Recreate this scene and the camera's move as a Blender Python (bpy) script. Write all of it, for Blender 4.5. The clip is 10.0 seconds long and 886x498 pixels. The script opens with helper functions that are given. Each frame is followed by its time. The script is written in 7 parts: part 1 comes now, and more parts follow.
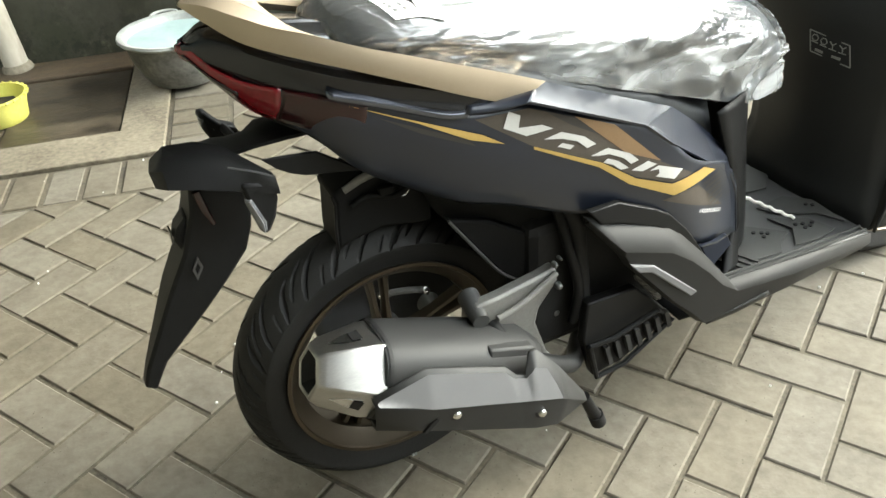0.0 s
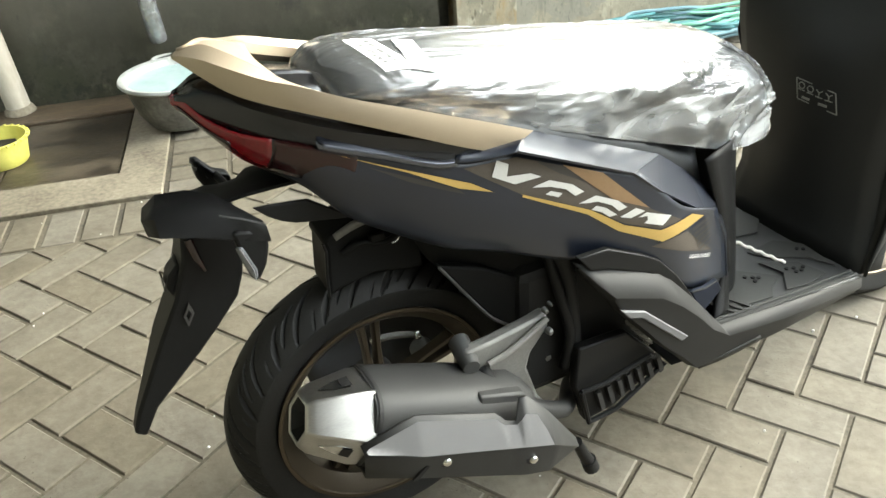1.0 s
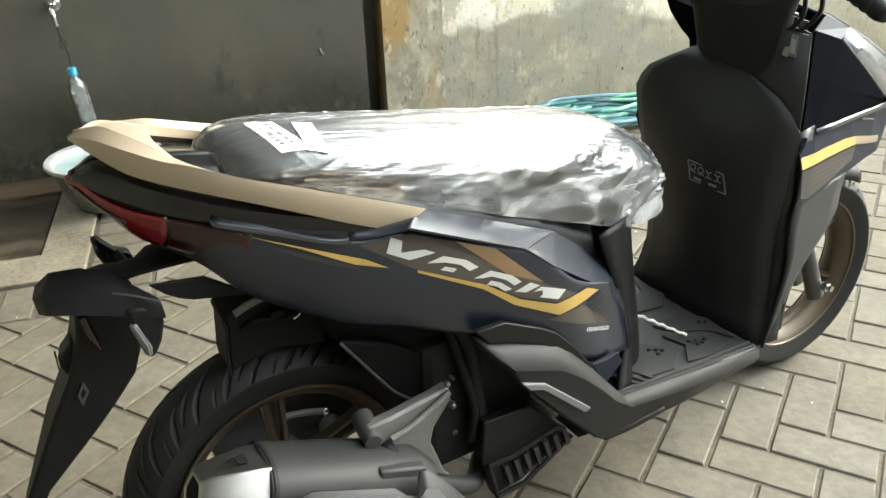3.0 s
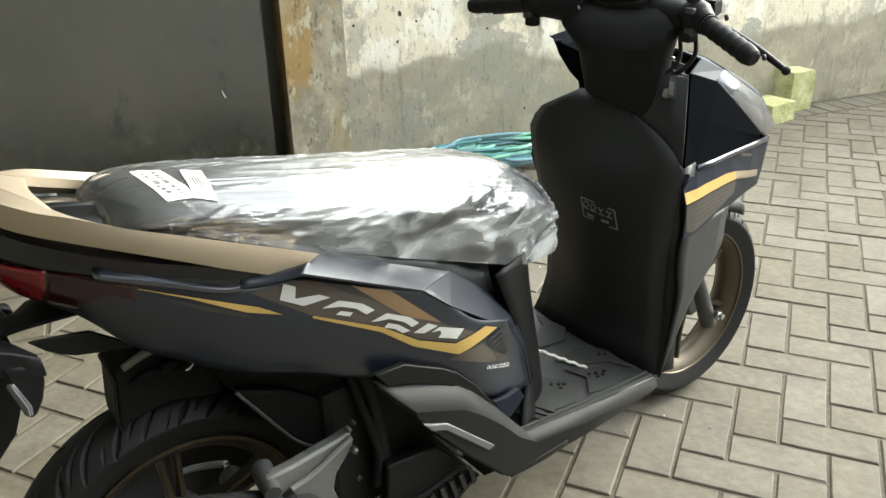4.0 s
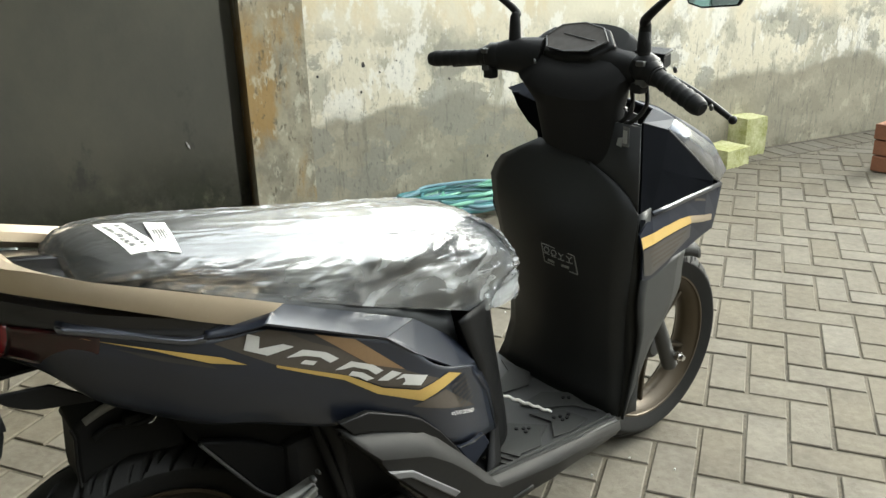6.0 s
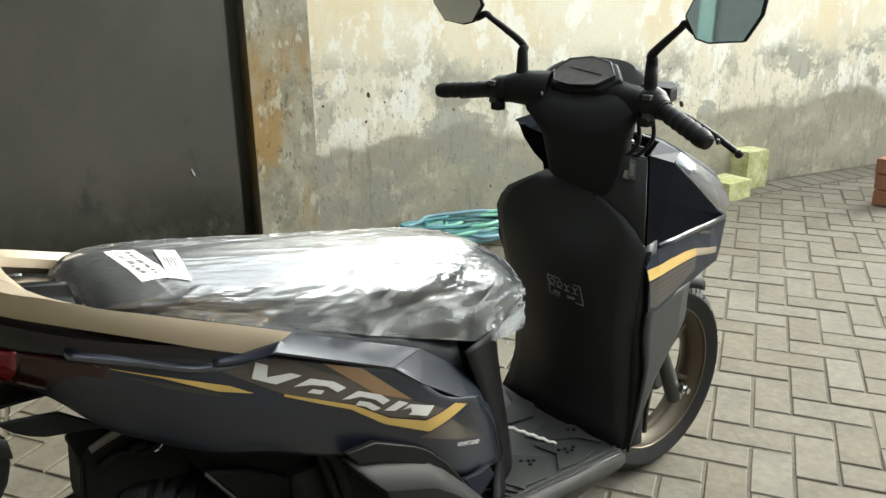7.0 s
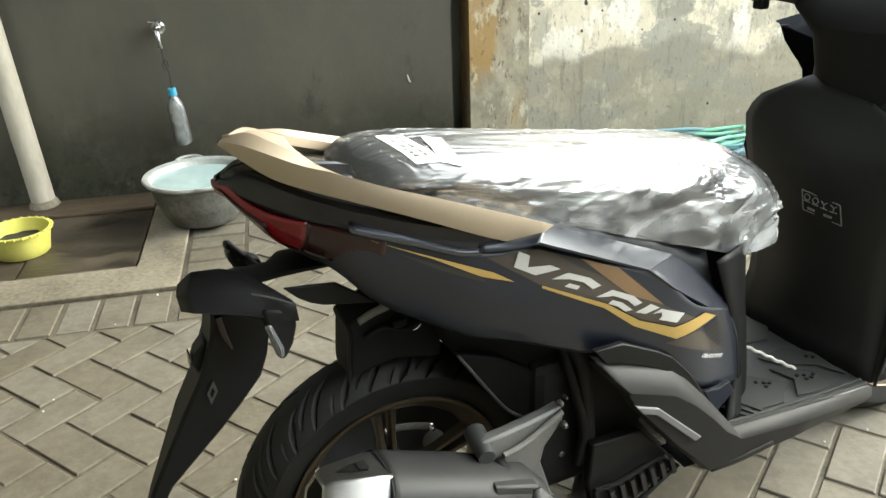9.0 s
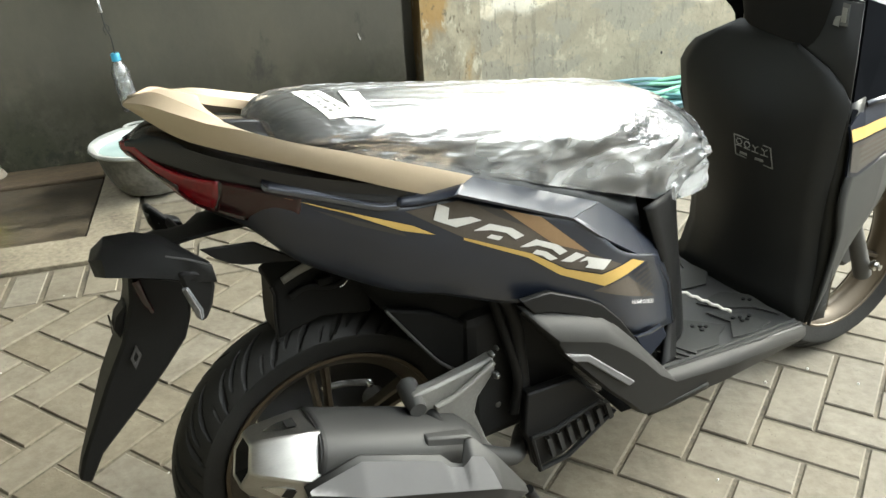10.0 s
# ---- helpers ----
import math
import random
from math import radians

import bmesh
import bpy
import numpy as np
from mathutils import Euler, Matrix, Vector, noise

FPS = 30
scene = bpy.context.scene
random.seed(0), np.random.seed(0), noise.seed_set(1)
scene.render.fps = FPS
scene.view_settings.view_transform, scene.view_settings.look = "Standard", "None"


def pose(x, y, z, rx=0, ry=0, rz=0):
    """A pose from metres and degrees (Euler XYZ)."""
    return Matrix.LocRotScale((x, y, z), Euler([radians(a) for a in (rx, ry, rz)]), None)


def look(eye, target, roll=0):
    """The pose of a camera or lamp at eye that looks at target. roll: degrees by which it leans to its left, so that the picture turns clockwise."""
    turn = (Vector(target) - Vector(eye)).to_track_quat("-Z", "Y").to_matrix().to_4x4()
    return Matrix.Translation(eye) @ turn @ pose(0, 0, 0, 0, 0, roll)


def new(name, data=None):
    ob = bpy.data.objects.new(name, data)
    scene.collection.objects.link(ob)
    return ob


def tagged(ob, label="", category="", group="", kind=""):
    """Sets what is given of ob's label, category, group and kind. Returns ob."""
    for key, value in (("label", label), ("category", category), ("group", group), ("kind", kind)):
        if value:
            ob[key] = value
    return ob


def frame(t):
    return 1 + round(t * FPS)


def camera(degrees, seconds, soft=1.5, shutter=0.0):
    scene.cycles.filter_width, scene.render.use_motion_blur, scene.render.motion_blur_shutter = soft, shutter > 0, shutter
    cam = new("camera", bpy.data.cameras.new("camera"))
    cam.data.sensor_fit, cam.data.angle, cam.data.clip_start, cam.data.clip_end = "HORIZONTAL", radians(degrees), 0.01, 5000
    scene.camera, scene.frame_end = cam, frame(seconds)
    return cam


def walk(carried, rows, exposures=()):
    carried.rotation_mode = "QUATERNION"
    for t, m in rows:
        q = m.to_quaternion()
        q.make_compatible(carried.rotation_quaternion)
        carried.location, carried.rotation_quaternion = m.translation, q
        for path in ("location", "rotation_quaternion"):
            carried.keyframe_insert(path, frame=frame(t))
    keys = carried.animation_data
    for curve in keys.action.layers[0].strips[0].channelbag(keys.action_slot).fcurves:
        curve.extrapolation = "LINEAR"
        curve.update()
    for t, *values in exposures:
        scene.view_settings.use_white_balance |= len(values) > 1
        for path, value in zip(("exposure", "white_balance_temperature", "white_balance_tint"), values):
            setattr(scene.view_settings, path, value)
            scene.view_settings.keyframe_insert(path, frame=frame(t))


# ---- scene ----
from mathutils.bvhtree import BVHTree

cam = camera(57.4, 10.0)
# t, x, y, z, pitch + 90, roll, yaw; x runs along the scooter, y to its left
PATH = [
    (0.0, (-0.3429, -0.9986, 1.1862, 55.060, 4.249, -24.892)),
    (0.5, (-0.3317, -1.0065, 1.1952, 56.307, 4.067, -24.940)),
    (1.0, (-0.3294, -1.0066, 1.2001, 57.752, 4.111, -25.083)),
    (1.5, (-0.3274, -1.0137, 1.2004, 58.776, 3.962, -25.441)),
    (2.0, (-0.3204, -1.0290, 1.2078, 59.371, 3.831, -26.630)),
    (2.2, (-0.3190, -1.0366, 1.2083, 59.658, 3.629, -27.037)),
    (3.3, (-0.2676, -1.0769, 1.2045, 64.580, 1.923, -31.673)),
    (3.5, (-0.2610, -1.0795, 1.2049, 65.063, 1.722, -33.335)),
    (4.0, (-0.2575, -1.0896, 1.2129, 65.791, 1.377, -36.283)),
    (4.5, (-0.2582, -1.0946, 1.2171, 67.182, 0.966, -38.449)),
    (5.0, (-0.2564, -1.1013, 1.2180, 67.545, 1.025, -38.888)),
    (6.5, (-0.2685, -1.1115, 1.2264, 70.127, 1.121, -38.974)),
    (7.0, (-0.2756, -1.1051, 1.2272, 71.053, 0.662, -38.903)),
    (7.5, (-0.2958, -1.0866, 1.2259, 71.510, -0.136, -37.801)),
    (8.0, (-0.3213, -1.0661, 1.2207, 71.707, 0.181, -34.221)),
    (8.5, (-0.3497, -1.0437, 1.2030, 68.167, 1.062, -29.709)),
    (9.0, (-0.3782, -1.0400, 1.1889, 65.773, 2.020, -25.374)),
    (9.5, (-0.3539, -1.0537, 1.1791, 64.393, 2.461, -24.531)),
    (10.0, (-0.3105, -1.0747, 1.1756, 62.894, 3.359, -27.140)),
]
walk(cam, [(t, pose(p[0], p[1], p[2], p[3], 0, p[5]) @ pose(0, 0, 0, 0, 0, -p[4])) for t, p in PATH],
     exposures=[(0.0, 4.06, 6720, 2), (2.0, 3.95, 6720, 2), (4.5, 3.34, 6720, 2), (7.0, 3.20, 6700, 2), (8.0, 3.30, 6720, 2), (9.0, 3.68, 6750, 2), (10.0, 3.89, 6750, 2)])

# ---------------------------------------------------------------- light
world = bpy.data.worlds.new("overcast_sky")
scene.world = world
world.use_nodes = True
wn = world.node_tree
wn.nodes.clear()
sky = wn.nodes.new("ShaderNodeTexSky")
sky.sky_type = "NISHITA"
sky.sun_disc = False
sky.sun_elevation = radians(31)
sky.sun_rotation = radians(94)
sky.dust_density = 0.8
soft = wn.nodes.new("ShaderNodeHueSaturation")
soft.inputs["Saturation"].default_value = 0.22
bgd = wn.nodes.new("ShaderNodeBackground")
bgd.inputs["Strength"].default_value = 0.15
wout = wn.nodes.new("ShaderNodeOutputWorld")
wn.links.new(sky.outputs[0], soft.inputs["Color"])
wn.links.new(soft.outputs[0], bgd.inputs["Color"])
wn.links.new(bgd.outputs[0], wout.inputs[0])
sun_data = bpy.data.lights.new("sun", "SUN")
sun_data.energy = 0.5
sun_data.angle = radians(24)
sun_data.color = (1.0, 0.95, 0.86)
sun = new("sun", sun_data)
sun.matrix_world = look((0, 0, 0), (-0.86, 0.06, -0.50))


# ---------------------------------------------------------------- materials
def pbr(name, c1, c2=None, rough=0.5, metal=0.0, scale=6.0, fine=60.0, bump=0.1, coat=0.0, spec=0.5,
        rand="", spread=0.25, rvar=0.12, stretch=(1, 1, 1), dist=0.002):
    m = bpy.data.materials.new(name)
    m.use_nodes = True
    nt = m.node_tree
    b = nt.nodes["Principled BSDF"]
    b.inputs["Metallic"].default_value = metal
    b.inputs["Specular IOR Level"].default_value = spec
    if coat:
        b.inputs["Coat Weight"].default_value = coat
        b.inputs["Coat Roughness"].default_value = 0.2
    geo = nt.nodes.new("ShaderNodeNewGeometry")
    mapn = nt.nodes.new("ShaderNodeMapping")
    mapn.inputs["Scale"].default_value = stretch
    nt.links.new(geo.outputs["Position"], mapn.inputs["Vector"])

    def noise_tex(s, detail=6.0, r=0.6):
        n = nt.nodes.new("ShaderNodeTexNoise")
        n.inputs["Scale"].default_value = s
        n.inputs["Detail"].default_value = detail
        n.inputs["Roughness"].default_value = r
        nt.links.new(mapn.outputs[0], n.inputs["Vector"])
        return n

    big, small = noise_tex(scale), noise_tex(fine)
    mix = nt.nodes.new("ShaderNodeMath")
    mix.operation = "MULTIPLY_ADD"
    mix.inputs[1].default_value = 0.4
    nt.links.new(small.outputs[0], mix.inputs[0])
    half = nt.nodes.new("ShaderNodeMath")
    half.operation = "MULTIPLY"
    half.inputs[1].default_value = 0.6
    nt.links.new(big.outputs[0], half.inputs[0])
    nt.links.new(half.outputs[0], mix.inputs[2])
    ramp = nt.nodes.new("ShaderNodeValToRGB")
    ramp.color_ramp.elements[0].position = 0.36
    ramp.color_ramp.elements[1].position = 0.64
    ramp.color_ramp.elements[0].color = (*c1, 1)
    ramp.color_ramp.elements[1].color = (*(c2 or c1), 1)
    nt.links.new(mix.outputs[0], ramp.inputs[0])
    col = ramp.outputs[0]
    if rand:
        info = nt.nodes.new("ShaderNodeObjectInfo") if rand == "object" else geo
        out = info.outputs["Random"] if rand == "object" else geo.outputs["Random Per Island"]
        rg = nt.nodes.new("ShaderNodeMapRange")
        rg.inputs["To Min"].default_value = 1 - spread
        rg.inputs["To Max"].default_value = 1 + spread
        nt.links.new(out, rg.inputs["Value"])
        hsv = nt.nodes.new("ShaderNodeHueSaturation")
        nt.links.new(col, hsv.inputs["Color"])
        nt.links.new(rg.outputs[0], hsv.inputs["Value"])
        rg2 = nt.nodes.new("ShaderNodeMapRange")
        rg2.inputs["To Min"].default_value = 1.1
        rg2.inputs["To Max"].default_value = 0.8
        nt.links.new(out, rg2.inputs["Value"])
        nt.links.new(rg2.outputs[0], hsv.inputs["Saturation"])
        col = hsv.outputs[0]
    nt.links.new(col, b.inputs["Base Color"])
    rr = nt.nodes.new("ShaderNodeMapRange")
    rr.inputs["To Min"].default_value = max(0.02, rough - rvar)
    rr.inputs["To Max"].default_value = min(1.0, rough + rvar)
    nt.links.new(big.outputs[0], rr.inputs["Value"])
    nt.links.new(rr.outputs[0], b.inputs["Roughness"])
    if bump:
        bp = nt.nodes.new("ShaderNodeBump")
        bp.inputs["Strength"].default_value = bump
        bp.inputs["Distance"].default_value = dist
        nt.links.new(small.outputs[0], bp.inputs["Height"])
        nt.links.new(bp.outputs[0], b.inputs["Normal"])
    return m


M_NAVY = pbr("satin_navy_metallic_paint", (0.0095, 0.0125, 0.021), (0.013, 0.017, 0.028), 0.34, 0.15, 4, 900, 0.01, rvar=0.04, spec=0.5, coat=0.45)
# the body's navy made brighter, with the sky's sheen put into its colour
M_TRIM_SHEEN = pbr("navy_crease_paint_sky_sheen", (0.09, 0.10, 0.13), (0.11, 0.12, 0.15), 0.2, 0.9, 4, 900, 0.01, coat=1.0, rvar=0.04)
M_BLACK = pbr("black_moulded_plastic", (0.0075, 0.0075, 0.0075), (0.011, 0.011, 0.011), 0.45, 0, 9, 500, 0.12, rvar=0.08, spec=0.14)
M_SHIELD = pbr("satin_black_plastic", (0.017, 0.018, 0.018), (0.021, 0.022, 0.022), 0.5, 0, 7, 700, 0.1, rvar=0.05, spec=0.25)
M_COWL = pbr("dull_navy_black_plastic", (0.0045, 0.005, 0.006), (0.006, 0.0065, 0.008), 0.45, 0, 7, 700, 0.05, rvar=0.05, spec=0.0)
M_NOSE = pbr("satin_navy_nose_paint", (0.020, 0.023, 0.031), (0.027, 0.030, 0.040), 0.65, 0.0, 4, 900, 0.01, rvar=0.04, spec=0.12)
M_GLOSS = pbr("gloss_black_plastic", (0.006, 0.006, 0.007), (0.009, 0.009, 0.010), 0.25, 0, 5, 300, 0.01, coat=0.2, rvar=0.06, spec=0.4)
M_GREY = pbr("satin_grey_paint", (0.017, 0.0167, 0.016), (0.023, 0.0226, 0.0215), 0.58, 0.1, 5, 800, 0.03, rvar=0.06, spec=0.22)
M_DGREY = pbr("dark_grey_plastic", (0.035, 0.035, 0.034), (0.05, 0.05, 0.048), 0.5, 0, 6, 500, 0.1)
M_CAN = pbr("heat_proof_grey_paint", (0.019, 0.019, 0.019), (0.026, 0.026, 0.025), 0.6, 0.0, 6, 700, 0.06, spec=0.3)
M_SHIELDSIL = pbr("silver_painted_shield", (0.125, 0.125, 0.128), (0.15, 0.15, 0.153), 0.55, 0.0, 5, 900, 0.02, spec=0.3)
M_CHAMP = pbr("champagne_metallic_paint", (0.35, 0.285, 0.205), (0.41, 0.335, 0.245), 0.42, 0.7, 4, 900, 0.02, coat=0.2, rvar=0.05)
M_BRONZE = pbr("bronze_wheel_paint", (0.052, 0.039, 0.024), (0.075, 0.056, 0.034), 0.42, 0.5, 6, 500, 0.03)
M_TYRE = pbr("tyre_rubber", (0.008, 0.008, 0.008), (0.014, 0.014, 0.013), 0.62, 0, 9, 240, 0.25, rvar=0.1, spec=0.26)
M_STEEL = pbr("bright_steel", (0.55, 0.55, 0.54), (0.65, 0.65, 0.64), 0.22, 1.0, 20, 200, 0.05)
M_BRUSHED = pbr("brushed_stainless", (0.34, 0.335, 0.315), (0.44, 0.43, 0.41), 0.34, 1.0, 8, 160, 0.06, stretch=(1, 1, 6))
M_ALU = pbr("cast_aluminium", (0.125, 0.122, 0.112), (0.18, 0.176, 0.163), 0.55, 0.4, 12, 260, 0.2)
M_BOLT = pbr("zinc_bolt", (0.10, 0.10, 0.097), (0.16, 0.16, 0.155), 0.45, 0.7, 20, 200, 0.05)
M_GOLD = pbr("gold_decal", (0.44, 0.30, 0.09), (0.50, 0.34, 0.11), 0.4, 0.3, 10, 300, 0.02)
M_TAN = pbr("tan_decal", (0.20, 0.125, 0.065), (0.235, 0.15, 0.08), 0.42, 0.2, 12, 300, 0.02)
M_TAUPE = pbr("taupe_decal", (0.070, 0.060, 0.050), (0.088, 0.075, 0.062), 0.5, 0.1, 10, 300, 0.02, spec=0.2)
M_DECALDK = pbr("dark_grey_decal", (0.028, 0.026, 0.024), (0.034, 0.031, 0.029), 0.42, 0.1, 10, 300, 0.02)
M_WHITE = pbr("white_decal", (0.46, 0.455, 0.43), (0.54, 0.53, 0.50), 0.4, 0, 10, 300, 0.02)
M_PAPER = pbr("paper_label", (0.74, 0.74, 0.72), (0.82, 0.82, 0.80), 0.6, 0, 12, 200, 0.1)
M_INK = pbr("ink", (0.10, 0.10, 0.10), (0.14, 0.14, 0.14), 0.6, 0, 20, 200, 0.0)
M_STICK = pbr("warning_print", (0.20, 0.20, 0.19), (0.26, 0.26, 0.25), 0.6, 0, 20, 200, 0.0, spec=0.2)
M_NAVYD = pbr("navy_panel_paint", (0.010, 0.013, 0.021), (0.014, 0.017, 0.027), 0.42, 0.1, 4, 900, 0.01, rvar=0.05, spec=0.08)
M_RED = pbr("red_lens", (0.11, 0.003, 0.006), (0.17, 0.006, 0.010), 0.12, 0, 9, 120, 0.06, coat=0.4, rvar=0.04)
M_REDDK = pbr("smoked_red_lens", (0.012, 0.002, 0.002), (0.020, 0.002, 0.003), 0.18, 0, 9, 120, 0.04, coat=0.2, rvar=0.04)
M_LENS = pbr("smoked_lens", (0.06, 0.065, 0.07), (0.13, 0.135, 0.14), 0.15, 0, 9, 140, 0.1, coat=0.6, rvar=0.05)
M_VINYL = pbr("dark_seat_vinyl", (0.012, 0.014, 0.016), (0.02, 0.023, 0.025), 0.5, 0, 9, 350, 0.25)
M_HEAD = pbr("clear_headlamp_cover", (0.13, 0.14, 0.16), (0.19, 0.20, 0.22), 0.2, 0.5, 3, 100, 0.01, coat=0.8, rvar=0.05)
M_MAT = pbr("footboard_rubber", (0.034, 0.034, 0.032), (0.050, 0.050, 0.046), 0.6, 0, 9, 300, 0.2, spec=0.3)
M_SCREEN = pbr("dark_instrument_glass", (0.040, 0.034, 0.028), (0.055, 0.048, 0.040), 0.4, 0, 40, 80, 0.01, spec=0.12, rvar=0.04)
M_CABLE = pbr("braided_tie", (0.55, 0.53, 0.48), (0.68, 0.66, 0.6), 0.6, 0, 30, 300, 0.3)
M_RUBBER = pbr("black_rubber", (0.007, 0.007, 0.007), (0.011, 0.011, 0.011), 0.65, 0, 12, 260, 0.2, spec=0.25)

M_PAVER = pbr("concrete_paver", (0.074, 0.063, 0.044), (0.130, 0.114, 0.084), 0.85, 0, 6.0, 38, 0.45, rand="object", spread=0.11, dist=0.004)
M_PAVERS = pbr("concrete_paver_far", (0.074, 0.063, 0.044), (0.130, 0.114, 0.084), 0.85, 0, 6.0, 38, 0.45, rand="island", spread=0.11, dist=0.004)


def pitted(m, scale, reach):
    """Small dark pits in a cast surface."""
    nt = m.node_tree
    b = nt.nodes["Principled BSDF"]
    vo = nt.nodes.new("ShaderNodeTexVoronoi")
    vo.inputs["Scale"].default_value = scale
    geo = nt.nodes.new("ShaderNodeNewGeometry")
    nt.links.new(geo.outputs["Position"], vo.inputs["Vector"])
    nz = nt.nodes.new("ShaderNodeTexNoise")
    nz.inputs["Scale"].default_value = 14
    nt.links.new(geo.outputs["Position"], nz.inputs["Vector"])
    rg = nt.nodes.new("ShaderNodeMapRange")
    rg.inputs["From Min"].default_value = 0.42
    rg.inputs["From Max"].default_value = 0.68
    rg.inputs["To Min"].default_value = 0.0
    rg.inputs["To Max"].default_value = reach
    nt.links.new(nz.outputs[0], rg.inputs["Value"])
    lt = nt.nodes.new("ShaderNodeMath")
    lt.operation = "LESS_THAN"
    nt.links.new(vo.outputs["Distance"], lt.inputs[0])
    nt.links.new(rg.outputs[0], lt.inputs[1])
    mx = nt.nodes.new("ShaderNodeMix")
    mx.data_type = "RGBA"
    src = b.inputs["Base Color"].links[0].from_socket
    nt.links.new(lt.outputs[0], mx.inputs["Factor"])
    nt.links.new(src, mx.inputs["A"])
    mx.inputs["B"].default_value = (0.050, 0.043, 0.030, 1)
    nt.links.new(mx.outputs["Result"], b.inputs["Base Color"])


pitted(M_PAVER, 90, 0.16)
pitted(M_PAVERS, 90, 0.16)
M_SAND = pbr("sandy_joint", (0.024, 0.020, 0.013), (0.112, 0.096, 0.068), 0.95, 0, 5, 90, 0.5)
M_CURB = pbr("cast_concrete_edge", (0.075, 0.062, 0.042), (0.225, 0.198, 0.147), 0.85, 0, 3.2, 60, 0.4, dist=0.004)
M_SLAB = pbr("worn_wet_slab", (0.007, 0.0055, 0.004), (0.078, 0.062, 0.042), 0.45, 0, 6, 48, 0.7, dist=0.004, rvar=0.25, stretch=(1, 2.2, 1))
M_BEAM = pbr("old_stained_plank", (0.020, 0.014, 0.008), (0.092, 0.066, 0.040), 0.6, 0, 5, 40, 0.5, stretch=(1, 4, 4))
M_BASIN = pbr("scuffed_aluminium_basin", (0.10, 0.10, 0.09), (0.25, 0.25, 0.23), 0.55, 0.5, 14, 70, 0.4)
M_BASINRIM = pbr("pale_enamel_rim", (0.25, 0.26, 0.24), (0.38, 0.395, 0.375), 0.4, 0.1, 14, 70, 0.15)
M_WATER = pbr("milky_wash_water", (0.29, 0.39, 0.38), (0.36, 0.455, 0.445), 0.12, 0, 5, 30, 0.05, rvar=0.05)
M_YELLOW = pbr("yellow_plastic", (0.46, 0.44, 0.08), (0.54, 0.51, 0.13), 0.45, 0, 8, 90, 0.1)
M_SOIL_HOLE = pbr("dark_wet_soil_and_hole_shade", (0.012, 0.010, 0.010), (0.03, 0.025, 0.022), 0.7, 0, 20, 120, 0.6)
M_PVC = pbr("grubby_white_pipe", (0.33, 0.30, 0.235), (0.45, 0.42, 0.345), 0.5, 0, 6, 50, 0.1, stretch=(1, 1, 0.3))
M_HOSEA = pbr("teal_hose", (0.03, 0.13, 0.14), (0.06, 0.20, 0.21), 0.35, 0, 8, 200, 0.05)
M_HOSEB = pbr("pale_green_hose", (0.16, 0.42, 0.30), (0.24, 0.52, 0.38), 0.35, 0, 8, 200, 0.05)
M_MOSS = pbr("mossy_concrete", (0.24, 0.25, 0.07), (0.52, 0.51, 0.30), 0.9, 0, 9, 60, 0.6, dist=0.006)
M_CLAY = pbr("terracotta", (0.13, 0.05, 0.024), (0.21, 0.085, 0.042), 0.8, 0, 9, 70, 0.4)
M_CAPBLUE = pbr("blue_cap", (0.02, 0.22, 0.36), (0.03, 0.28, 0.43), 0.4, 0, 8, 90, 0.05)
M_COLUMN = pbr("matt_black_cover_plastic", (0.009, 0.009, 0.009), (0.012, 0.012, 0.0115), 0.6, 0, 7, 500, 0.08, spec=0.12)
M_INNER = pbr("matt_black_inner_plastic", (0.006, 0.006, 0.006), (0.009, 0.009, 0.0085), 0.6, 0, 9, 200, 0.1, spec=0.08)
M_STRING = pbr("black_string", (0.01, 0.01, 0.01), (0.02, 0.02, 0.02), 0.8, 0, 40, 300, 0.2)


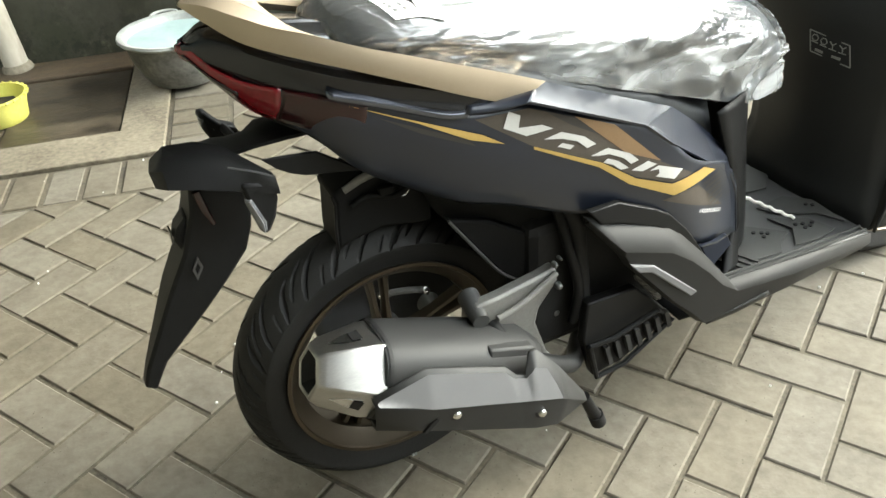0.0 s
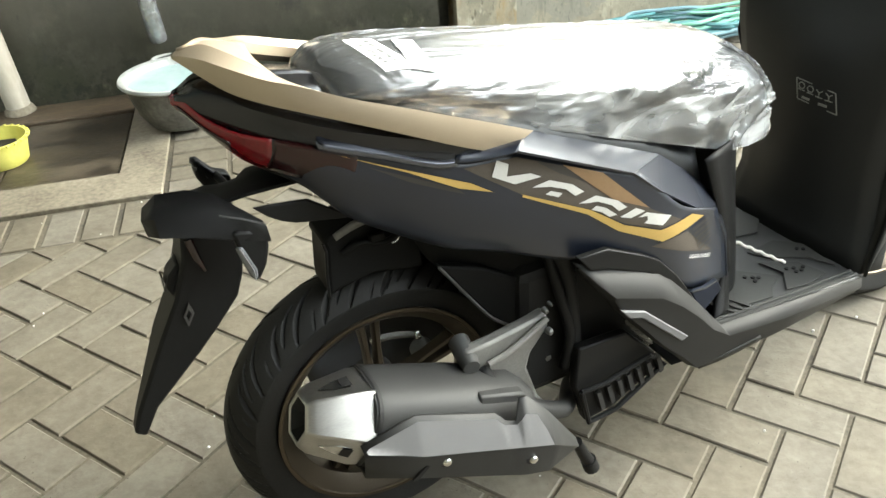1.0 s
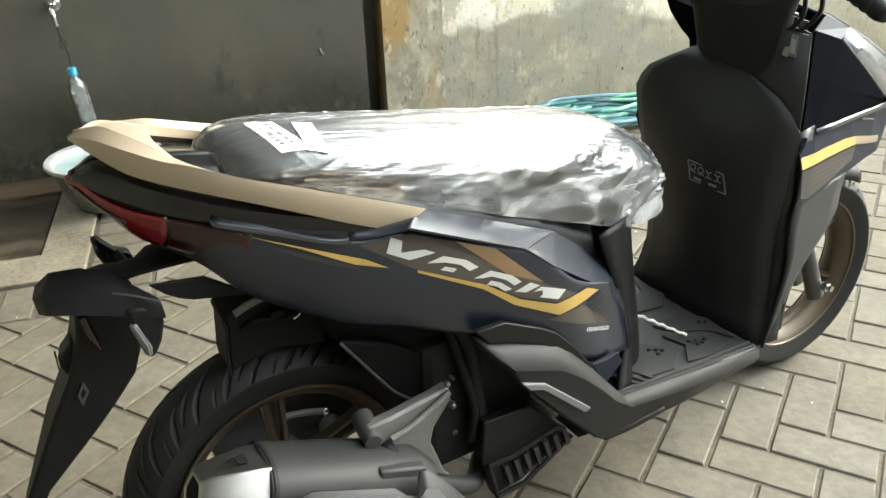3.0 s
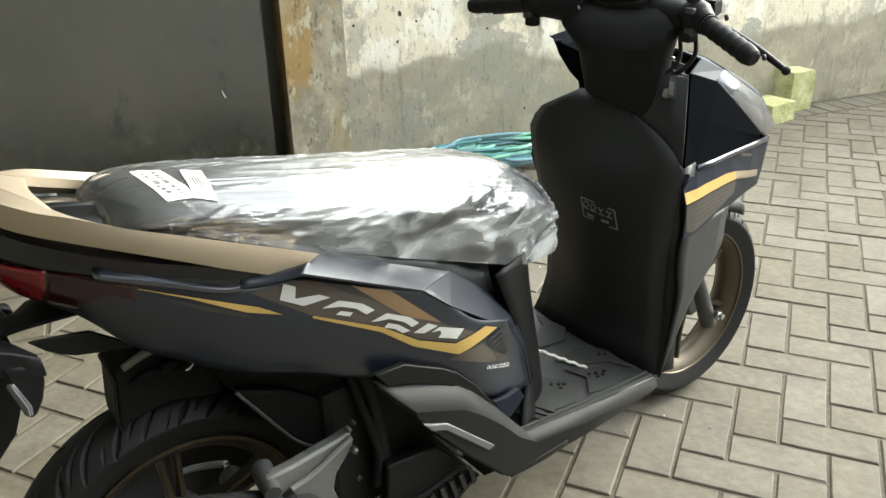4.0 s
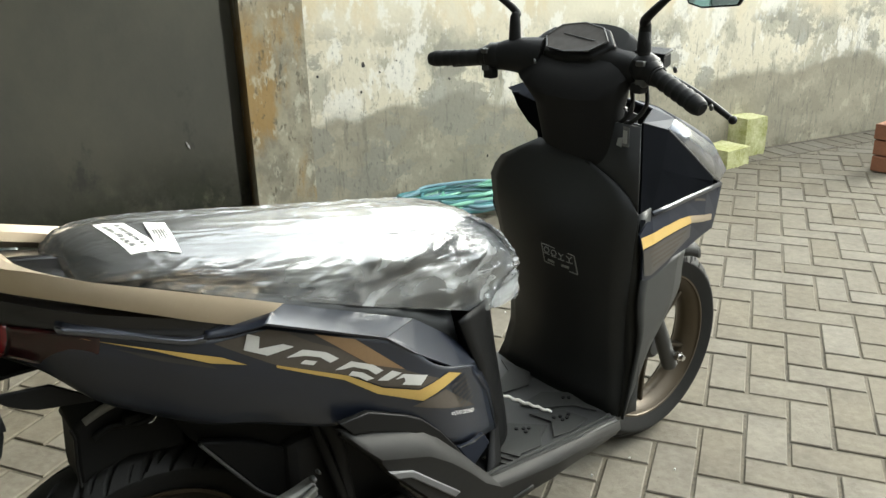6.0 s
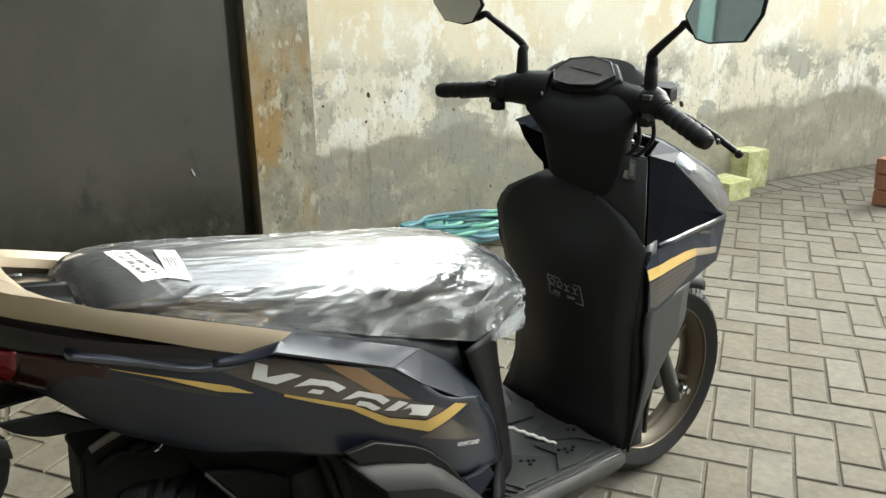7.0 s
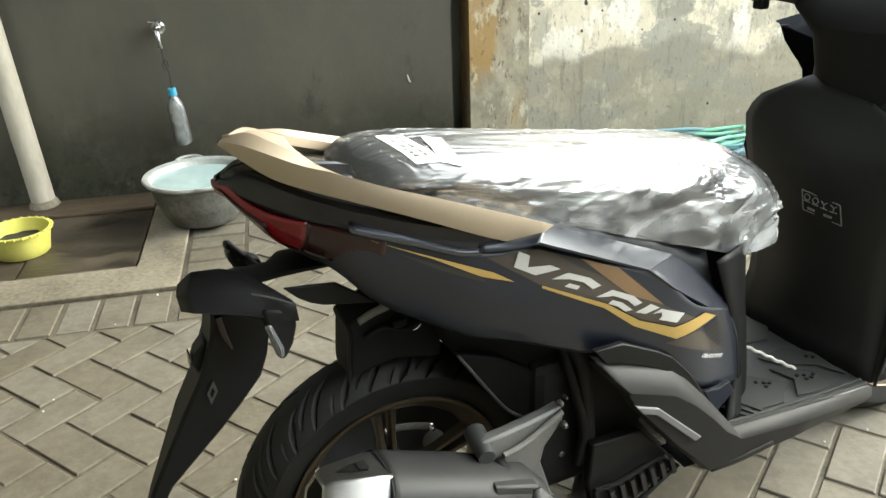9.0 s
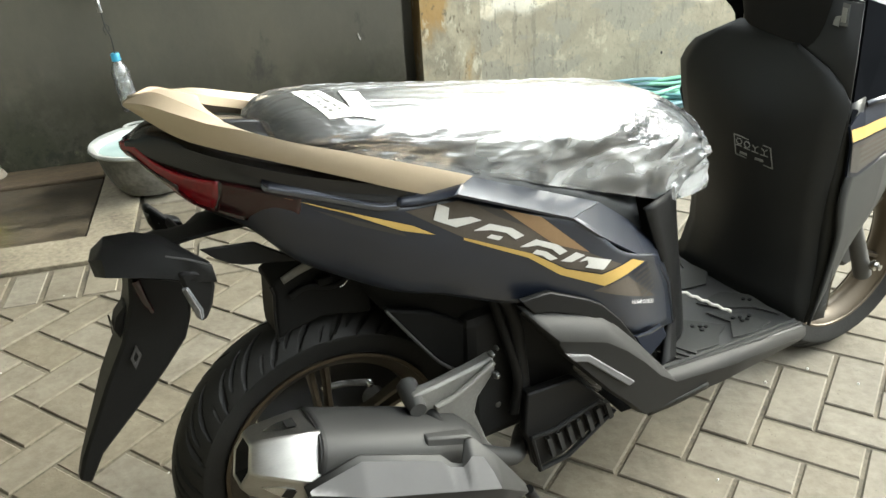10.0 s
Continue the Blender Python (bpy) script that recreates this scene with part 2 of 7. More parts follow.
def clear_film(name, gloss, haze, tint, rough, ior=1.5, crumple=0.0):
    m = bpy.data.materials.new(name)
    m.use_nodes = True
    nt = m.node_tree
    nt.nodes.clear()
    out = nt.nodes.new("ShaderNodeOutputMaterial")
    tr = nt.nodes.new("ShaderNodeBsdfTransparent")
    tr.inputs[0].default_value = (*tint, 1)
    gl = nt.nodes.new("ShaderNodeBsdfGlossy")
    gl.inputs["Roughness"].default_value = rough
    df = nt.nodes.new("ShaderNodeBsdfDiffuse")
    df.inputs[0].default_value = (0.8, 0.82, 0.82, 1)
    fr = nt.nodes.new("ShaderNodeFresnel")
    fr.inputs[0].default_value = ior
    add = nt.nodes.new("ShaderNodeMath")
    add.operation = "ADD"
    add.use_clamp = True
    add.inputs[1].default_value = gloss
    nt.links.new(fr.outputs[0], add.inputs[0])
    geo = nt.nodes.new("ShaderNodeNewGeometry")
    nz = nt.nodes.new("ShaderNodeTexNoise")
    nz.inputs["Scale"].default_value = 26
    nz.inputs["Detail"].default_value = 4
    nt.links.new(geo.outputs["Position"], nz.inputs["Vector"])
    bp = nt.nodes.new("ShaderNodeBump")
    bp.inputs["Strength"].default_value = 0.07
    bp.inputs["Distance"].default_value = 0.004
    nt.links.new(nz.outputs[0], bp.inputs["Height"])
    if crumple:
        # facets between creases, longer along one slanting direction
        mp = nt.nodes.new("ShaderNodeMapping")
        mp.inputs["Rotation"].default_value = (0.3, 0.5, 0.2)
        mp.inputs["Scale"].default_value = (0.7, 1.0, 1.6)
        nt.links.new(geo.outputs["Position"], mp.inputs["Vector"])
        wr = nt.nodes.new("ShaderNodeVectorMath")
        wr.operation = "MULTIPLY_ADD"
        wr.inputs[1].default_value = (0.05, 0.05, 0.05)
        nt.links.new(nz.outputs["Color"], wr.inputs[0])
        nt.links.new(mp.outputs[0], wr.inputs[2])
        sp = nt.nodes.new("ShaderNodeSeparateXYZ")
        nt.links.new(geo.outputs["Position"], sp.inputs[0])
        for sc_, lo_, hi_, di_ in ((26, 0.25 * crumple, crumple, 0.008), (64, 0.1 * crumple, 0.8 * crumple, 0.004)):
            vo = nt.nodes.new("ShaderNodeTexVoronoi")
            vo.inputs["Scale"].default_value = sc_
            nt.links.new(wr.outputs[0], vo.inputs["Vector"])
            st = nt.nodes.new("ShaderNodeMapRange")
            st.inputs["From Min"].default_value = 0.0
            st.inputs["From Max"].default_value = 0.5
            st.inputs["To Min"].default_value = lo_
            st.inputs["To Max"].default_value = hi_
            nt.links.new(sp.outputs[0], st.inputs["Value"])
            b2 = nt.nodes.new("ShaderNodeBump")
            b2.inputs["Distance"].default_value = di_
            nt.links.new(st.outputs[0], b2.inputs["Strength"])
            nt.links.new(vo.outputs["Distance"], b2.inputs["Height"])
            nt.links.new(bp.outputs[0], b2.inputs["Normal"])
            bp = b2
    nt.links.new(bp.outputs[0], gl.inputs["Normal"])
    m1 = nt.nodes.new("ShaderNodeMixShader")
    m1.inputs[0].default_value = haze
    nt.links.new(tr.outputs[0], m1.inputs[1])
    nt.links.new(df.outputs[0], m1.inputs[2])
    m2 = nt.nodes.new("ShaderNodeMixShader")
    nt.links.new(add.outputs[0], m2.inputs[0])
    nt.links.new(m1.outputs[0], m2.inputs[1])
    nt.links.new(gl.outputs[0], m2.inputs[2])
    nt.links.new(m2.outputs[0], out.inputs[0])
    return m


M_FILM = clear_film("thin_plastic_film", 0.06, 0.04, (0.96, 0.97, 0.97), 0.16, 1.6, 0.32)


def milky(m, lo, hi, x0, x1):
    """Cloudy, doubled-up film in uneven folds; the sky's white glare is painted in towards the front."""
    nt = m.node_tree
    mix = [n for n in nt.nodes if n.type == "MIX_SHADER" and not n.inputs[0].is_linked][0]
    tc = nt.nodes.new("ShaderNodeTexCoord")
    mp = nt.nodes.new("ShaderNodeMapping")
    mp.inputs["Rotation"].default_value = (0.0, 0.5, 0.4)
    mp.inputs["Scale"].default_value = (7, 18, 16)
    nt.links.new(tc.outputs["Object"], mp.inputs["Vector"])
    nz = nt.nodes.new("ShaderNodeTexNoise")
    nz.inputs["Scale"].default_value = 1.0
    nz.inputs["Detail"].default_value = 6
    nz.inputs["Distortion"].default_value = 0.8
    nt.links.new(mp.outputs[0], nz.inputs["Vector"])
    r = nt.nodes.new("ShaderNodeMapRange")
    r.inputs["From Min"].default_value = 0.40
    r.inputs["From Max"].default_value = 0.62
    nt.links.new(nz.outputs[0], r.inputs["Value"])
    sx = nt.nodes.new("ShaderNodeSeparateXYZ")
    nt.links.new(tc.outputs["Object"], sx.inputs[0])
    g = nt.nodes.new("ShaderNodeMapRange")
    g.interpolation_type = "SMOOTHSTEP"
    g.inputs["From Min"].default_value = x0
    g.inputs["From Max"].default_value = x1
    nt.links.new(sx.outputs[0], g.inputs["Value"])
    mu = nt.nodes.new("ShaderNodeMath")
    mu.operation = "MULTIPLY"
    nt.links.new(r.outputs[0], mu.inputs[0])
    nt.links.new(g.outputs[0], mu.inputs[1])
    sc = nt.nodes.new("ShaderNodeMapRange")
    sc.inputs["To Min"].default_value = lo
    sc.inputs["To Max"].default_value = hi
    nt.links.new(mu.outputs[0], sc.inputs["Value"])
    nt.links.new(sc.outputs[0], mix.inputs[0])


# haze rises along the seat, standing in for white sky glare at its front
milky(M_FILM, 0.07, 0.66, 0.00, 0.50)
M_BOTTLE = clear_film("clear_bottle_plastic", 0.08, 0.14, (0.92, 0.94, 0.94), 0.08)

M_MIRROR = bpy.data.materials.new("mirror_glass")
M_MIRROR.use_nodes = True
mb = M_MIRROR.node_tree.nodes["Principled BSDF"]
mb.inputs["Base Color"].default_value = (0.60, 0.63, 0.63, 1)
mb.inputs["Metallic"].default_value = 1.0
mb.inputs["Roughness"].default_value = 0.03


def wall_material(name, layers, base, bump=0.4):
    """Plaster in the wall's own axes (x along, z up): layers of (colour, scale, stretch, low, high, z0, z1, gain)."""
    m = bpy.data.materials.new(name)
    m.use_nodes = True
    nt = m.node_tree
    b = nt.nodes["Principled BSDF"]
    b.inputs["Roughness"].default_value = 0.85
    tc = nt.nodes.new("ShaderNodeTexCoord")
    sep = nt.nodes.new("ShaderNodeSeparateXYZ")
    nt.links.new(tc.outputs["Object"], sep.inputs[0])
    rgb = nt.nodes.new("ShaderNodeRGB")
    rgb.outputs[0].default_value = (*base, 1)
    col = rgb.outputs[0]
    wob = nt.nodes.new("ShaderNodeTexNoise")
    wob.inputs["Scale"].default_value = 2.6
    wob.inputs["Detail"].default_value = 7
    nt.links.new(tc.outputs["Object"], wob.inputs["Vector"])
    for colour, scale, stretch, lo, hi, axis, a, c, gain, *wav in layers:
        amp = wav[0] if wav else 0.5 * abs(c - a) + 0.12
        mp = nt.nodes.new("ShaderNodeMapping")
        mp.inputs["Scale"].default_value = stretch
        mp.inputs["Location"].default_value = (scale * 0.37, 0, scale * 0.11)
        nt.links.new(tc.outputs["Object"], mp.inputs["Vector"])
        nz = nt.nodes.new("ShaderNodeTexNoise")
        nz.inputs["Scale"].default_value = scale
        nz.inputs["Detail"].default_value = 9
        nz.inputs["Roughness"].default_value = 0.68
        nt.links.new(mp.outputs[0], nz.inputs["Vector"])
        mr = nt.nodes.new("ShaderNodeMapRange")
        mr.interpolation_type = "SMOOTHSTEP"
        mr.inputs["From Min"].default_value = lo
        mr.inputs["From Max"].default_value = hi
        nt.links.new(nz.outputs[0], mr.inputs["Value"])
        # where along the wall or up it the layer lies, with a wavering edge
        ed = nt.nodes.new("ShaderNodeMath")
        ed.operation = "MULTIPLY_ADD"
        ed.inputs[1].default_value = amp
        nt.links.new(wob.outputs[0], ed.inputs[0])
        nt.links.new(sep.outputs["XYZ".index(axis)], ed.inputs[2])
        zr = nt.nodes.new("ShaderNodeMapRange")
        zr.interpolation_type = "SMOOTHSTEP"
        shift = 0.5 * amp
        zr.inputs["From Min"].default_value = a + shift
        zr.inputs["From Max"].default_value = c + shift
        nt.links.new(ed.outputs[0], zr.inputs["Value"])
        mu = nt.nodes.new("ShaderNodeMath")
        mu.operation = "MULTIPLY"
        nt.links.new(mr.outputs[0], mu.inputs[0])
        nt.links.new(zr.outputs[0], mu.inputs[1])
        mg = nt.nodes.new("ShaderNodeMath")
        mg.operation = "MULTIPLY"
        mg.inputs[1].default_value = gain
        nt.links.new(mu.outputs[0], mg.inputs[0])
        mx = nt.nodes.new("ShaderNodeMix")
        mx.data_type = "RGBA"
        nt.links.new(mg.outputs[0], mx.inputs["Factor"])
        nt.links.new(col, mx.inputs["A"])
        mx.inputs["B"].default_value = (*colour, 1)
        col = mx.outputs["Result"]
    nt.links.new(col, b.inputs["Base Color"])
    fn = nt.nodes.new("ShaderNodeTexNoise")
    fn.inputs["Scale"].default_value = 55
    fn.inputs["Detail"].default_value = 8
    nt.links.new(tc.outputs["Object"], fn.inputs["Vector"])
    bp = nt.nodes.new("ShaderNodeBump")
    bp.inputs["Strength"].default_value = bump
    bp.inputs["Distance"].default_value = 0.004
    nt.links.new(fn.outputs[0], bp.inputs["Height"])
    nt.links.new(bp.outputs[0], b.inputs["Normal"])
    return m


M_WALL = wall_material("stained_cream_plaster", [
    ((0.60, 0.545, 0.41), 2.2, (1, 1, 0.8), 0.30, 0.60, "Z", 1.14, 0.76, 0.75),
    ((0.62, 0.47, 0.24), 1.6, (1.3, 1, 0.6), 0.52, 0.62, "Z", 0.70, 0.95, 0.45),
    ((0.33, 0.31, 0.24), 4.0, (1, 1, 0.8), 0.46, 0.54, "Z", 0.92, 0.72, 0.75, 0.35),
    ((0.72, 0.69, 0.60), 7.0, (1, 1, 0.55), 0.52, 0.57, "Z", 0.40, 0.56, 0.85),
    ((0.25, 0.225, 0.165), 2.2, (0.6, 1, 1.2), 0.16, 0.40, "Z", 0.50, 0.44, 0.92, 0.42),
    ((0.34, 0.305, 0.225), 3.4, (0.8, 1, 1.1), 0.46, 0.56, "Z", 0.52, 0.40, 0.8, 0.3),
    ((0.46, 0.41, 0.30), 9.0, (1, 1, 0.7), 0.57, 0.63, "Z", 0.50, 0.30, 0.6),
    ((0.25, 0.24, 0.195), 1.3, (0.8, 1, 1.1), 0.555, 0.575, "Z", 0.90, 0.70, 0.75, 0.5),
    ((0.15, 0.145, 0.115), 34.0, (1, 1, 0.12), 0.55, 0.66, "Z", 0.80, 0.62, 0.5, 0.3),
    ((0.12, 0.12, 0.095), 60.0, (1, 1, 0.45), 0.56, 0.66, "Z", 0.92, 0.74, 0.55, 0.4),
    ((0.13, 0.115, 0.080), 11.0, (1, 1, 0.6), 0.50, 0.62, "Z", 0.10, 0.02, 0.8),
], (0.66, 0.605, 0.465))
M_POST = wall_material("rust_stained_plaster_post", [
    ((0.19, 0.175, 0.13), 9.0, (1, 1, 0.7), 0.40, 0.62, "Z", -1.0, -0.5, 0.8),
    ((0.31, 0.19, 0.06), 3.0, (1.3, 1, 0.5), 0.44, 0.60, "Z", 1.05, 0.80, 0.85),
    ((0.52, 0.48, 0.37), 13.0, (1, 1, 0.55), 0.55, 0.63, "Z", -1.0, -0.5, 0.65),
    ((0.09, 0.08, 0.055), 30.0, (1, 1, 0.45), 0.57, 0.65, "Z", -1.0, -0.5, 0.75),
], (0.34, 0.305, 0.22))
M_DARKWALL = wall_material("dark_grey_cement_render", [
    ((0.064, 0.061, 0.048), 2.0, (1, 1, 0.6), 0.35, 0.65, "Z", -1.0, 0.0, 0.8),
    ((0.107, 0.098, 0.066), 3.4, (1, 1, 0.5), 0.50, 0.68, "Z", 0.75, 0.15, 0.7),
    ((0.035, 0.032, 0.021), 3.0, (1, 1, 0.8), 0.28, 0.55, "Z", 0.58, 0.12, 0.92),
    ((0.020, 0.022, 0.010), 5.0, (1, 1, 0.8), 0.34, 0.58, "Z", 0.40, 0.10, 0.92),
    ((0.14, 0.122, 0.080), 11.0, (1, 1, 0.6), 0.56, 0.70, "Z", 0.30, 0.05, 0.55),
    ((0.021, 0.021, 0.018), 5.0, (1, 1, 0.5), 0.60, 0.70, "Z", 0.9, 0.4, 0.6),
    ((0.010, 0.011, 0.006), 17.0, (1, 1, 0.8), 0.48, 0.62, "Z", 0.30, 0.08, 0.85, 0.2),
], (0.086, 0.080, 0.060), bump=0.15)
M_PLAIN = wall_material("pale_house_render", [
    ((0.09, 0.088, 0.080), 1.5, (1, 1, 0.6), 0.35, 0.65, "Z", 3.0, 0.0, 0.7),
], (0.13, 0.128, 0.118))


# ---------------------------------------------------------------- shape helpers
def finish(ob, smooth=35):
    me = ob.data
    if smooth:
        for p in me.polygons:
            p.use_smooth = True
        me.set_sharp_from_angle(angle=radians(smooth))
    return ob


def part(name, bm, material, parent=None, label="", smooth=35, thick=0.0, bevel=0.0):
    """One mesh object under a thing or a part."""
    me = bpy.data.meshes.new(name)
    bmesh.ops.recalc_face_normals(bm, faces=bm.faces)
    bm.to_mesh(me)
    bm.free()
    me.materials.append(material)
    ob = new(name, me)
    if parent:
        ob.parent = parent
    if label:
        ob["label"] = label
    if thick:
        so = ob.modifiers.new("thickness", "SOLIDIFY")
        so.thickness, so.offset = thick, 0.0
    if bevel:
        bv = ob.modifiers.new("rounding", "BEVEL")
        bv.width, bv.segments, bv.limit_method, bv.angle_limit = bevel, 2, "ANGLE", radians(40)
    return finish(ob, smooth)


def empty(name, label, category, at=(0, 0, 0), group=""):
    ob = new(name)
    ob.location = at
    ob.empty_display_size = 0.05
    return tagged(ob, label, category, group)


def spline(pts, n):
    """n points along a Catmull-Rom curve through pts."""
    p = [Vector(a) for a in pts]
    if len(p) == 2:
        return [p[0].lerp(p[1], i / (n - 1)) for i in range(n)]
    p = [p[0] * 2 - p[1]] + p + [p[-1] * 2 - p[-2]]
    segs = len(p) - 3
    out = []
    for i in range(n):
        s = i / (n - 1) * segs
        k = min(int(s), segs - 1)
        t = s - k
        a, b, c, d = p[k:k + 4]
        out.append(0.5 * ((2 * b) + (c - a) * t + (2 * a - 5 * b + 4 * c - d) * t * t + (3 * b - a - 3 * c + d) * t ** 3))
    return out


def loft(lines, n=20, m=1, bm=None, crisp=False):
    """A sheet through several lines; m: steps between two of them (over 1: rounded across); crisp: lines keep their corners."""
    bm = bm or bmesh.new()
    rows = [([Vector(a) for a in l] if crisp else spline(l, n)) for l in lines]
    if crisp:
        n = len(rows[0])
    if m > 1:
        cols = [spline([r[i] for r in rows], (len(rows) - 1) * m + 1) for i in range(n)]
        rows = [[c[j] for c in cols] for j in range(len(cols[0]))]
    vs = [[bm.verts.new(p) for p in r] for r in rows]
    for a, b in zip(vs, vs[1:]):
        for i in range(n - 1):
            bm.faces.new((a[i], a[i + 1], b[i + 1], b[i]))
    return bm


def mirrored(lines):
    return [[(p[0], -p[1], p[2]) for p in l] for l in lines]


def tube(pts, r, seg=10, bm=None, n=0, caps=True):
    bm = bm or bmesh.new()
    p = spline(pts, n) if n else [Vector(a) for a in pts]
    rs = r if isinstance(r, (list, tuple)) else [r] * len(p)
    if len(rs) != len(p):
        rs = [rs[0] + (rs[-1] - rs[0]) * i / (len(p) - 1) for i in range(len(p))]
    ref = Vector((0, 0, 1))
    rings = []
    for i, a in enumerate(p):
        d = (p[min(i + 1, len(p) - 1)] - p[max(i - 1, 0)]).normalized()
        s = d.cross(ref)
        s = d.cross(Vector((1, 0, 0))) if s.length < 0.05 else s
        s.normalize()
        u = s.cross(d)
        ref = u
        rings.append([bm.verts.new(a + rs[i] * (math.cos(2 * math.pi * k / seg) * s + math.sin(2 * math.pi * k / seg) * u)) for k in range(seg)])
    for a, b in zip(rings, rings[1:]):
        for k in range(seg):
            bm.faces.new((a[k], a[(k + 1) % seg], b[(k + 1) % seg], b[k]))
    if caps:
        bm.faces.new(rings[0])
        bm.faces.new(rings[-1])
    return bm


def box(c, s, m=None, bm=None):
    bm = bm or bmesh.new()
    t = (m or Matrix.Identity(4))
    v = [bm.verts.new(Vector(c) + t.to_3x3() @ Vector((x * s[0] / 2, y * s[1] / 2, z * s[2] / 2))) for x in (-1, 1) for y in (-1, 1) for z in (-1, 1)]
    for f in ((0, 1, 3, 2), (4, 6, 7, 5), (0, 4, 5, 1), (2, 3, 7, 6), (0, 2, 6, 4), (1, 5, 7, 3)):
        bm.faces.new([v[i] for i in f])
    return bm


def prism(outline, depth, bm=None):
    """A flat outline pushed out by the vector depth."""
    bm = bm or bmesh.new()
    a = [bm.verts.new(p) for p in outline]
    b = [bm.verts.new(Vector(p) + Vector(depth)) for p in outline]
    bm.faces.new(a)
    bm.faces.new(b[::-1])
    for i in range(len(a)):
        j = (i + 1) % len(a)
        bm.faces.new((a[i], b[i], b[j], a[j]))
    return bm


def lathe(profile, seg=48, axis="z", at=(0, 0, 0), bm=None, closed=False):
    """profile: (radius, height) pairs turned round an axis through at."""
    bm = bm or bmesh.new()
    rings = []
    for r, h in profile:
        ring = []
        for k in range(seg):
            a = 2 * math.pi * k / seg
            p = (r * math.cos(a), r * math.sin(a), h) if axis == "z" else ((r * math.cos(a), h, r * math.sin(a)) if axis == "y" else (h, r * math.cos(a), r * math.sin(a)))
            ring.append(bm.verts.new(Vector(p) + Vector(at)))
        rings.append(ring)
    pairs = list(zip(rings, rings[1:])) + ([(rings[-1], rings[0])] if closed else [])
    for a, b in pairs:
        for k in range(seg):
            bm.faces.new((a[k], a[(k + 1) % seg], b[(k + 1) % seg], b[k]))
    return bm


def disc_cap(bm, ring_r, h, seg, axis, at):
    vs = []
    for k in range(seg):
        a = 2 * math.pi * k / seg
        p = (ring_r * math.cos(a), ring_r * math.sin(a), h) if axis == "z" else (ring_r * math.cos(a), h, ring_r * math.sin(a))
        vs.append(bm.verts.new(Vector(p) + Vector(at)))
    bm.faces.new(vs)
    return bm


def bolt(c, r, d, bm=None):
    """A round-headed bolt at c that points along d."""
    d = Vector(d).normalized()
    c = Vector(c)
    return tube([c - d * 0.004, c + d * 0.003, c + d * 0.006, c + d * 0.0075], [r * 1.25, r * 1.25, r, r * 0.6], 10, bm)


def smoothstep(a, b, x):
    t = min(1.0, max(0.0, (x - a) / (b - a)))
    return t * t * (3 - 2 * t)


# ---------------------------------------------------------------- the yard
WALL_A = 0.248                      # the wall's turn against the scooter
UX, UY = math.cos(WALL_A), -math.sin(WALL_A)
NX, NY = math.sin(WALL_A), math.cos(WALL_A)
WALL_N = 2.394                      # distance of the wall's face


def W(u, n, z=0.0):
    """A place from metres along the wall, metres out towards it, and height."""
    return Vector((u * UX + n * NX, u * UY + n * NY, z))


M_W = Matrix(((UX, NX, 0, 0), (UY, NY, 0, 0), (0, 0, 1, 0), (0, 0, 0, 1)))


def wall_box(name, u0, u1, n0, n1, z0, z1, material, label, category="wall"):
    bm = box(((u0 + u1) / 2, (n0 + n1) / 2, (z0 + z1) / 2), (u1 - u0, n1 - n0, z1 - z0))
    ob = part(name, bm, material, smooth=0)
    ob.matrix_world = M_W
    return tagged(ob, label, category, kind="structure")


POST_U0, POST_U1 = 0.727, 0.998
# grey wall and recess carry on unseen to 5 m, added to shade the left
wall_box("wall_dark", -3.2, POST_U0 - 0.075, WALL_N + 0.02, WALL_N + 0.22, -0.05, 5.0, M_DARKWALL, "dark grey cement-rendered yard wall, mossy at its foot")
wall_box("wall_gap", POST_U0 - 0.075, POST_U0, WALL_N + 0.17, WALL_N + 0.22, -0.05, 5.0, M_DARKWALL, "dark narrow recess between the grey wall and the plaster post")
wall_box("wall_post", POST_U0, POST_U1, WALL_N - 0.006, WALL_N + 0.22, -0.05, 1.8, M_POST, "plaster post with rust-brown and cream stains")
wall_box("wall_cream", POST_U1, 9.0, WALL_N, WALL_N + 0.22, -0.05, 1.75, M_WALL, "old cream plaster wall with grey mildew and damp stains")
wall_box("wall_far", 9.0, 9.2, -6.5, WALL_N + 0.22, -0.05, 2.3, M_PLAIN, "plain rendered wall that closes the yard")

# the house that the camera stands beside: back wall, near side wall with the teal window that the mirrors show, and an
# unseen slab added overhead for shade
HN, HU = -4.2, -1.07
wall_box("wall_house", HU - 0.2, 9.0, HN - 0.2, HN, -0.05, 3.4, M_PLAIN, "plain rendered house wall facing the yard")
wall_box("wall_back", -3.4, -3.2, -6.5, WALL_N + 0.22, -0.05, 3.2, M_DARKWALL, "plain dark rendered wall that closes the yard's end")
WN0, WN1, WZ0, WZ1 = -0.30, 0.60, 0.95, 1.95
# the window's wall, set close and dark to cut light on the left ground
for n0, n1, z0, z1 in ((HN, WN0, -0.05, 3.0), (WN1, 1.15, -0.05, 3.0), (WN0, WN1, -0.05, WZ0), (WN0, WN1, WZ1, 3.0)):
    wall_box("wall_side", HU - 0.2, HU, n0, n1, z0, z1, M_DARKWALL, "grey rendered house wall round the window")
# unseen slab, added to keep sky light off the ground at left
wall_box("shade_slab", HU - 0.2, 0.55, HN - 0.2, WALL_N, 2.20, 2.30, M_PLAIN, "plain unseen slab added overhead to shade the yard's left end", "roof")
M_TEAL = pbr("teal_window_paint", (0.07, 0.14, 0.13), (0.10, 0.18, 0.17), 0.4, 0, 6, 90, 0.1)
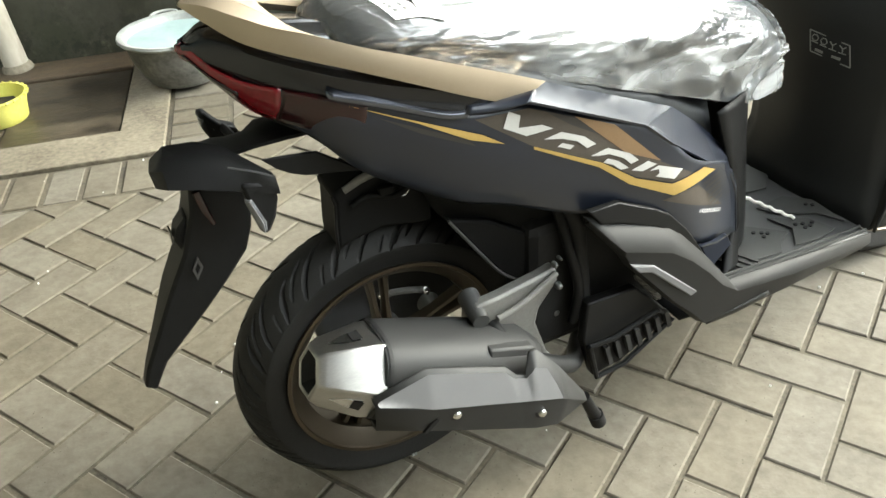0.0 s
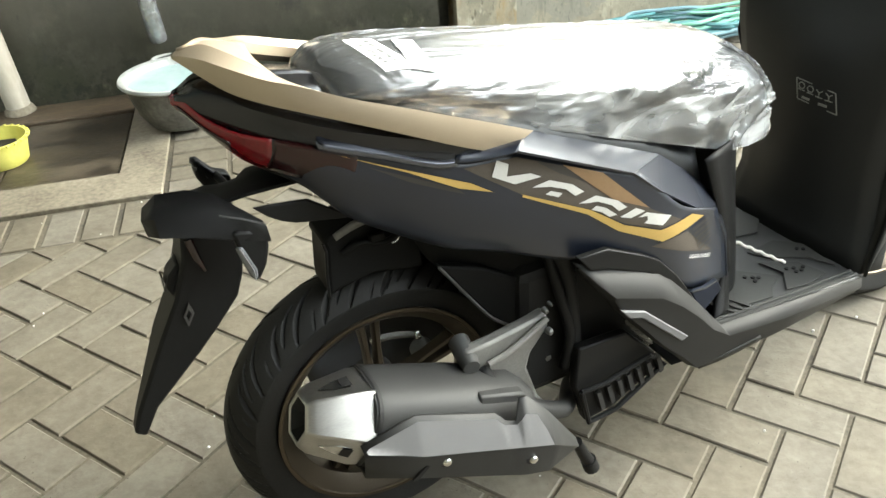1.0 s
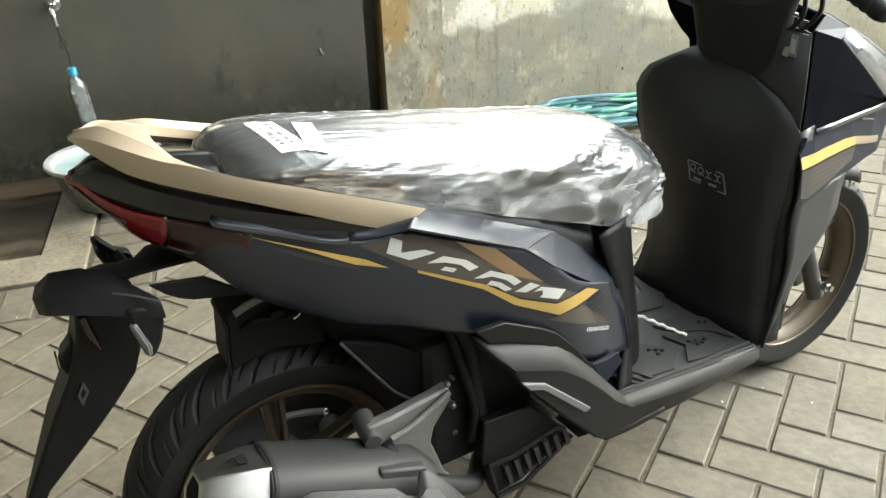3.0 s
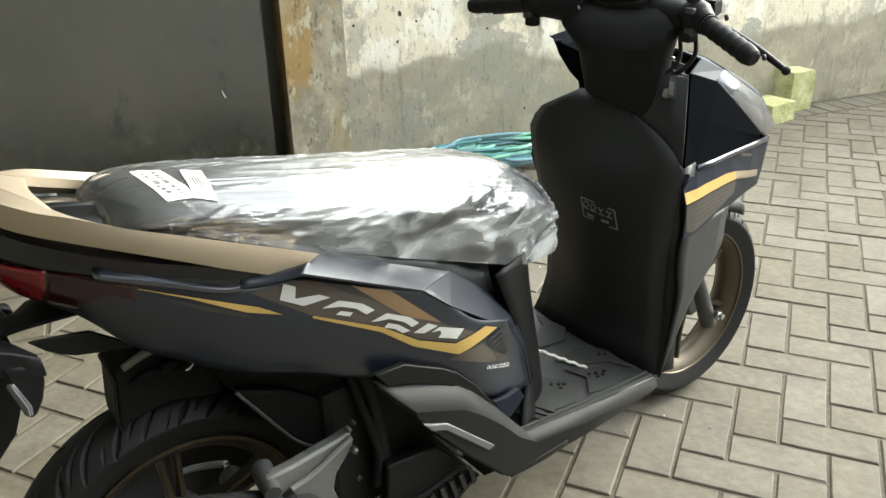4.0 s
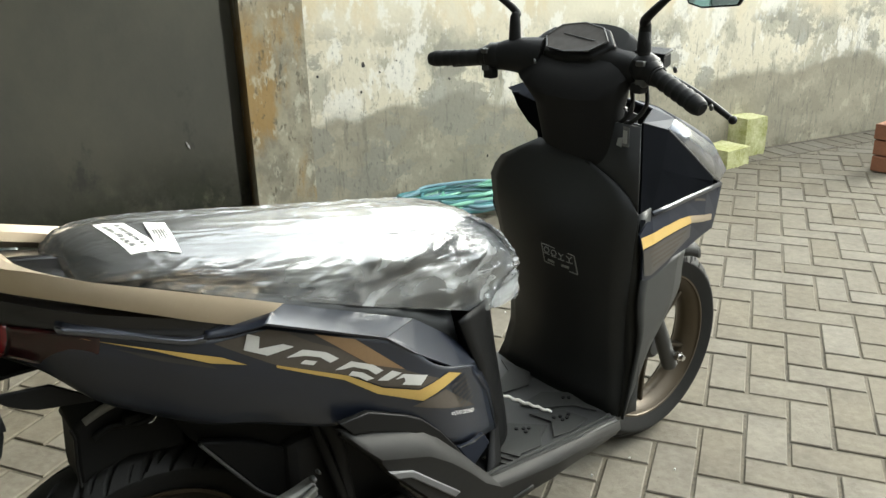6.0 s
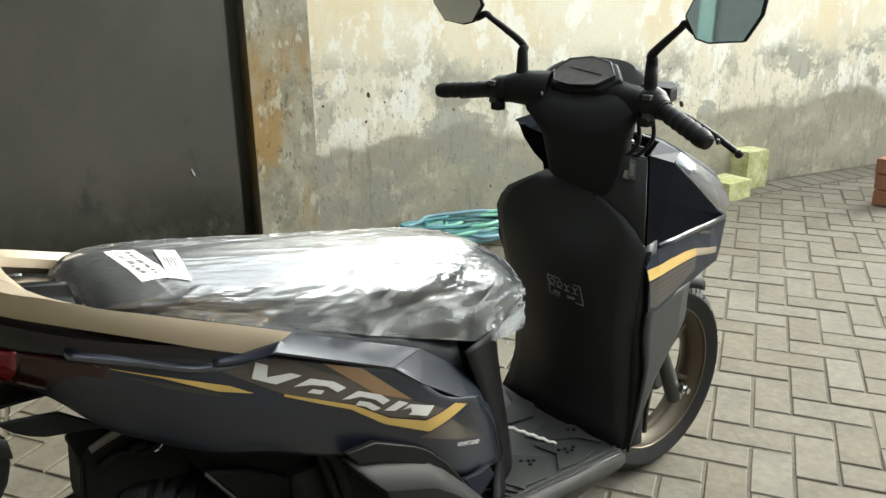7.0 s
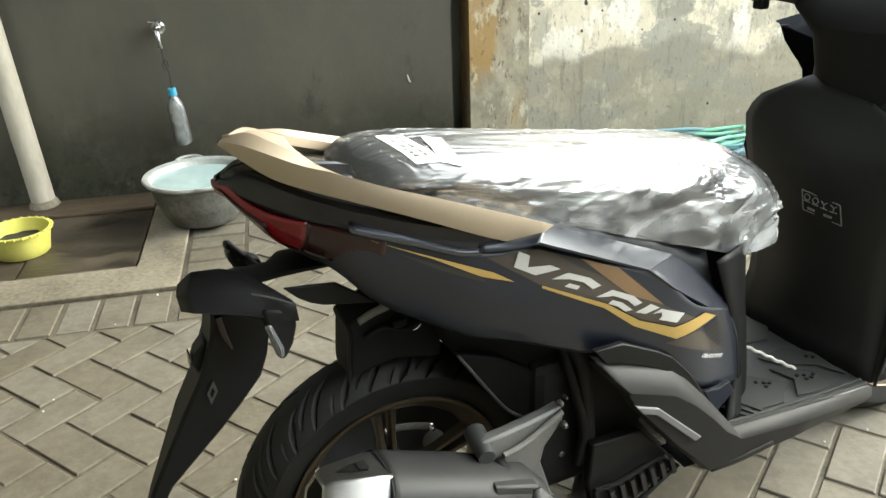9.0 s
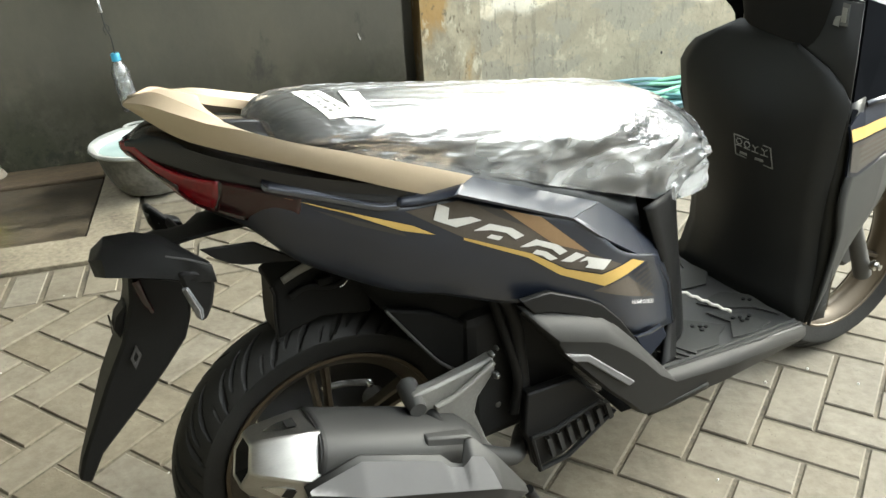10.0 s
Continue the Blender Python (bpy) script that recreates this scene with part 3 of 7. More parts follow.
M_GLASS = pbr("dark_window_glass", (0.04, 0.055, 0.055), (0.06, 0.075, 0.075), 0.45, 0, 3, 40, 0.0, rvar=0.03, spec=0.25)
win = tagged(new("window_1"), "teal wooden house window with dark panes", "window", kind="structure")
win.matrix_world = M_W
bm = bmesh.new()
WM = (WN0 + WN1) / 2
for a, b, z0, z1 in ((WN0, WN0 + 0.06, WZ0, WZ1), (WN1 - 0.06, WN1, WZ0, WZ1), (WN0 + 0.06, WN1 - 0.06, WZ0, WZ0 + 0.06), (WN0 + 0.06, WN1 - 0.06, WZ1 - 0.06, WZ1), (WM - 0.03, WM + 0.03, WZ0 + 0.06, WZ1 - 0.06), (WN0 + 0.06, WM - 0.03, 1.42, 1.47), (WM + 0.03, WN1 - 0.06, 1.42, 1.47)):
    box((HU - 0.07, (a + b) / 2, (z0 + z1) / 2), (0.08, b - a, z1 - z0), bm=bm)
part("window_frame", bm, M_TEAL, win, smooth=0)
for a, b in ((WN0 + 0.06, WM - 0.03), (WM + 0.03, WN1 - 0.06)):
    for z0, z1 in ((WZ0 + 0.06, 1.42), (1.47, WZ1 - 0.06)):
        part("pane", box((HU - 0.08, (a + b) / 2, (z0 + z1) / 2), (0.012, b - a, z1 - z0)), M_GLASS, win, smooth=0)

# ground: a sheet of sand and joint filling that the pavers lie in
bm = bmesh.new()
bmesh.ops.create_grid(bm, x_segments=4, y_segments=4, size=300)
ground = tagged(part("ground", bm, M_SAND, smooth=0), "yard of beige concrete pavers laid in herringbone with sandy joints", "paving", kind="structure")

# drain cover: cast edge, plank along the wall and a worn slab inside it
tagged(part("drain_edge", prism([W(-1.75, 1.412, -0.02), W(-0.508, 1.412, -0.02), W(-0.508, 2.39, -0.02), W(-0.66, 2.39, -0.02), W(-0.66, 1.612, -0.02), W(-1.75, 1.612, -0.02)], (0, 0, 0.036)), M_CURB, smooth=0, bevel=0.004),
              "pale cast concrete edging round a drain cover", "edging", kind="structure")
tagged(part("drain_cover", prism([W(-1.06, 1.618, -0.02), W(-0.667, 1.618, -0.02), W(-0.667, 2.19, -0.02), W(-1.06, 2.19, -0.02)], (0, 0, 0.030)), M_SLAB, smooth=0, bevel=0.004),
                   "worn dark concrete drain cover slab, wet and stained", "slab")
tagged(part("drain_cover", prism([W(-1.75, 1.618, -0.02), W(-1.068, 1.618, -0.02), W(-1.068, 2.19, -0.02), W(-1.75, 2.19, -0.02)], (0, 0, 0.028)), M_SLAB, smooth=0, bevel=0.004),
       "worn dark concrete drain cover slab, wet and stained", "slab")
tagged(part("plank", prism([W(-1.75, 2.20, -0.02), W(-0.667, 2.20, -0.02), W(-0.667, 2.39, -0.02), W(-1.75, 2.39, -0.02)], (0, 0, 0.040)), M_BEAM, smooth=0, bevel=0.006),
       "old brown stained plank along the foot of the wall", "plank")

# down pipe on the dark wall
pipe = empty("down_pipe", "grubby white plastic pipe standing against the dark wall", "pipe", W(-1.12, 2.345, 0.02))
pipe.rotation_euler = (0, radians(-3), 0)
part("pipe", lathe([(0.0, 0.0), (0.047, 0.0), (0.047, 2.9), (0.042, 2.9), (0.042, 0.1)], 28), M_PVC, pipe)
for z in (1.35, 2.5):
    part("clip", lathe([(0.048, z), (0.052, z), (0.052, z + 0.03), (0.048, z + 0.03)], 28), M_STEEL, pipe)
part("mortar_foot", lathe([(0.062, 0.0), (0.056, 0.018), (0.048, 0.028)], 24), M_CURB, pipe)

# basin with milky water
basin = empty("wash_basin", "scuffed aluminium basin full of milky wash water beside the drain", "basin", (0.058, 2.055, 0.016))
prof = [(0.0, 0.0), (0.10, 0.0), (0.125, 0.008), (0.155, 0.05), (0.175, 0.10), (0.188, 0.155), (0.192, 0.172)]
part("bowl", lathe(prof, 56), M_BASIN, basin)
part("rim", lathe([(0.190, 0.170), (0.206, 0.176), (0.212, 0.184), (0.208, 0.192), (0.196, 0.192), (0.186, 0.186), (0.178, 0.166)], 56), M_BASINRIM, basin, "pale worn rolled rim")
bm = bmesh.new()
disc_cap(bm, 0.184, 0.166, 56, "z", (0, 0, 0))
part("water", bm, M_WATER, basin, "milky bluish water", smooth=0)
for s in (-1, 1):
    part("handle", tube([Vector((0.05 * math.cos(a), s * (0.198 + 0.03 * math.sin(a)), 0.19 + 0.004 * math.sin(a))) for a in [math.pi * k / 10 for k in range(11)]], 0.006, 8), M_BASINRIM, basin)

# yellow bowl with soil, on the drain cover
BO = Vector((-0.60, 2.075, 0.012))
bowl = empty("plastic_bowl", "small yellow plastic bowl with scalloped rim holding dark soil", "bowl", BO)
part("shell", lathe([(0.0, 0.0), (0.088, 0.0), (0.094, 0.006), (0.102, 0.05), (0.110, 0.085), (0.118, 0.087), (0.118, 0.093), (0.106, 0.094), (0.098, 0.05), (0.090, 0.012), (0.0, 0.012)], 48), M_YELLOW, bowl)
bm = bmesh.new()
for k in range(26):
    a = 2 * math.pi * k / 26
    bmesh.ops.create_uvsphere(bm, u_segments=8, v_segments=6, radius=0.0062, matrix=pose(0.115 * math.cos(a), 0.116 * math.sin(a), 0.091))
part("scalloped_rim", bm, M_YELLOW, bowl)
bm = bmesh.new()
bmesh.ops.create_circle(bm, cap_ends=True, segments=40, radius=0.098)
bmesh.ops.subdivide_edges(bm, edges=bm.edges[:], cuts=2, use_grid_fill=True)
for v in bm.verts:
    v.co.z = 0.045 + 0.012 * noise.noise(v.co * 30) + (0.01 if v.co.length < 0.06 else 0)
part("soil", bm, M_SOIL_HOLE, bowl, "dark wet soil")

# tap with a hanging bottle
TU, TN = -0.556, 2.414
tap = empty("wall_tap", "chromed water tap on the dark wall with bottle tied below", "tap", W(TU, TN, 0.70))
tap.rotation_euler = (0, 0, -WALL_A)
part("flange", lathe([(0.0, 0.0), (0.026, 0.0), (0.026, -0.006), (0.016, -0.012), (0.0, -0.012)], 24, "y"), M_STEEL, tap)
bm = tube([(0, -0.005, 0), (0, -0.05, 0.002), (0, -0.08, 0.0), (0.004, -0.098, -0.02), (0.008, -0.102, -0.062)], [0.012, 0.012, 0.0125, 0.0115, 0.0095], 14, n=16)
lathe([(0.0125, -0.058), (0.0125, -0.066), (0.0105, -0.066)], 16, "z", (0.008, -0.102, 0), bm)
part("spout", bm, M_STEEL, tap)
bm = tube([(0, -0.06, 0.008), (0, -0.062, 0.03)], 0.008, 12)
tube([(-0.028, -0.064, 0.034), (0.0, -0.062, 0.032), (0.022, -0.060, 0.040)], [0.005, 0.006, 0.004], 10, bm)
part("lever", bm, M_STEEL, tap)
bottle = empty("hanging_bottle", "clear plastic water bottle with blue cap hanging by black string", "bottle", W(TU + 0.012, TN - 0.098, 0.63))
bottle.rotation_euler = (radians(2), radians(-4), 0)
bottle.scale = (1.18, 1.18, 1.0)
bm = tube([(-0.002, 0, 0.012), (-0.004, 0, -0.05), (0.004, 0, -0.1), (0.0, 0, -0.165)], 0.0022, 6, n=14)
tube([(-0.003, 0, -0.04), (0.008, 0.003, -0.055), (0.006, 0.004, -0.075)], 0.0018, 6, bm)
tube([(-0.003, 0, -0.045), (-0.012, 0, -0.06), (-0.008, 0, -0.085)], 0.0018, 6, bm)
part("string", bm, M_STRING, bottle)
part("cap", lathe([(0.0, -0.158), (0.012, -0.158), (0.0145, -0.162), (0.0145, -0.182), (0.0155, -0.184), (0.0155, -0.188), (0.0, -0.188)], 24), M_CAPBLUE, bottle, "blue screw cap")
bp = [(0.0125, -0.188), (0.013, -0.195), (0.022, -0.212), (0.0295, -0.232), (0.030, -0.262), (0.028, -0.268), (0.030, -0.274), (0.030, -0.305), (0.0282, -0.311), (0.030, -0.317), (0.0305, -0.372), (0.028, -0.392), (0.022, -0.397), (0.0, -0.392)]
part("body", lathe(bp, 32), M_BOTTLE, bottle)
bm = lathe([(0.0, -0.389), (0.021, -0.393), (0.0265, -0.389), (0.029, -0.372), (0.0285, -0.33), (0.0, -0.33)], 28)
part("water", bm, clear_film("still_water", 0.04, 0.03, (0.86, 0.9, 0.9), 0.05), bottle)

# pencil-thick white scratch and dark smears on the grey wall
bm = bmesh.new()
tube([W(0.450, WALL_N + 0.018, 0.432), W(0.456, WALL_N + 0.016, 0.412), W(0.462, WALL_N + 0.018, 0.40)], [0.002, 0.004, 0.002], 6, bm)
tagged(part("plaster_chip", bm, M_WHITE), "small white chip on the dark grey wall", "chip")

# old nail holes and knocks in the cream plaster, their shade drawn as dark flat discs
for u, z, r in ((1.261, 0.696, 0.010), (1.044, 0.660, 0.005), (1.339, 0.656, 0.005), (1.246, 0.573, 0.006), (1.425, 0.701, 0.004), (1.535, 0.560, 0.004), (1.693, 0.595, 0.005), (1.900, 0.191, 0.006)):
    bm = bmesh.new()
    rp = random.Random(int(u * 1000))
    ring = [(r * rp.uniform(0.7, 1.25), 2 * math.pi * k / 9) for k in range(9)]
    prism([(u + q * math.cos(a), WALL_N - 0.0012, z + q * 1.2 * math.sin(a)) for q, a in ring], (0, 0.004, 0), bm)
    ob = part("plaster_hole", bm, M_SOIL_HOLE, smooth=0)
    ob.matrix_world = M_W
    tagged(ob, "small knocked hole in the cream plaster wall, its shade drawn as a dark disc", "hole", "plaster holes")

# hoses in a heap at the wall

def hose(points_seed, mat_, r, turns, c, rad, zr, label):
    rg = random.Random(points_seed)
    pts = []
    n = int(turns * 14)
    for k in range(n):
        a = 2 * math.pi * k / 14 + rg.random() * 0.15
        rr = rad * (0.72 + 0.4 * rg.random())
        pts.append((c[0] + rr * 1.35 * math.cos(a) * UX + rr * 0.55 * math.sin(a) * NX, c[1] + rr * 1.35 * math.cos(a) * UY + rr * 0.55 * math.sin(a) * NY,
                    zr[0] + (zr[1] - zr[0]) * (0.15 + 0.85 * k / n) * (0.5 + 0.5 * math.sin(a * 0.5 + points_seed) ** 2) + 0.012 * rg.random()))
    ob = part("garden_hose", tube(pts, r, 8, n=n * 5), mat_)
    return tagged(ob, label, "hose", "hoses")


HC = W(1.72, 2.17)
hose(3, M_HOSEA, 0.009, 5, HC, 0.26, (0.012, 0.12), "dark teal garden hose heaped in loose coils")
hose(8, M_HOSEB, 0.009, 4, HC, 0.25, (0.02, 0.13), "pale green garden hose heaped in loose coils")
hose(13, pbr("blue_grey_hose", (0.12, 0.22, 0.26), (0.18, 0.30, 0.34), 0.35, 0, 8, 200, 0.05), 0.0085, 4, HC, 0.28, (0.015, 0.12), "blue-grey garden hose heaped in loose coils")

# mossy concrete blocks at the wall
for c, s, r in (((4.05, 1.40, 0.113), (0.17, 0.17, 0.226), -10), ((3.76, 1.34, 0.052), (0.20, 0.19, 0.104), -4)):
    bm = box((0, 0, 0), s)
    bmesh.ops.subdivide_edges(bm, edges=bm.edges[:], cuts=5, use_grid_fill=True)
    for v in bm.verts:
        v.co += v.co.normalized() * 0.012 * noise.noise(v.co * 11 + Vector((c[0], 0, 0))) - 0.07 * v.co * max(0, v.co.length / (Vector(s).length / 2) - 0.8)
    ob = tagged(part("concrete_block", bm, M_MOSS, smooth=60), "yellow-green mossy concrete block at the foot of the wall", "block", "mossy blocks")
    ob.matrix_world = pose(*c, 0, 0, r)

# clay brick stack at the edge of the view
stack = empty("brick_stack", "small stack of orange clay bricks standing on the paving", "bricks", (4.28, 0.66, 0.008))
for k in range(3):
    part("brick", box((0.006 * (k % 2), 0.004 * k, 0.042 + 0.086 * k), (0.22, 0.11, 0.08)), M_CLAY, stack, smooth=0, bevel=0.004)

# pale grit scattered on the paving
bm = bmesh.new()
rg = random.Random(21)
for _ in range(60):
    x, y = rg.uniform(-1.0, 1.6), rg.uniform(-0.5, 1.6)
    r = rg.uniform(0.0012, 0.0032)
    bmesh.ops.create_icosphere(bm, subdivisions=1, radius=r, matrix=pose(x, y, 0.0046 + r * 0.4, rg.uniform(0, 90), rg.uniform(0, 90), 0))
tagged(part("grit", bm, M_PAPER, smooth=0), "pale grit scattered over the paving", "grit", kind="stuff")


# ---------------------------------------------------------------- the scooter
scooter = empty("scooter", "new navy and black motor scooter parked upright on pavers", "scooter")


M_SPOKE = pbr("dark_bronze_spoke", (0.045, 0.036, 0.025), (0.065, 0.052, 0.036), 0.35, 0.6, 6, 500, 0.03)


def wheel_tyre(c, R, half, rim_r, grooves, steer=0.0):
    """Tyre with swept tread grooves pressed into its crown."""
    prof = []
    for k in range(97):
        s = -1 + 2 * k / 96
        a = abs(s)
        y = half * (1.0 - max(0.0, a - 0.72) / 0.28 * 0.24) * (s / a if a else 0) * min(1.0, (a / 0.72) ** 0.92)
        if a < 0.72:
            r = R - (R - rim_r) * 0.46 * (a / 0.72) ** 2.1
        else:
            r = R - (R - rim_r) * (0.46 + 0.54 * ((a - 0.72) / 0.28) ** 0.9)
        prof.append((y, r, s))
    seg = 900
    pitch = 2 * math.pi / 15
    bm = bmesh.new()
    rings = []
    for k in range(seg):
        a = 2 * math.pi * k / seg
        ring = []
        for y, r, s in prof:
            d = 0.0
            side = 1 if s > 0 else -1
            as_ = abs(s)
            if 0.04 < as_ < 0.74:
                for g_off, g_a, g_b, wdt, dep, sweep in grooves:
                    if g_a < as_ < g_b:
                        ph = (a + g_off + sweep * (as_ - g_a) ** 0.7 + (0.0 if side > 0 else pitch * 0.5)) % pitch
                        ph = min(ph, pitch - ph)
                        f = (as_ - g_a) / (g_b - g_a)
                        wd = wdt * (0.35 + 0.65 * math.sin(math.pi * min(1.0, f * 0.9 + 0.08)))
                        d = max(d, dep * min(1.0, 6 * f, 6 * (1 - f)) * (1 - smoothstep(wd * 0.55, wd, ph)))
            rr = r - d
            ring.append(bm.verts.new(Vector((rr * math.cos(a), y, rr * math.sin(a)))))
        rings.append(ring)
    for i in range(seg):
        p, q = rings[i], rings[(i + 1) % seg]
        for j in range(len(prof) - 1):
            bm.faces.new((p[j], p[j + 1], q[j + 1], q[j]))
    bmesh.ops.transform(bm, matrix=pose(*c, 0, 0, steer), verts=bm.verts)
    return bm


GR = [(0.0, 0.05, 0.71, 0.024, 0.009, -0.40), (0.14, 0.20, 0.73, 0.020, 0.008, -0.34), (0.28, 0.10, 0.58, 0.018, 0.008, -0.38), (0.07, 0.40, 0.66, 0.010, 0.004, -0.26), (0.35, 0.46, 0.70, 0.010, 0.004, -0.22)]


def rim_mesh(c, half, rr, steer):
    bm = lathe([(rr, -half), (rr + 0.004, -half - 0.003), (rr + 0.004, -half + 0.004), (rr - 0.006, -half + 0.008), (rr - 0.018, -half + 0.026), (rr - 0.021, 0.0),
                (rr - 0.018, half - 0.026), (rr - 0.006, half - 0.008), (rr + 0.004, half - 0.004), (rr + 0.004, half + 0.003), (rr, half),
                (rr - 0.008, half - 0.004), (rr - 0.026, half - 0.022), (rr - 0.030, 0.0), (rr - 0.026, -half + 0.022), (rr - 0.008, -half + 0.004)], 96, "y", closed=True)
    bmesh.ops.transform(bm, matrix=pose(*c, 0, 0, steer), verts=bm.verts)
    return bm


def spoke(a, rr, off):
    """A forked wheel spoke that leans out of the radius."""
    bm = bmesh.new()
    for s in (-1, 1):
        a0, a1 = a + s * 0.20, a + s * 0.085
        p0 = Vector((0.035 * math.cos(a0), off * 0.5, 0.035 * math.sin(a0)))
        p1 = Vector(((rr - 0.024) * math.cos(a1), off, (rr - 0.024) * math.sin(a1)))
        d = (p1 - p0).normalized()
        w = d.cross(Vector((0, 1, 0)))
        vs = []
        for p, hw, hd in ((p0, 0.008, 0.013), (p0.lerp(p1, 0.5), 0.005, 0.009), (p1, 0.007, 0.010)):
            vs.append([bm.verts.new(p + w * hw * x + Vector((0, hd * y, 0))) for x, y in ((-1, -0.6), (-0.6, -1), (0.6, -1), (1, -0.6), (1, 1), (-1, 1))])
        for r0, r1 in zip(vs, vs[1:]):
            for k in range(6):
                bm.faces.new((r0[k], r0[(k + 1) % 6], r1[(k + 1) % 6], r1[k]))
    return bm


def build_wheel(name, c, R, half, rim_half, steer, hub_mat, phase, disc):
    rr = 0.186
    wh = part(name, rim_mesh(c, rim_half, rr, steer), M_BRONZE if disc else M_SPOKE, scooter, "bronze cast alloy wheel")
    for side in (-1, 1):
        bm = lathe([(rr + 0.001, side * (rim_half + 0.001)), (rr + 0.005, side * (rim_half + 0.004)), (rr - 0.001, side * (rim_half + 0.004)), (rr - 0.003, side * (rim_half + 0.001))], 96, "y", closed=True)
        bmesh.ops.transform(bm, matrix=pose(*c, 0, 0, steer), verts=bm.verts)
        part("rim_lip", bm, M_BRONZE, wh)
    part("tyre", wheel_tyre(c, R, half, rr, GR, steer), M_TYRE, wh, "black road tyre with swept grooves", smooth=28)
    for k in range(5):
        bm = spoke(phase + 2 * math.pi * k / 5, rr, -0.006)
        bmesh.ops.transform(bm, matrix=pose(*c, 0, 0, steer), verts=bm.verts)
        part("spoke", bm, M_SPOKE, wh)
    bm = lathe([(0.0, -0.042), (0.022, -0.042), (0.030, -0.036), (0.034, -0.02), (0.044, -0.016), (0.044, 0.04), (0.0, 0.045)], 32, "y")
    bmesh.ops.transform(bm, matrix=pose(*c, 0, 0, steer), verts=bm.verts)
    part("hub", bm, hub_mat, wh)
    if disc:
        bm = lathe([(0.06, 0.052), (0.095, 0.052), (0.095, 0.056), (0.06, 0.056)], 48, "y", closed=True)
        bmesh.ops.transform(bm, matrix=pose(*c, 0, 0, steer), verts=bm.verts)
        part("brake_disc", bm, M_STEEL, wh)
    return wh


AX_R, AX_F = (0.0, 0.0, 0.262), (1.277, 0.0, 0.258)
rear_wheel = build_wheel("rear_wheel", AX_R, 0.262, 0.055, 0.046, 0, M_DGREY, 0.35, False)
build_wheel("front_wheel", AX_F, 0.258, 0.051, 0.036, -1.0, M_DGREY, 0.8, True)
bm = bmesh.new()
for k in range(2):
    box((0.004 + 0.006 * k, -0.0560, 0.262 - 0.228), (0.004, 0.001, 0.006), bm=bm)
part("size_mark", bm, M_STICK, rear_wheel, smooth=0)
# cast brake fittings on the drive side, seen between the spokes
bp_ = part("brake_arm", tube([(0.008, 0.030, 0.344), (0.050, 0.030, 0.338), (0.098, 0.030, 0.322)], [0.006, 0.008, 0.006], 10, n=10), M_ALU, scooter, "cast aluminium brake arm", smooth=50)
part("brake_boss", tube([(0.104, 0.018, 0.278), (0.106, 0.050, 0.276)], 0.021, 20), M_ALU, bp_)
part("arm_bolt", bolt((0.012, 0.022, 0.346), 0.005, (0, -1, 0)), M_STEEL, bp_)
part("arm_bolt", bolt((0.092, 0.022, 0.326), 0.005, (0, -1, 0)), M_STEEL, bp_)

# body sides
SIDE = [
    [(-0.140, -0.078, 0.803), (-0.090, -0.113, 0.790), (-0.040, -0.132, 0.778), (0.040, -0.154, 0.746), (0.110, -0.167, 0.734), (0.170, -0.177, 0.733), (0.268, -0.189, 0.694), (0.368, -0.198, 0.655), (0.454, -0.199, 0.577), (0.545, -0.180, 0.536)],
    [(-0.140, -0.075, 0.785), (-0.090, -0.112, 0.765), (-0.045, -0.132, 0.745), (0.040, -0.155, 0.705), (0.100, -0.167, 0.682), (0.170, -0.178, 0.660), (0.268, -0.190, 0.625), (0.368, -0.199, 0.580), (0.454, -0.200, 0.535), (0.565, -0.172, 0.500)],
    [(-0.145, -0.058, 0.768), (-0.090, -0.100, 0.735), (-0.042, -0.118, 0.690), (0.030, -0.136, 0.645), (0.095, -0.150, 0.615), (0.170, -0.166, 0.600), (0.268, -0.182, 0.570), (0.368, -0.194, 0.530), (0.470, -0.197, 0.490), (0.600, -0.155, 0.450)],
    [(-0.145, -0.050, 0.762), (-0.090, -0.092, 0.724), (-0.040, -0.108, 0.670), (0.020, -0.120, 0.630), (0.090, -0.136, 0.592), (0.160, -0.150, 0.570), (0.262, -0.172, 0.532), (0.345, -0.184, 0.518), (0.500, -0.188, 0.400), (0.632, -0.142, 0.350)],
]
SHOULDER = [
    [(0.205, -0.153, 0.747), (0.448, -0.1455, 0.6417)],
    [(0.165, -0.1975, 0.7445), (0.354, -0.2015, 0.660)],
]
SHOULDERF = [
    [(0.448, -0.1455, 0.6417), (0.520, -0.136, 0.587), (0.604, -0.130, 0.508)],
    [(0.354, -0.2015, 0.660), (0.404, -0.2035, 0.618), (0.518, -0.187, 0.537)],
]
FRONT = [
    [(0.518, -0.187, 0.537), (0.566, -0.1735, 0.500), (0.601, -0.157, 0.450), (0.633, -0.144, 0.350)],
    [(0.604, -0.130, 0.508), (0.612, -0.132, 0.480), (0.628, -0.132, 0.440), (0.650, -0.128, 0.350)],
]
side_bm = loft(SIDE, 60, 5)
side_tree = BVHTree.FromBMesh(side_bm)
side_r = part("side_cover", side_bm, M_NAVY, scooter, "navy metallic side cover with gold and taupe decals", smooth=30, thick=0.004)
for lines in (SHOULDER, SHOULDERF):
    part("shoulder", loft(lines, crisp=True), M_NAVY, side_r, smooth=0, thick=0.004)
ROOT = [[(0.095, -0.160, 0.748), (0.130, -0.166, 0.747), (0.165, -0.168, 0.748), (0.204, -0.158, 0.750)],
        [(0.088, -0.170, 0.738), (0.120, -0.178, 0.736), (0.145, -0.187, 0.739), (0.167, -0.1965, 0.744)]]
part("shoulder_root", loft(ROOT, 14), M_NAVY, side_r, thick=0.003)
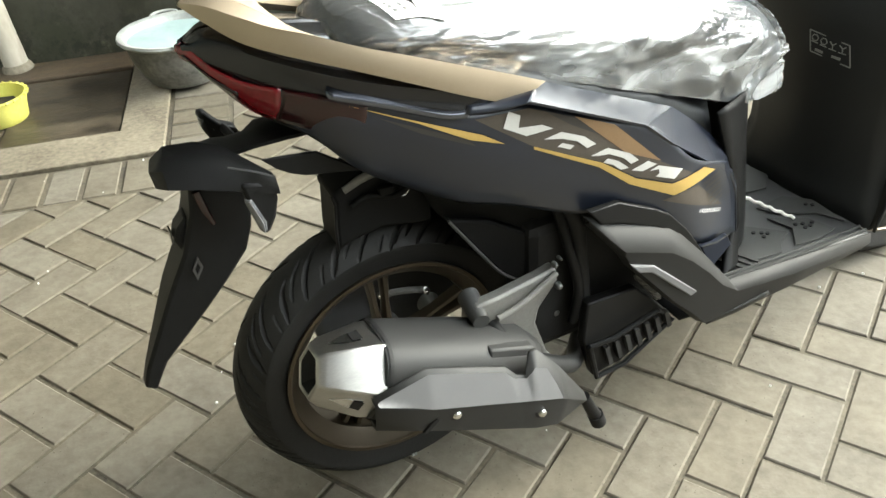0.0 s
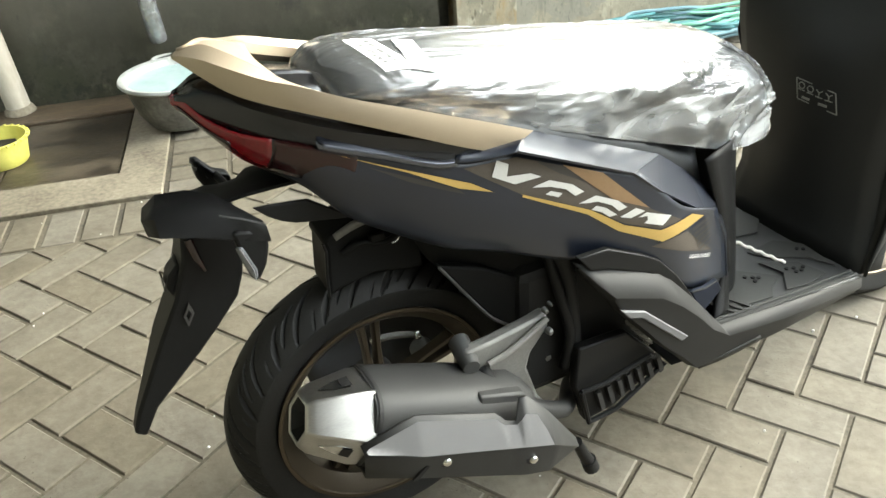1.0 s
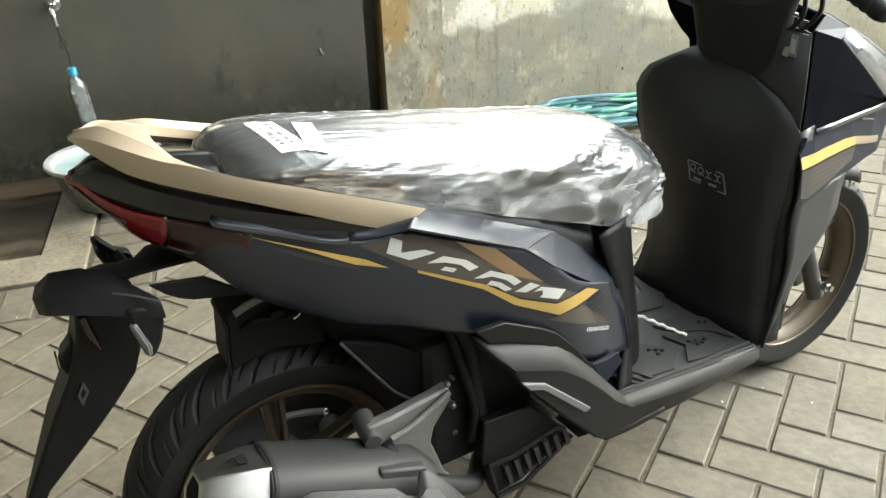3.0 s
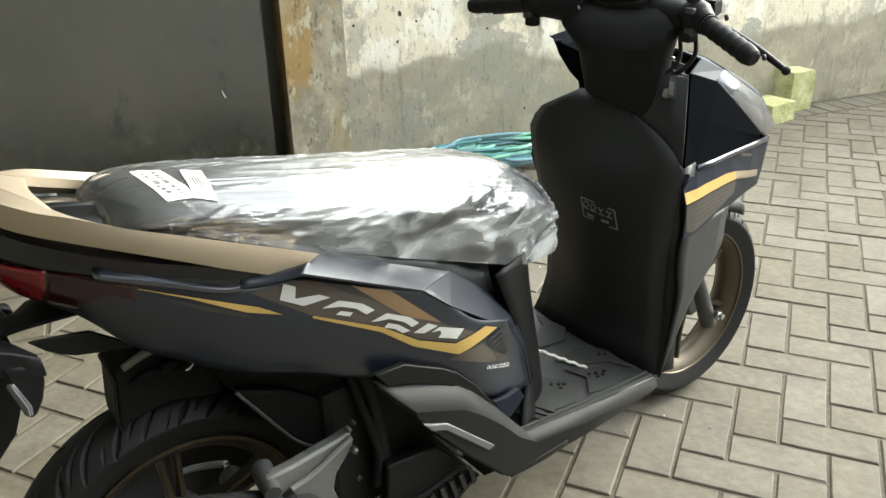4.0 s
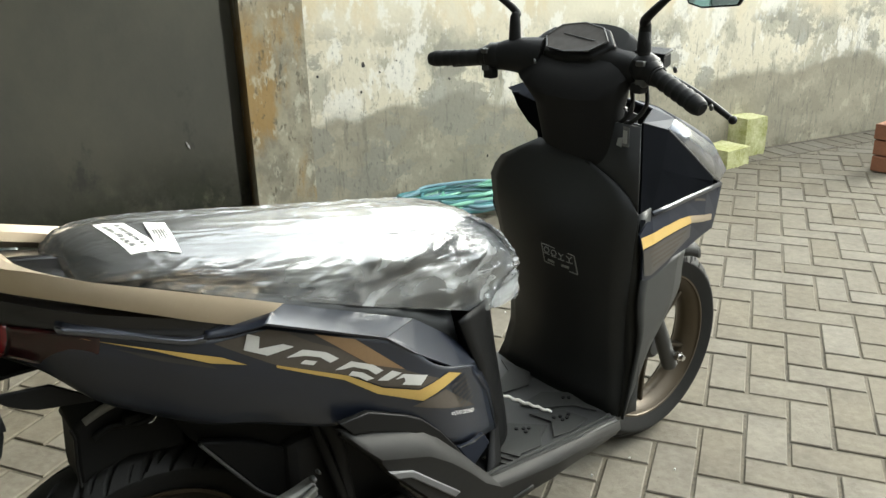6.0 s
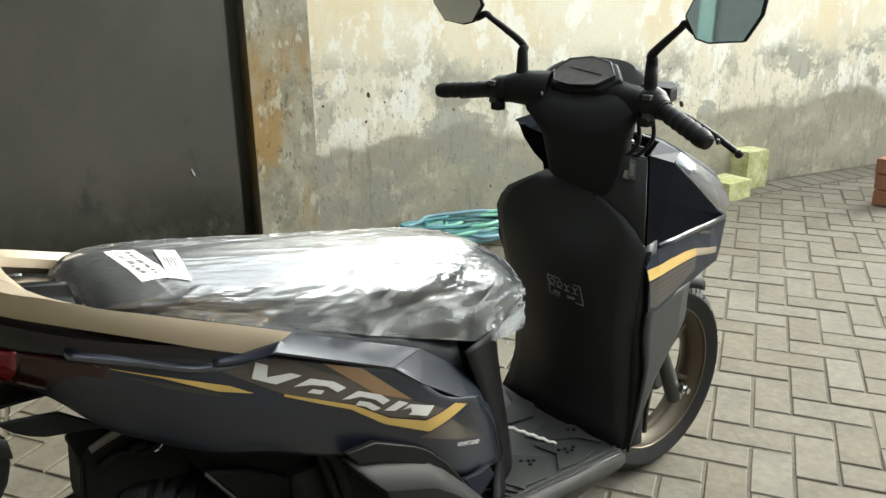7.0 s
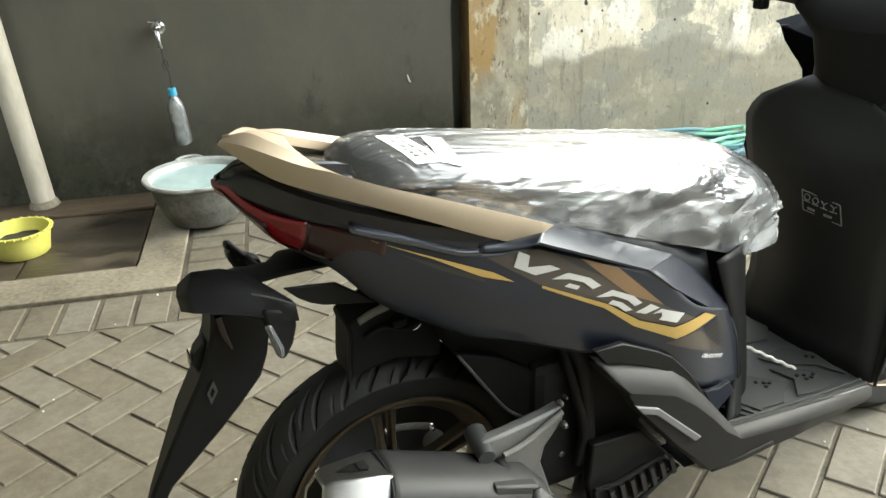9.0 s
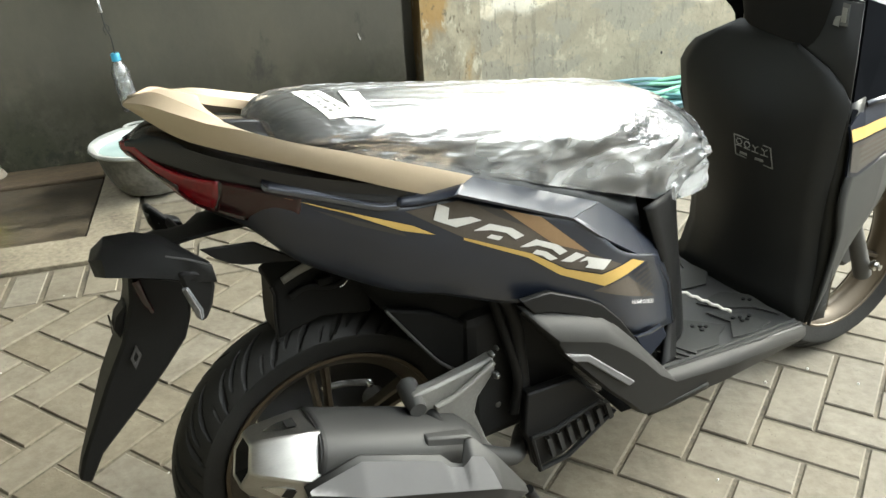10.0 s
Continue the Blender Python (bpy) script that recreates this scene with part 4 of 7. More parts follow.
part("front_return", loft(FRONT, crisp=True), M_NAVY, side_r, smooth=20, thick=0.003)
side_l = part("side_cover", loft(mirrored(SIDE), 60, 5), M_NAVY, scooter, "navy metallic side cover", smooth=30, thick=0.004)
for lines in (SHOULDER, SHOULDERF):
    part("shoulder", loft(mirrored(lines), crisp=True), M_NAVY, side_l, smooth=0, thick=0.004)


def decal(name, outline, material, parent, tree, lift=0.0035, cuts=2, far=-1.0):
    """A thin film cut to an outline (x, z) and laid on the panel."""
    bm = bmesh.new()
    vs = [bm.verts.new((x, 0, z)) for x, z in outline]
    bm.faces.new(vs)
    bmesh.ops.triangulate(bm, faces=bm.faces[:])
    for _ in range(cuts):
        bmesh.ops.subdivide_edges(bm, edges=[e for e in bm.edges if e.calc_length() > 0.008], cuts=1, use_grid_fill=True)
        bmesh.ops.triangulate(bm, faces=[f for f in bm.faces if len(f.verts) > 3])
    lost = []
    for v in bm.verts:
        hit, nrm, _, _ = tree.ray_cast(Vector((v.co.x, far, v.co.z)), Vector((0, 1 if far < 0 else -1, 0)))
        if hit is None:
            lost.append(v)
        else:
            v.co = hit + Vector((0, -lift if far < 0 else lift, 0))
    bmesh.ops.delete(bm, geom=lost, context="VERTS")
    return part(name, bm, material, parent, smooth=60)


decal("taupe_field", [(0.100, 0.727), (0.174, 0.728), (0.250, 0.696), (0.386, 0.595), (0.455, 0.554), (0.411, 0.552), (0.346, 0.580), (0.287, 0.620), (0.180, 0.671)], M_TAUPE, side_r, side_tree, 0.0030, 4)
decal("tan_field", [(0.240, 0.702), (0.303, 0.675), (0.387, 0.596), (0.324, 0.626)], M_TAN, side_r, side_tree, 0.0038, 4)
decal("taupe_field", [(0.419, 0.525), (0.469, 0.527), (0.532, 0.470), (0.556, 0.449), (0.400, 0.522)], M_TAUPE, side_r, side_tree, 0.0030, 4)
decal("dark_field", [(0.200, 0.716), (0.262, 0.692), (0.296, 0.656), (0.236, 0.690)], M_DECALDK, side_r, side_tree, 0.0034, 4)
# product mark on the side: plain slanted shapes
for o in (
    [(0.145, 0.730), (0.161, 0.721), (0.158, 0.704), (0.192, 0.701), (0.208, 0.692), (0.169, 0.690), (0.137, 0.708)],
    [(0.194, 0.679), (0.220, 0.684), (0.255, 0.669), (0.274, 0.653), (0.260, 0.650), (0.245, 0.664), (0.222, 0.6735), (0.206, 0.6765)],
    [(0.222, 0.667), (0.240, 0.659), (0.234, 0.6545), (0.214, 0.6635)],
    [(0.266, 0.636), (0.293, 0.642), (0.330, 0.624), (0.346, 0.609), (0.333, 0.606), (0.320, 0.619), (0.296, 0.6315), (0.279, 0.633)],
    [(0.294, 0.625), (0.311, 0.617), (0.330, 0.6005), (0.317, 0.6005), (0.304, 0.612), (0.287, 0.620)],
    [(0.335, 0.595), (0.362, 0.603), (0.379, 0.593), (0.354, 0.588)],
    [(0.367, 0.585), (0.382, 0.590), (0.429, 0.571), (0.414, 0.558), (0.379, 0.572), (0.385, 0.576), (0.409, 0.5655), (0.416, 0.5705), (0.387, 0.583)],
):
    decal("white_mark", o, M_WHITE, side_r, side_tree, 0.0046, 3)
for o in ([(0.180, 0.6715), (0.286, 0.620), (0.281, 0.614), (0.180, 0.6675)], [(0.286, 0.620), (0.345, 0.578), (0.336, 0.570), (0.281, 0.614)],
          [(0.345, 0.578), (0.411, 0.550), (0.418, 0.527), (0.336, 0.570)], [(0.411, 0.550), (0.478, 0.555), (0.510, 0.538), (0.418, 0.527)]):
    decal("gold_stripe", o, M_GOLD, side_r, side_tree, 0.0042, 3)
decal("gold_stripe", [(-0.054, 0.774), (0.063, 0.7245), (0.108, 0.705), (0.139, 0.685), (0.092, 0.701), (0.027, 0.737)], M_GOLD, side_r, side_tree, 0.0042, 4)
decal("taupe_field", [(-0.02, 0.752), (0.06, 0.716), (0.092, 0.699), (0.10, 0.690), (0.03, 0.722)], M_DECALDK, side_r, side_tree, 0.0032, 4)
for k in range(6):
    z0, x0 = 0.526 - 0.011 * k, 0.484 + 0.006 * k
    decal("hatch_line", [(x0, z0), (x0 + 0.04 - 0.001 * k, z0 + 0.004), (x0 + 0.041 - 0.001 * k, z0 - 0.002), (x0 + 0.001, z0 - 0.006)], M_DECALDK, side_r, side_tree, 0.0044, 2)


def lettering(text, size, material, parent, tree, at, along):
    """Small built-in lettering laid on a panel, from at (x, z) along a slope."""
    cu = bpy.data.curves.new("lettering", "FONT")
    cu.body, cu.size, cu.shear, cu.space_character = text, size, 0.35, 1.05
    tmp = bpy.data.objects.new("lettering", cu)
    me = bpy.data.meshes.new_from_object(tmp)
    bm = bmesh.new()
    bm.from_mesh(me)
    bpy.data.objects.remove(tmp)
    bpy.data.meshes.remove(me)
    for v in bm.verts:
        x, z = at[0] + v.co.x * along[0] - v.co.y * along[1] * 0.2, at[1] + v.co.x * along[1] + v.co.y
        hit, *_ = tree.ray_cast(Vector((x, -1, z)), Vector((0, 1, 0)))
        v.co = (hit or Vector((x, -0.19, z))) + Vector((0, -0.0048, 0))
    return part("lettering", bm, material, parent, "small white lettering", smooth=0)


lettering("LIQUID COOLED", 0.0098, M_PAPER, side_r, side_tree, (0.482, 0.471), (0.86, -0.40))

BAND = [(0.262, 0.549), (0.315, 0.548), (0.387, 0.512), (0.416, 0.493), (0.456, 0.451), (0.492, 0.402), (0.529, 0.344), (0.495, 0.376), (0.439, 0.440), (0.414, 0.462), (0.389, 0.480), (0.322, 0.510), (0.285, 0.520)]
part("dark_band", prism([(x, -0.2045 + max(0.0, x - 0.45) * 0.06, z) for x, z in BAND], (0, 0.012, 0)), M_BLACK, side_r, "black recessed band", bevel=0.002)
part("lower_tip", prism([(0.497, -0.199, 0.397), (0.531, -0.196, 0.392), (0.566, -0.188, 0.391), (0.585, -0.182, 0.361), (0.536, -0.192, 0.336)], (0, 0.010, 0)), M_NAVYD, side_r, "dark lower tip of the side cover", bevel=0.002)
part("seam_line", tube([(0.497, -0.201, 0.399), (0.531, -0.198, 0.394), (0.566, -0.190, 0.393)], 0.0013, 6), M_GREY, side_r)

# crease line above the rear stripe, paler with the sky's sheen painted in; black tail cowl
TRIM = [
    [(-0.074, -0.122, 0.800), (-0.005, -0.138, 0.776), (0.062, -0.153, 0.750), (0.100, -0.160, 0.744)],
    [(-0.078, -0.130, 0.794), (-0.005, -0.1475, 0.768), (0.060, -0.1625, 0.743), (0.094, -0.169, 0.738)],
    [(-0.076, -0.133, 0.788), (-0.005, -0.1490, 0.761), (0.058, -0.1635, 0.737), (0.090, -0.170, 0.733)],
]
part("crease_trim", loft(TRIM, 24), M_TRIM_SHEEN, scooter, "glossy blue crease", smooth=12, thick=0.002)
TAIL = [
    [(-0.206, 0.0, 0.848), (-0.176, 0.0, 0.858), (-0.10, 0.0, 0.846), (0.0, 0.0, 0.825), (0.1, 0.0, 0.78)],
    [(-0.204, -0.010, 0.847), (-0.175, -0.034, 0.856), (-0.122, -0.084, 0.840), (-0.031, -0.126, 0.810), (0.13, -0.152, 0.757)],
    [(-0.210, -0.010, 0.848), (-0.182, -0.039, 0.842), (-0.122, -0.094, 0.815), (-0.036, -0.133, 0.785), (0.11, -0.165, 0.742)],
    [(-0.212, -0.008, 0.843), (-0.185, -0.038, 0.823), (-0.122, -0.095, 0.800), (-0.040, -0.134, 0.778), (0.095, -0.166, 0.735)],
]
part("tail_cowl", loft(TAIL, 30, 3), M_GLOSS, scooter, "gloss black tail cowl", smooth=40, thick=0.003)
part("tail_cowl", loft(mirrored(TAIL), 30, 3), M_GLOSS, scooter, smooth=40, thick=0.003)

# tail lamp: bright red lens and its smoked outer end
LENS = [
    [(-0.2165, 0.0, 0.846), (-0.203, -0.0175, 0.843), (-0.185, -0.039, 0.823), (-0.159, -0.066, 0.808), (-0.122, -0.097, 0.800)],
    [(-0.2165, 0.0, 0.838), (-0.206, -0.014, 0.833), (-0.186, -0.036, 0.808), (-0.158, -0.063, 0.786), (-0.125, -0.092, 0.777)],
    [(-0.211, 0.0, 0.828), (-0.202, -0.006, 0.820), (-0.181, -0.027, 0.795), (-0.153, -0.054, 0.765), (-0.130, -0.076, 0.755)],
]
lamp = part("tail_lamp", loft(LENS, 24, 4), M_RED, scooter, "red tail lamp lens", smooth=40, thick=0.004)
part("tail_lamp_side", loft(mirrored(LENS), 24, 4), M_RED, lamp, smooth=40, thick=0.004)
SMOKE = [
    [(-0.122, -0.0975, 0.800), (-0.083, -0.120, 0.790), (-0.030, -0.1385, 0.772)],
    [(-0.125, -0.0925, 0.777), (-0.086, -0.116, 0.764), (-0.035, -0.136, 0.748)],
    [(-0.130, -0.0765, 0.755), (-0.092, -0.100, 0.740), (-0.045, -0.119, 0.726)],
]
part("lamp_end", loft(SMOKE, 16, 4), M_REDDK, lamp, "smoked dark red lens end", smooth=40, thick=0.004)
part("lamp_end", loft(mirrored(SMOKE), 16, 4), M_REDDK, lamp, smooth=40, thick=0.004)
part("lens_rib", loft([[(-0.212, -0.012, 0.836), (-0.190, -0.037, 0.812), (-0.166, -0.060, 0.793)], [(-0.208, -0.008, 0.830), (-0.187, -0.032, 0.803), (-0.164, -0.055, 0.782)]], 14), M_REDDK, lamp, smooth=60, thick=0.0035)
TAILB = [[(-0.205, 0.0, 0.822), (-0.155, 0.0, 0.775), (-0.09, 0.0, 0.725), (0.0, 0.0, 0.66)], [(-0.202, -0.006, 0.820), (-0.153, -0.052, 0.765), (-0.092, -0.095, 0.727), (-0.04, -0.108, 0.672)]]
part("tail_underside", loft(TAILB, 20, 3), M_BLACK, scooter, thick=0.003)
part("tail_underside", loft(mirrored(TAILB), 20, 3), M_BLACK, scooter, thick=0.003)

# champagne grab rail: two arms that meet behind the seat
RX = [-0.203, -0.180, -0.155, -0.125, -0.085, -0.030, 0.030, 0.090, 0.145, 0.168]
RY = [-0.003, -0.031, -0.067, -0.099, -0.1235, -0.1455, -0.1595, -0.1675, -0.1715, -0.173]
RZ = [0.892, 0.873, 0.857, 0.847, 0.834, 0.814, 0.789, 0.762, 0.740, 0.741]
UPPER = [(-0.202, -0.003, 0.896), (-0.178, -0.033, 0.8945), (-0.150, -0.069, 0.886), (-0.118, -0.100, 0.875), (-0.085, -0.1195, 0.866), (-0.030, -0.1415, 0.845), (0.030, -0.1555, 0.824), (0.090, -0.1635, 0.801), (0.148, -0.1675, 0.778), (0.206, -0.171, 0.754)]
INNER = [(-0.192, 0.0, 0.901), (-0.164, -0.016, 0.905), (-0.131, -0.049, 0.888), (-0.099, -0.079, 0.870), (-0.074, -0.098, 0.857), (-0.026, -0.120, 0.837), (0.034, -0.134, 0.814), (0.094, -0.143, 0.791), (0.150, -0.149, 0.769), (0.202, -0.157, 0.748)]
LOW = list(zip(RX, RY, RZ))
MID = [(l[0] * 0.5 + u[0] * 0.5, min(l[1], u[1]) - 0.0015, l[2] * 0.5 + u[2] * 0.5) for l, u in zip(LOW, UPPER)]
BACK = [(x, y + 0.001, z - 0.014) for x, y, z in INNER]
FOOT = [(x, min(y + 0.016, -0.001), z - 0.001) for x, y, z in LOW]
RAIL = [LOW, MID, UPPER, INNER, BACK, FOOT, LOW]
rail = part("grab_rail", loft(RAIL, 60, 1), M_CHAMP, scooter, "champagne-painted passenger grab rail", smooth=80)
arm = part("rail_arm", loft(mirrored(RAIL), 60, 1), M_CHAMP, rail, smooth=80)
for ob in (rail, arm):
    for e in ob.data.edges:
        a, b = (v // 60 for v in e.vertices)
        if a == b and a != 1:
            e.use_edge_sharp = True
for sgn in (1, -1):
    part("arm_end", prism([(p[0], sgn * p[1], p[2]) for p in (LOW[-1], MID[-1], UPPER[-1], INNER[-1])], (-0.002, 0, 0)), M_BLACK, rail, "black closing end of the arm", smooth=0)
BRIDGE = [[(-0.194, -0.003, 0.897), (-0.195, 0.0, 0.897), (-0.194, 0.003, 0.897)],
          [(-0.162, -0.016, 0.897), (-0.160, 0.0, 0.896), (-0.162, 0.016, 0.897)],
          [(-0.129, -0.048, 0.881), (-0.128, 0.0, 0.881), (-0.129, 0.048, 0.881)],
          [(-0.098, -0.077, 0.862), (-0.106, 0.0, 0.866), (-0.098, 0.077, 0.862)]]
part("rail_bridge", loft(BRIDGE, 20, 3), M_CHAMP, rail, smooth=40, thick=0.010)
part("slot_floor", loft([[(-0.115, -0.066, 0.838), (-0.06, -0.092, 0.822), (0.0, -0.105, 0.800)], [(-0.115, 0.066, 0.838), (-0.06, 0.092, 0.822), (0.0, 0.105, 0.800)]], 12), M_DGREY, scooter, "dark grey floor of the slot behind the seat", thick=0.004)

# seat and the film over it
SX = [-0.036, -0.026, 0.004, 0.070, 0.16, 0.28, 0.40, 0.52, 0.61, 0.68, 0.732, 0.757]
SW = [0.060, 0.098, 0.126, 0.142, 0.150, 0.152, 0.148, 0.139, 0.128, 0.114, 0.094, 0.062]
ST = [0.812, 0.830, 0.845, 0.845, 0.834, 0.816, 0.799, 0.783, 0.764, 0.734, 0.690, 0.640]
SB = [0.812, 0.815, 0.812, 0.800, 0.764, 0.720, 0.674, 0.630, 0.594, 0.578, 0.580, 0.592]


def seat_sheet(grow, nx, ny, wrinkle):
    bm = bmesh.new()
    rows = []
    for i in range(nx + 1):
        s = i / nx * (len(SX) - 1)
        k = min(int(s), len(SX) - 2)
        t = s - k
        cc = [spline([(a[j], 0, 0) for j in range(len(a))], (len(SX) - 1) * 8 + 1) for a in (SX, SW, ST, SB)] if i == 0 else cc
        q = s * 8
        kq = min(int(q), len(cc[0]) - 2)
        f = q - kq
        x, w, zt, zb = [c[kq].x * (1 - f) + c[kq + 1].x * f for c in cc]
        row = []
        for j in range(ny + 1):
            a = math.pi * j / ny
            cy, sz = math.cos(a), math.sin(a)
            y = -w * (0.87 + 0.13 * smoothstep(0.0, 0.55, sz)) * (abs(cy) ** 0.66) * (1 if cy > 0 else -1)
            z = zb + (zt - zb) * (sz ** 0.60)
            nrm = Vector((0.0, -cy * 0.8, sz * 0.6 + 0.15))
            if i < nx * 0.1:
                nrm.x = -0.6
            if i > nx * 0.85:
                nrm.x = 0.7
            nrm.normalize()
            p = Vector((x, y, z)) + nrm * grow
            if wrinkle:
                low = smoothstep(0.80, 0.48, sz) * (1.0 if a < math.pi / 2 else 0.35)
                front = smoothstep(0.48, 0.70, x)
                rear = smoothstep(0.10, -0.02, x)
                c = a * 0.21 if a < math.pi / 2 else 0.66 - a * 0.21

                def crease(u, v, w, k):
                    return max(0.0, 1 - abs(noise.noise(Vector((u, v, w)))) * k)
                top = 1 - low

                def facets(u, v, w):
                    d = noise.voronoi(Vector((u, v, w)))[0]
                    return d[0] - 0.35
                h = (0.0012 * top + 0.0004) * crease(x * 2.2 + c * 3, c * 46 + x * 3, 1.7, 8) + 0.0006 * crease(x * 4 - c * 6, c * 62 - x * 5, 4.2, 9)
                d1, d2 = x * 0.75 + c * 0.65, c * 0.75 - x * 0.65
                h += (0.0120 * low + 0.0022 * front + 0.0006) * facets(d1 * 9 + 0.6 * noise.noise(Vector((x * 9, c * 9, 2.0))), d2 * 19, 1.3)
                h += (0.0055 * low + 0.0020 * front + 0.0005) * facets(d1 * 22, (d2 + 0.2 * d1) * 44, 4.6)
                h += (0.0012 * low + 0.0007 * front) * facets(d1 * 44 + d2 * 8, d2 * 84, 8.2)
                h += (0.0050 * low) * crease((x * 0.6 + c * 0.8) * 3.4, (c * 0.6 - x * 0.8) * 12, 6.1, 6)
                h += (0.0012 * front + 0.0014 * rear) * crease(c * 4, x * 34 + c * 6, 3.3, 6)
                h += 0.0030 * low * noise.noise(Vector((x * 9 - c * 6, c * 12 + x * 4, 5.5)))
                p += nrm * h
            row.append(bm.verts.new(p))
        rows.append(row)
    for a, b in zip(rows, rows[1:]):
        for j in range(ny):
            bm.faces.new((a[j], a[j + 1], b[j + 1], b[j]))
    return bm


part("seat", seat_sheet(-0.004, 60, 24, False), M_VINYL, scooter, "long dark vinyl dual seat", smooth=60, thick=0.004)
SBASE = [[(0.110, -0.146, 0.770), (0.205, -0.148, 0.744), (0.320, -0.146, 0.694), (0.448, -0.142, 0.638), (0.560, -0.126, 0.550)], [(0.110, -0.110, 0.800), (0.205, -0.108, 0.765), (0.320, -0.106, 0.724), (0.448, -0.102, 0.676), (0.560, -0.100, 0.615)]]
part("seat_base", loft(SBASE, 20), M_VINYL, scooter, "black base under the seat edge", thick=0.004)
part("seat_base", loft(mirrored(SBASE), 20), M_VINYL, scooter, thick=0.004)
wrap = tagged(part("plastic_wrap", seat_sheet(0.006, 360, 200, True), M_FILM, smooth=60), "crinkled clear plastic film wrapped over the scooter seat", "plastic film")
wrap_tree = BVHTree.FromObject(wrap, bpy.context.evaluated_depsgraph_get())


def lay(name, quad, material, parent, lift=0.004, cuts=3):
    """A paper slip (x, y corners) that lies on the wrapped seat."""
    bm = bmesh.new()
    bm.faces.new([bm.verts.new((x, y, 0)) for x, y in quad])
    bmesh.ops.subdivide_edges(bm, edges=bm.edges[:], cuts=cuts, use_grid_fill=True)
    for v in bm.verts:
        hit, *_ = wrap_tree.ray_cast(Vector((v.co.x, v.co.y, 2)), Vector((0, 0, -1)))
        v.co.z = (hit.z if hit else 0.87) + lift
    return part(name, bm, material, parent, smooth=60)


SLIP_A = [(0.033, 0.049), (0.071, 0.035), (0.077, -0.096), (0.037, -0.092)]
SLIP_B = [(0.094, 0.019), (0.120, 0.006), (0.096, -0.112), (0.071, -0.099)]


def on_slip(q, a, b):
    """A place inside a slip's corners: a across it, b along it."""
    p = [Vector(v) for v in q]
    return tuple(p[0].lerp(p[1], a).lerp(p[3].lerp(p[2], a), b))


def bars(q, rows, slip, lift):
    for a, b0, b1, w in rows:
        lay("writing", [on_slip(q, a - w, b0), on_slip(q, a + w, b0), on_slip(q, a + w, b1), on_slip(q, a - w, b1)], M_INK, slip, lift, 2)


slip = lay("paper_slip", SLIP_A, M_PAPER, None, 0.0012, 8)
tagged(slip, "white paper slip with handwriting stuck on the seat film", "paper slip", "paper slips")
rg = random.Random(4)
rows = []
for a in (0.30, 0.66):
    b = 0.10
    while b < 0.84:
        ln = rg.uniform(0.03, 0.07)
        rows.append((a + rg.uniform(-0.05, 0.05), b, b + ln, rg.uniform(0.05, 0.11)))
        b += ln + rg.uniform(0.02, 0.05)
bars(SLIP_A, rows, slip, 0.0020)
slip = lay("paper_slip", SLIP_B, M_PAPER, None, 0.0022, 8)
tagged(slip, "white paper slip with small print stuck on the seat film", "paper slip", "paper slips")
bars(SLIP_B, [(0.2 + 0.13 * k, 0.30, 0.72 if k % 2 else 0.62, 0.03) for k in range(5)], slip, 0.0030)

# black cover between seat and footboard
POSTC = [
    [(0.540, -0.150, 0.610), (0.560, -0.150, 0.560), (0.610, -0.142, 0.450), (0.640, -0.136, 0.350), (0.650, -0.132, 0.285)],
    [(0.640, -0.110, 0.610), (0.650, -0.112, 0.540), (0.672, -0.108, 0.440), (0.690, -0.106, 0.350), (0.700, -0.104, 0.285)],
    [(0.690, -0.045, 0.610), (0.695, -0.045, 0.540), (0.715, -0.045, 0.440), (0.735, -0.045, 0.350), (0.745, -0.045, 0.285)],
    [(0.690, 0.045, 0.610), (0.695, 0.045, 0.540), (0.715, 0.045, 0.440), (0.735, 0.045, 0.350), (0.745, 0.045, 0.285)],
    [(0.640, 0.110, 0.610), (0.650, 0.112, 0.540), (0.672, 0.108, 0.440), (0.690, 0.106, 0.350), (0.700, 0.104, 0.285)],
    [(0.540, 0.150, 0.610), (0.560, 0.150, 0.560), (0.610, 0.142, 0.450), (0.640, 0.136, 0.350), (0.650, 0.132, 0.285)],
]
part("seat_post_cover", loft(POSTC, 16, 3), M_BLACK, scooter, "black cover under the seat nose", smooth=40, thick=0.004)

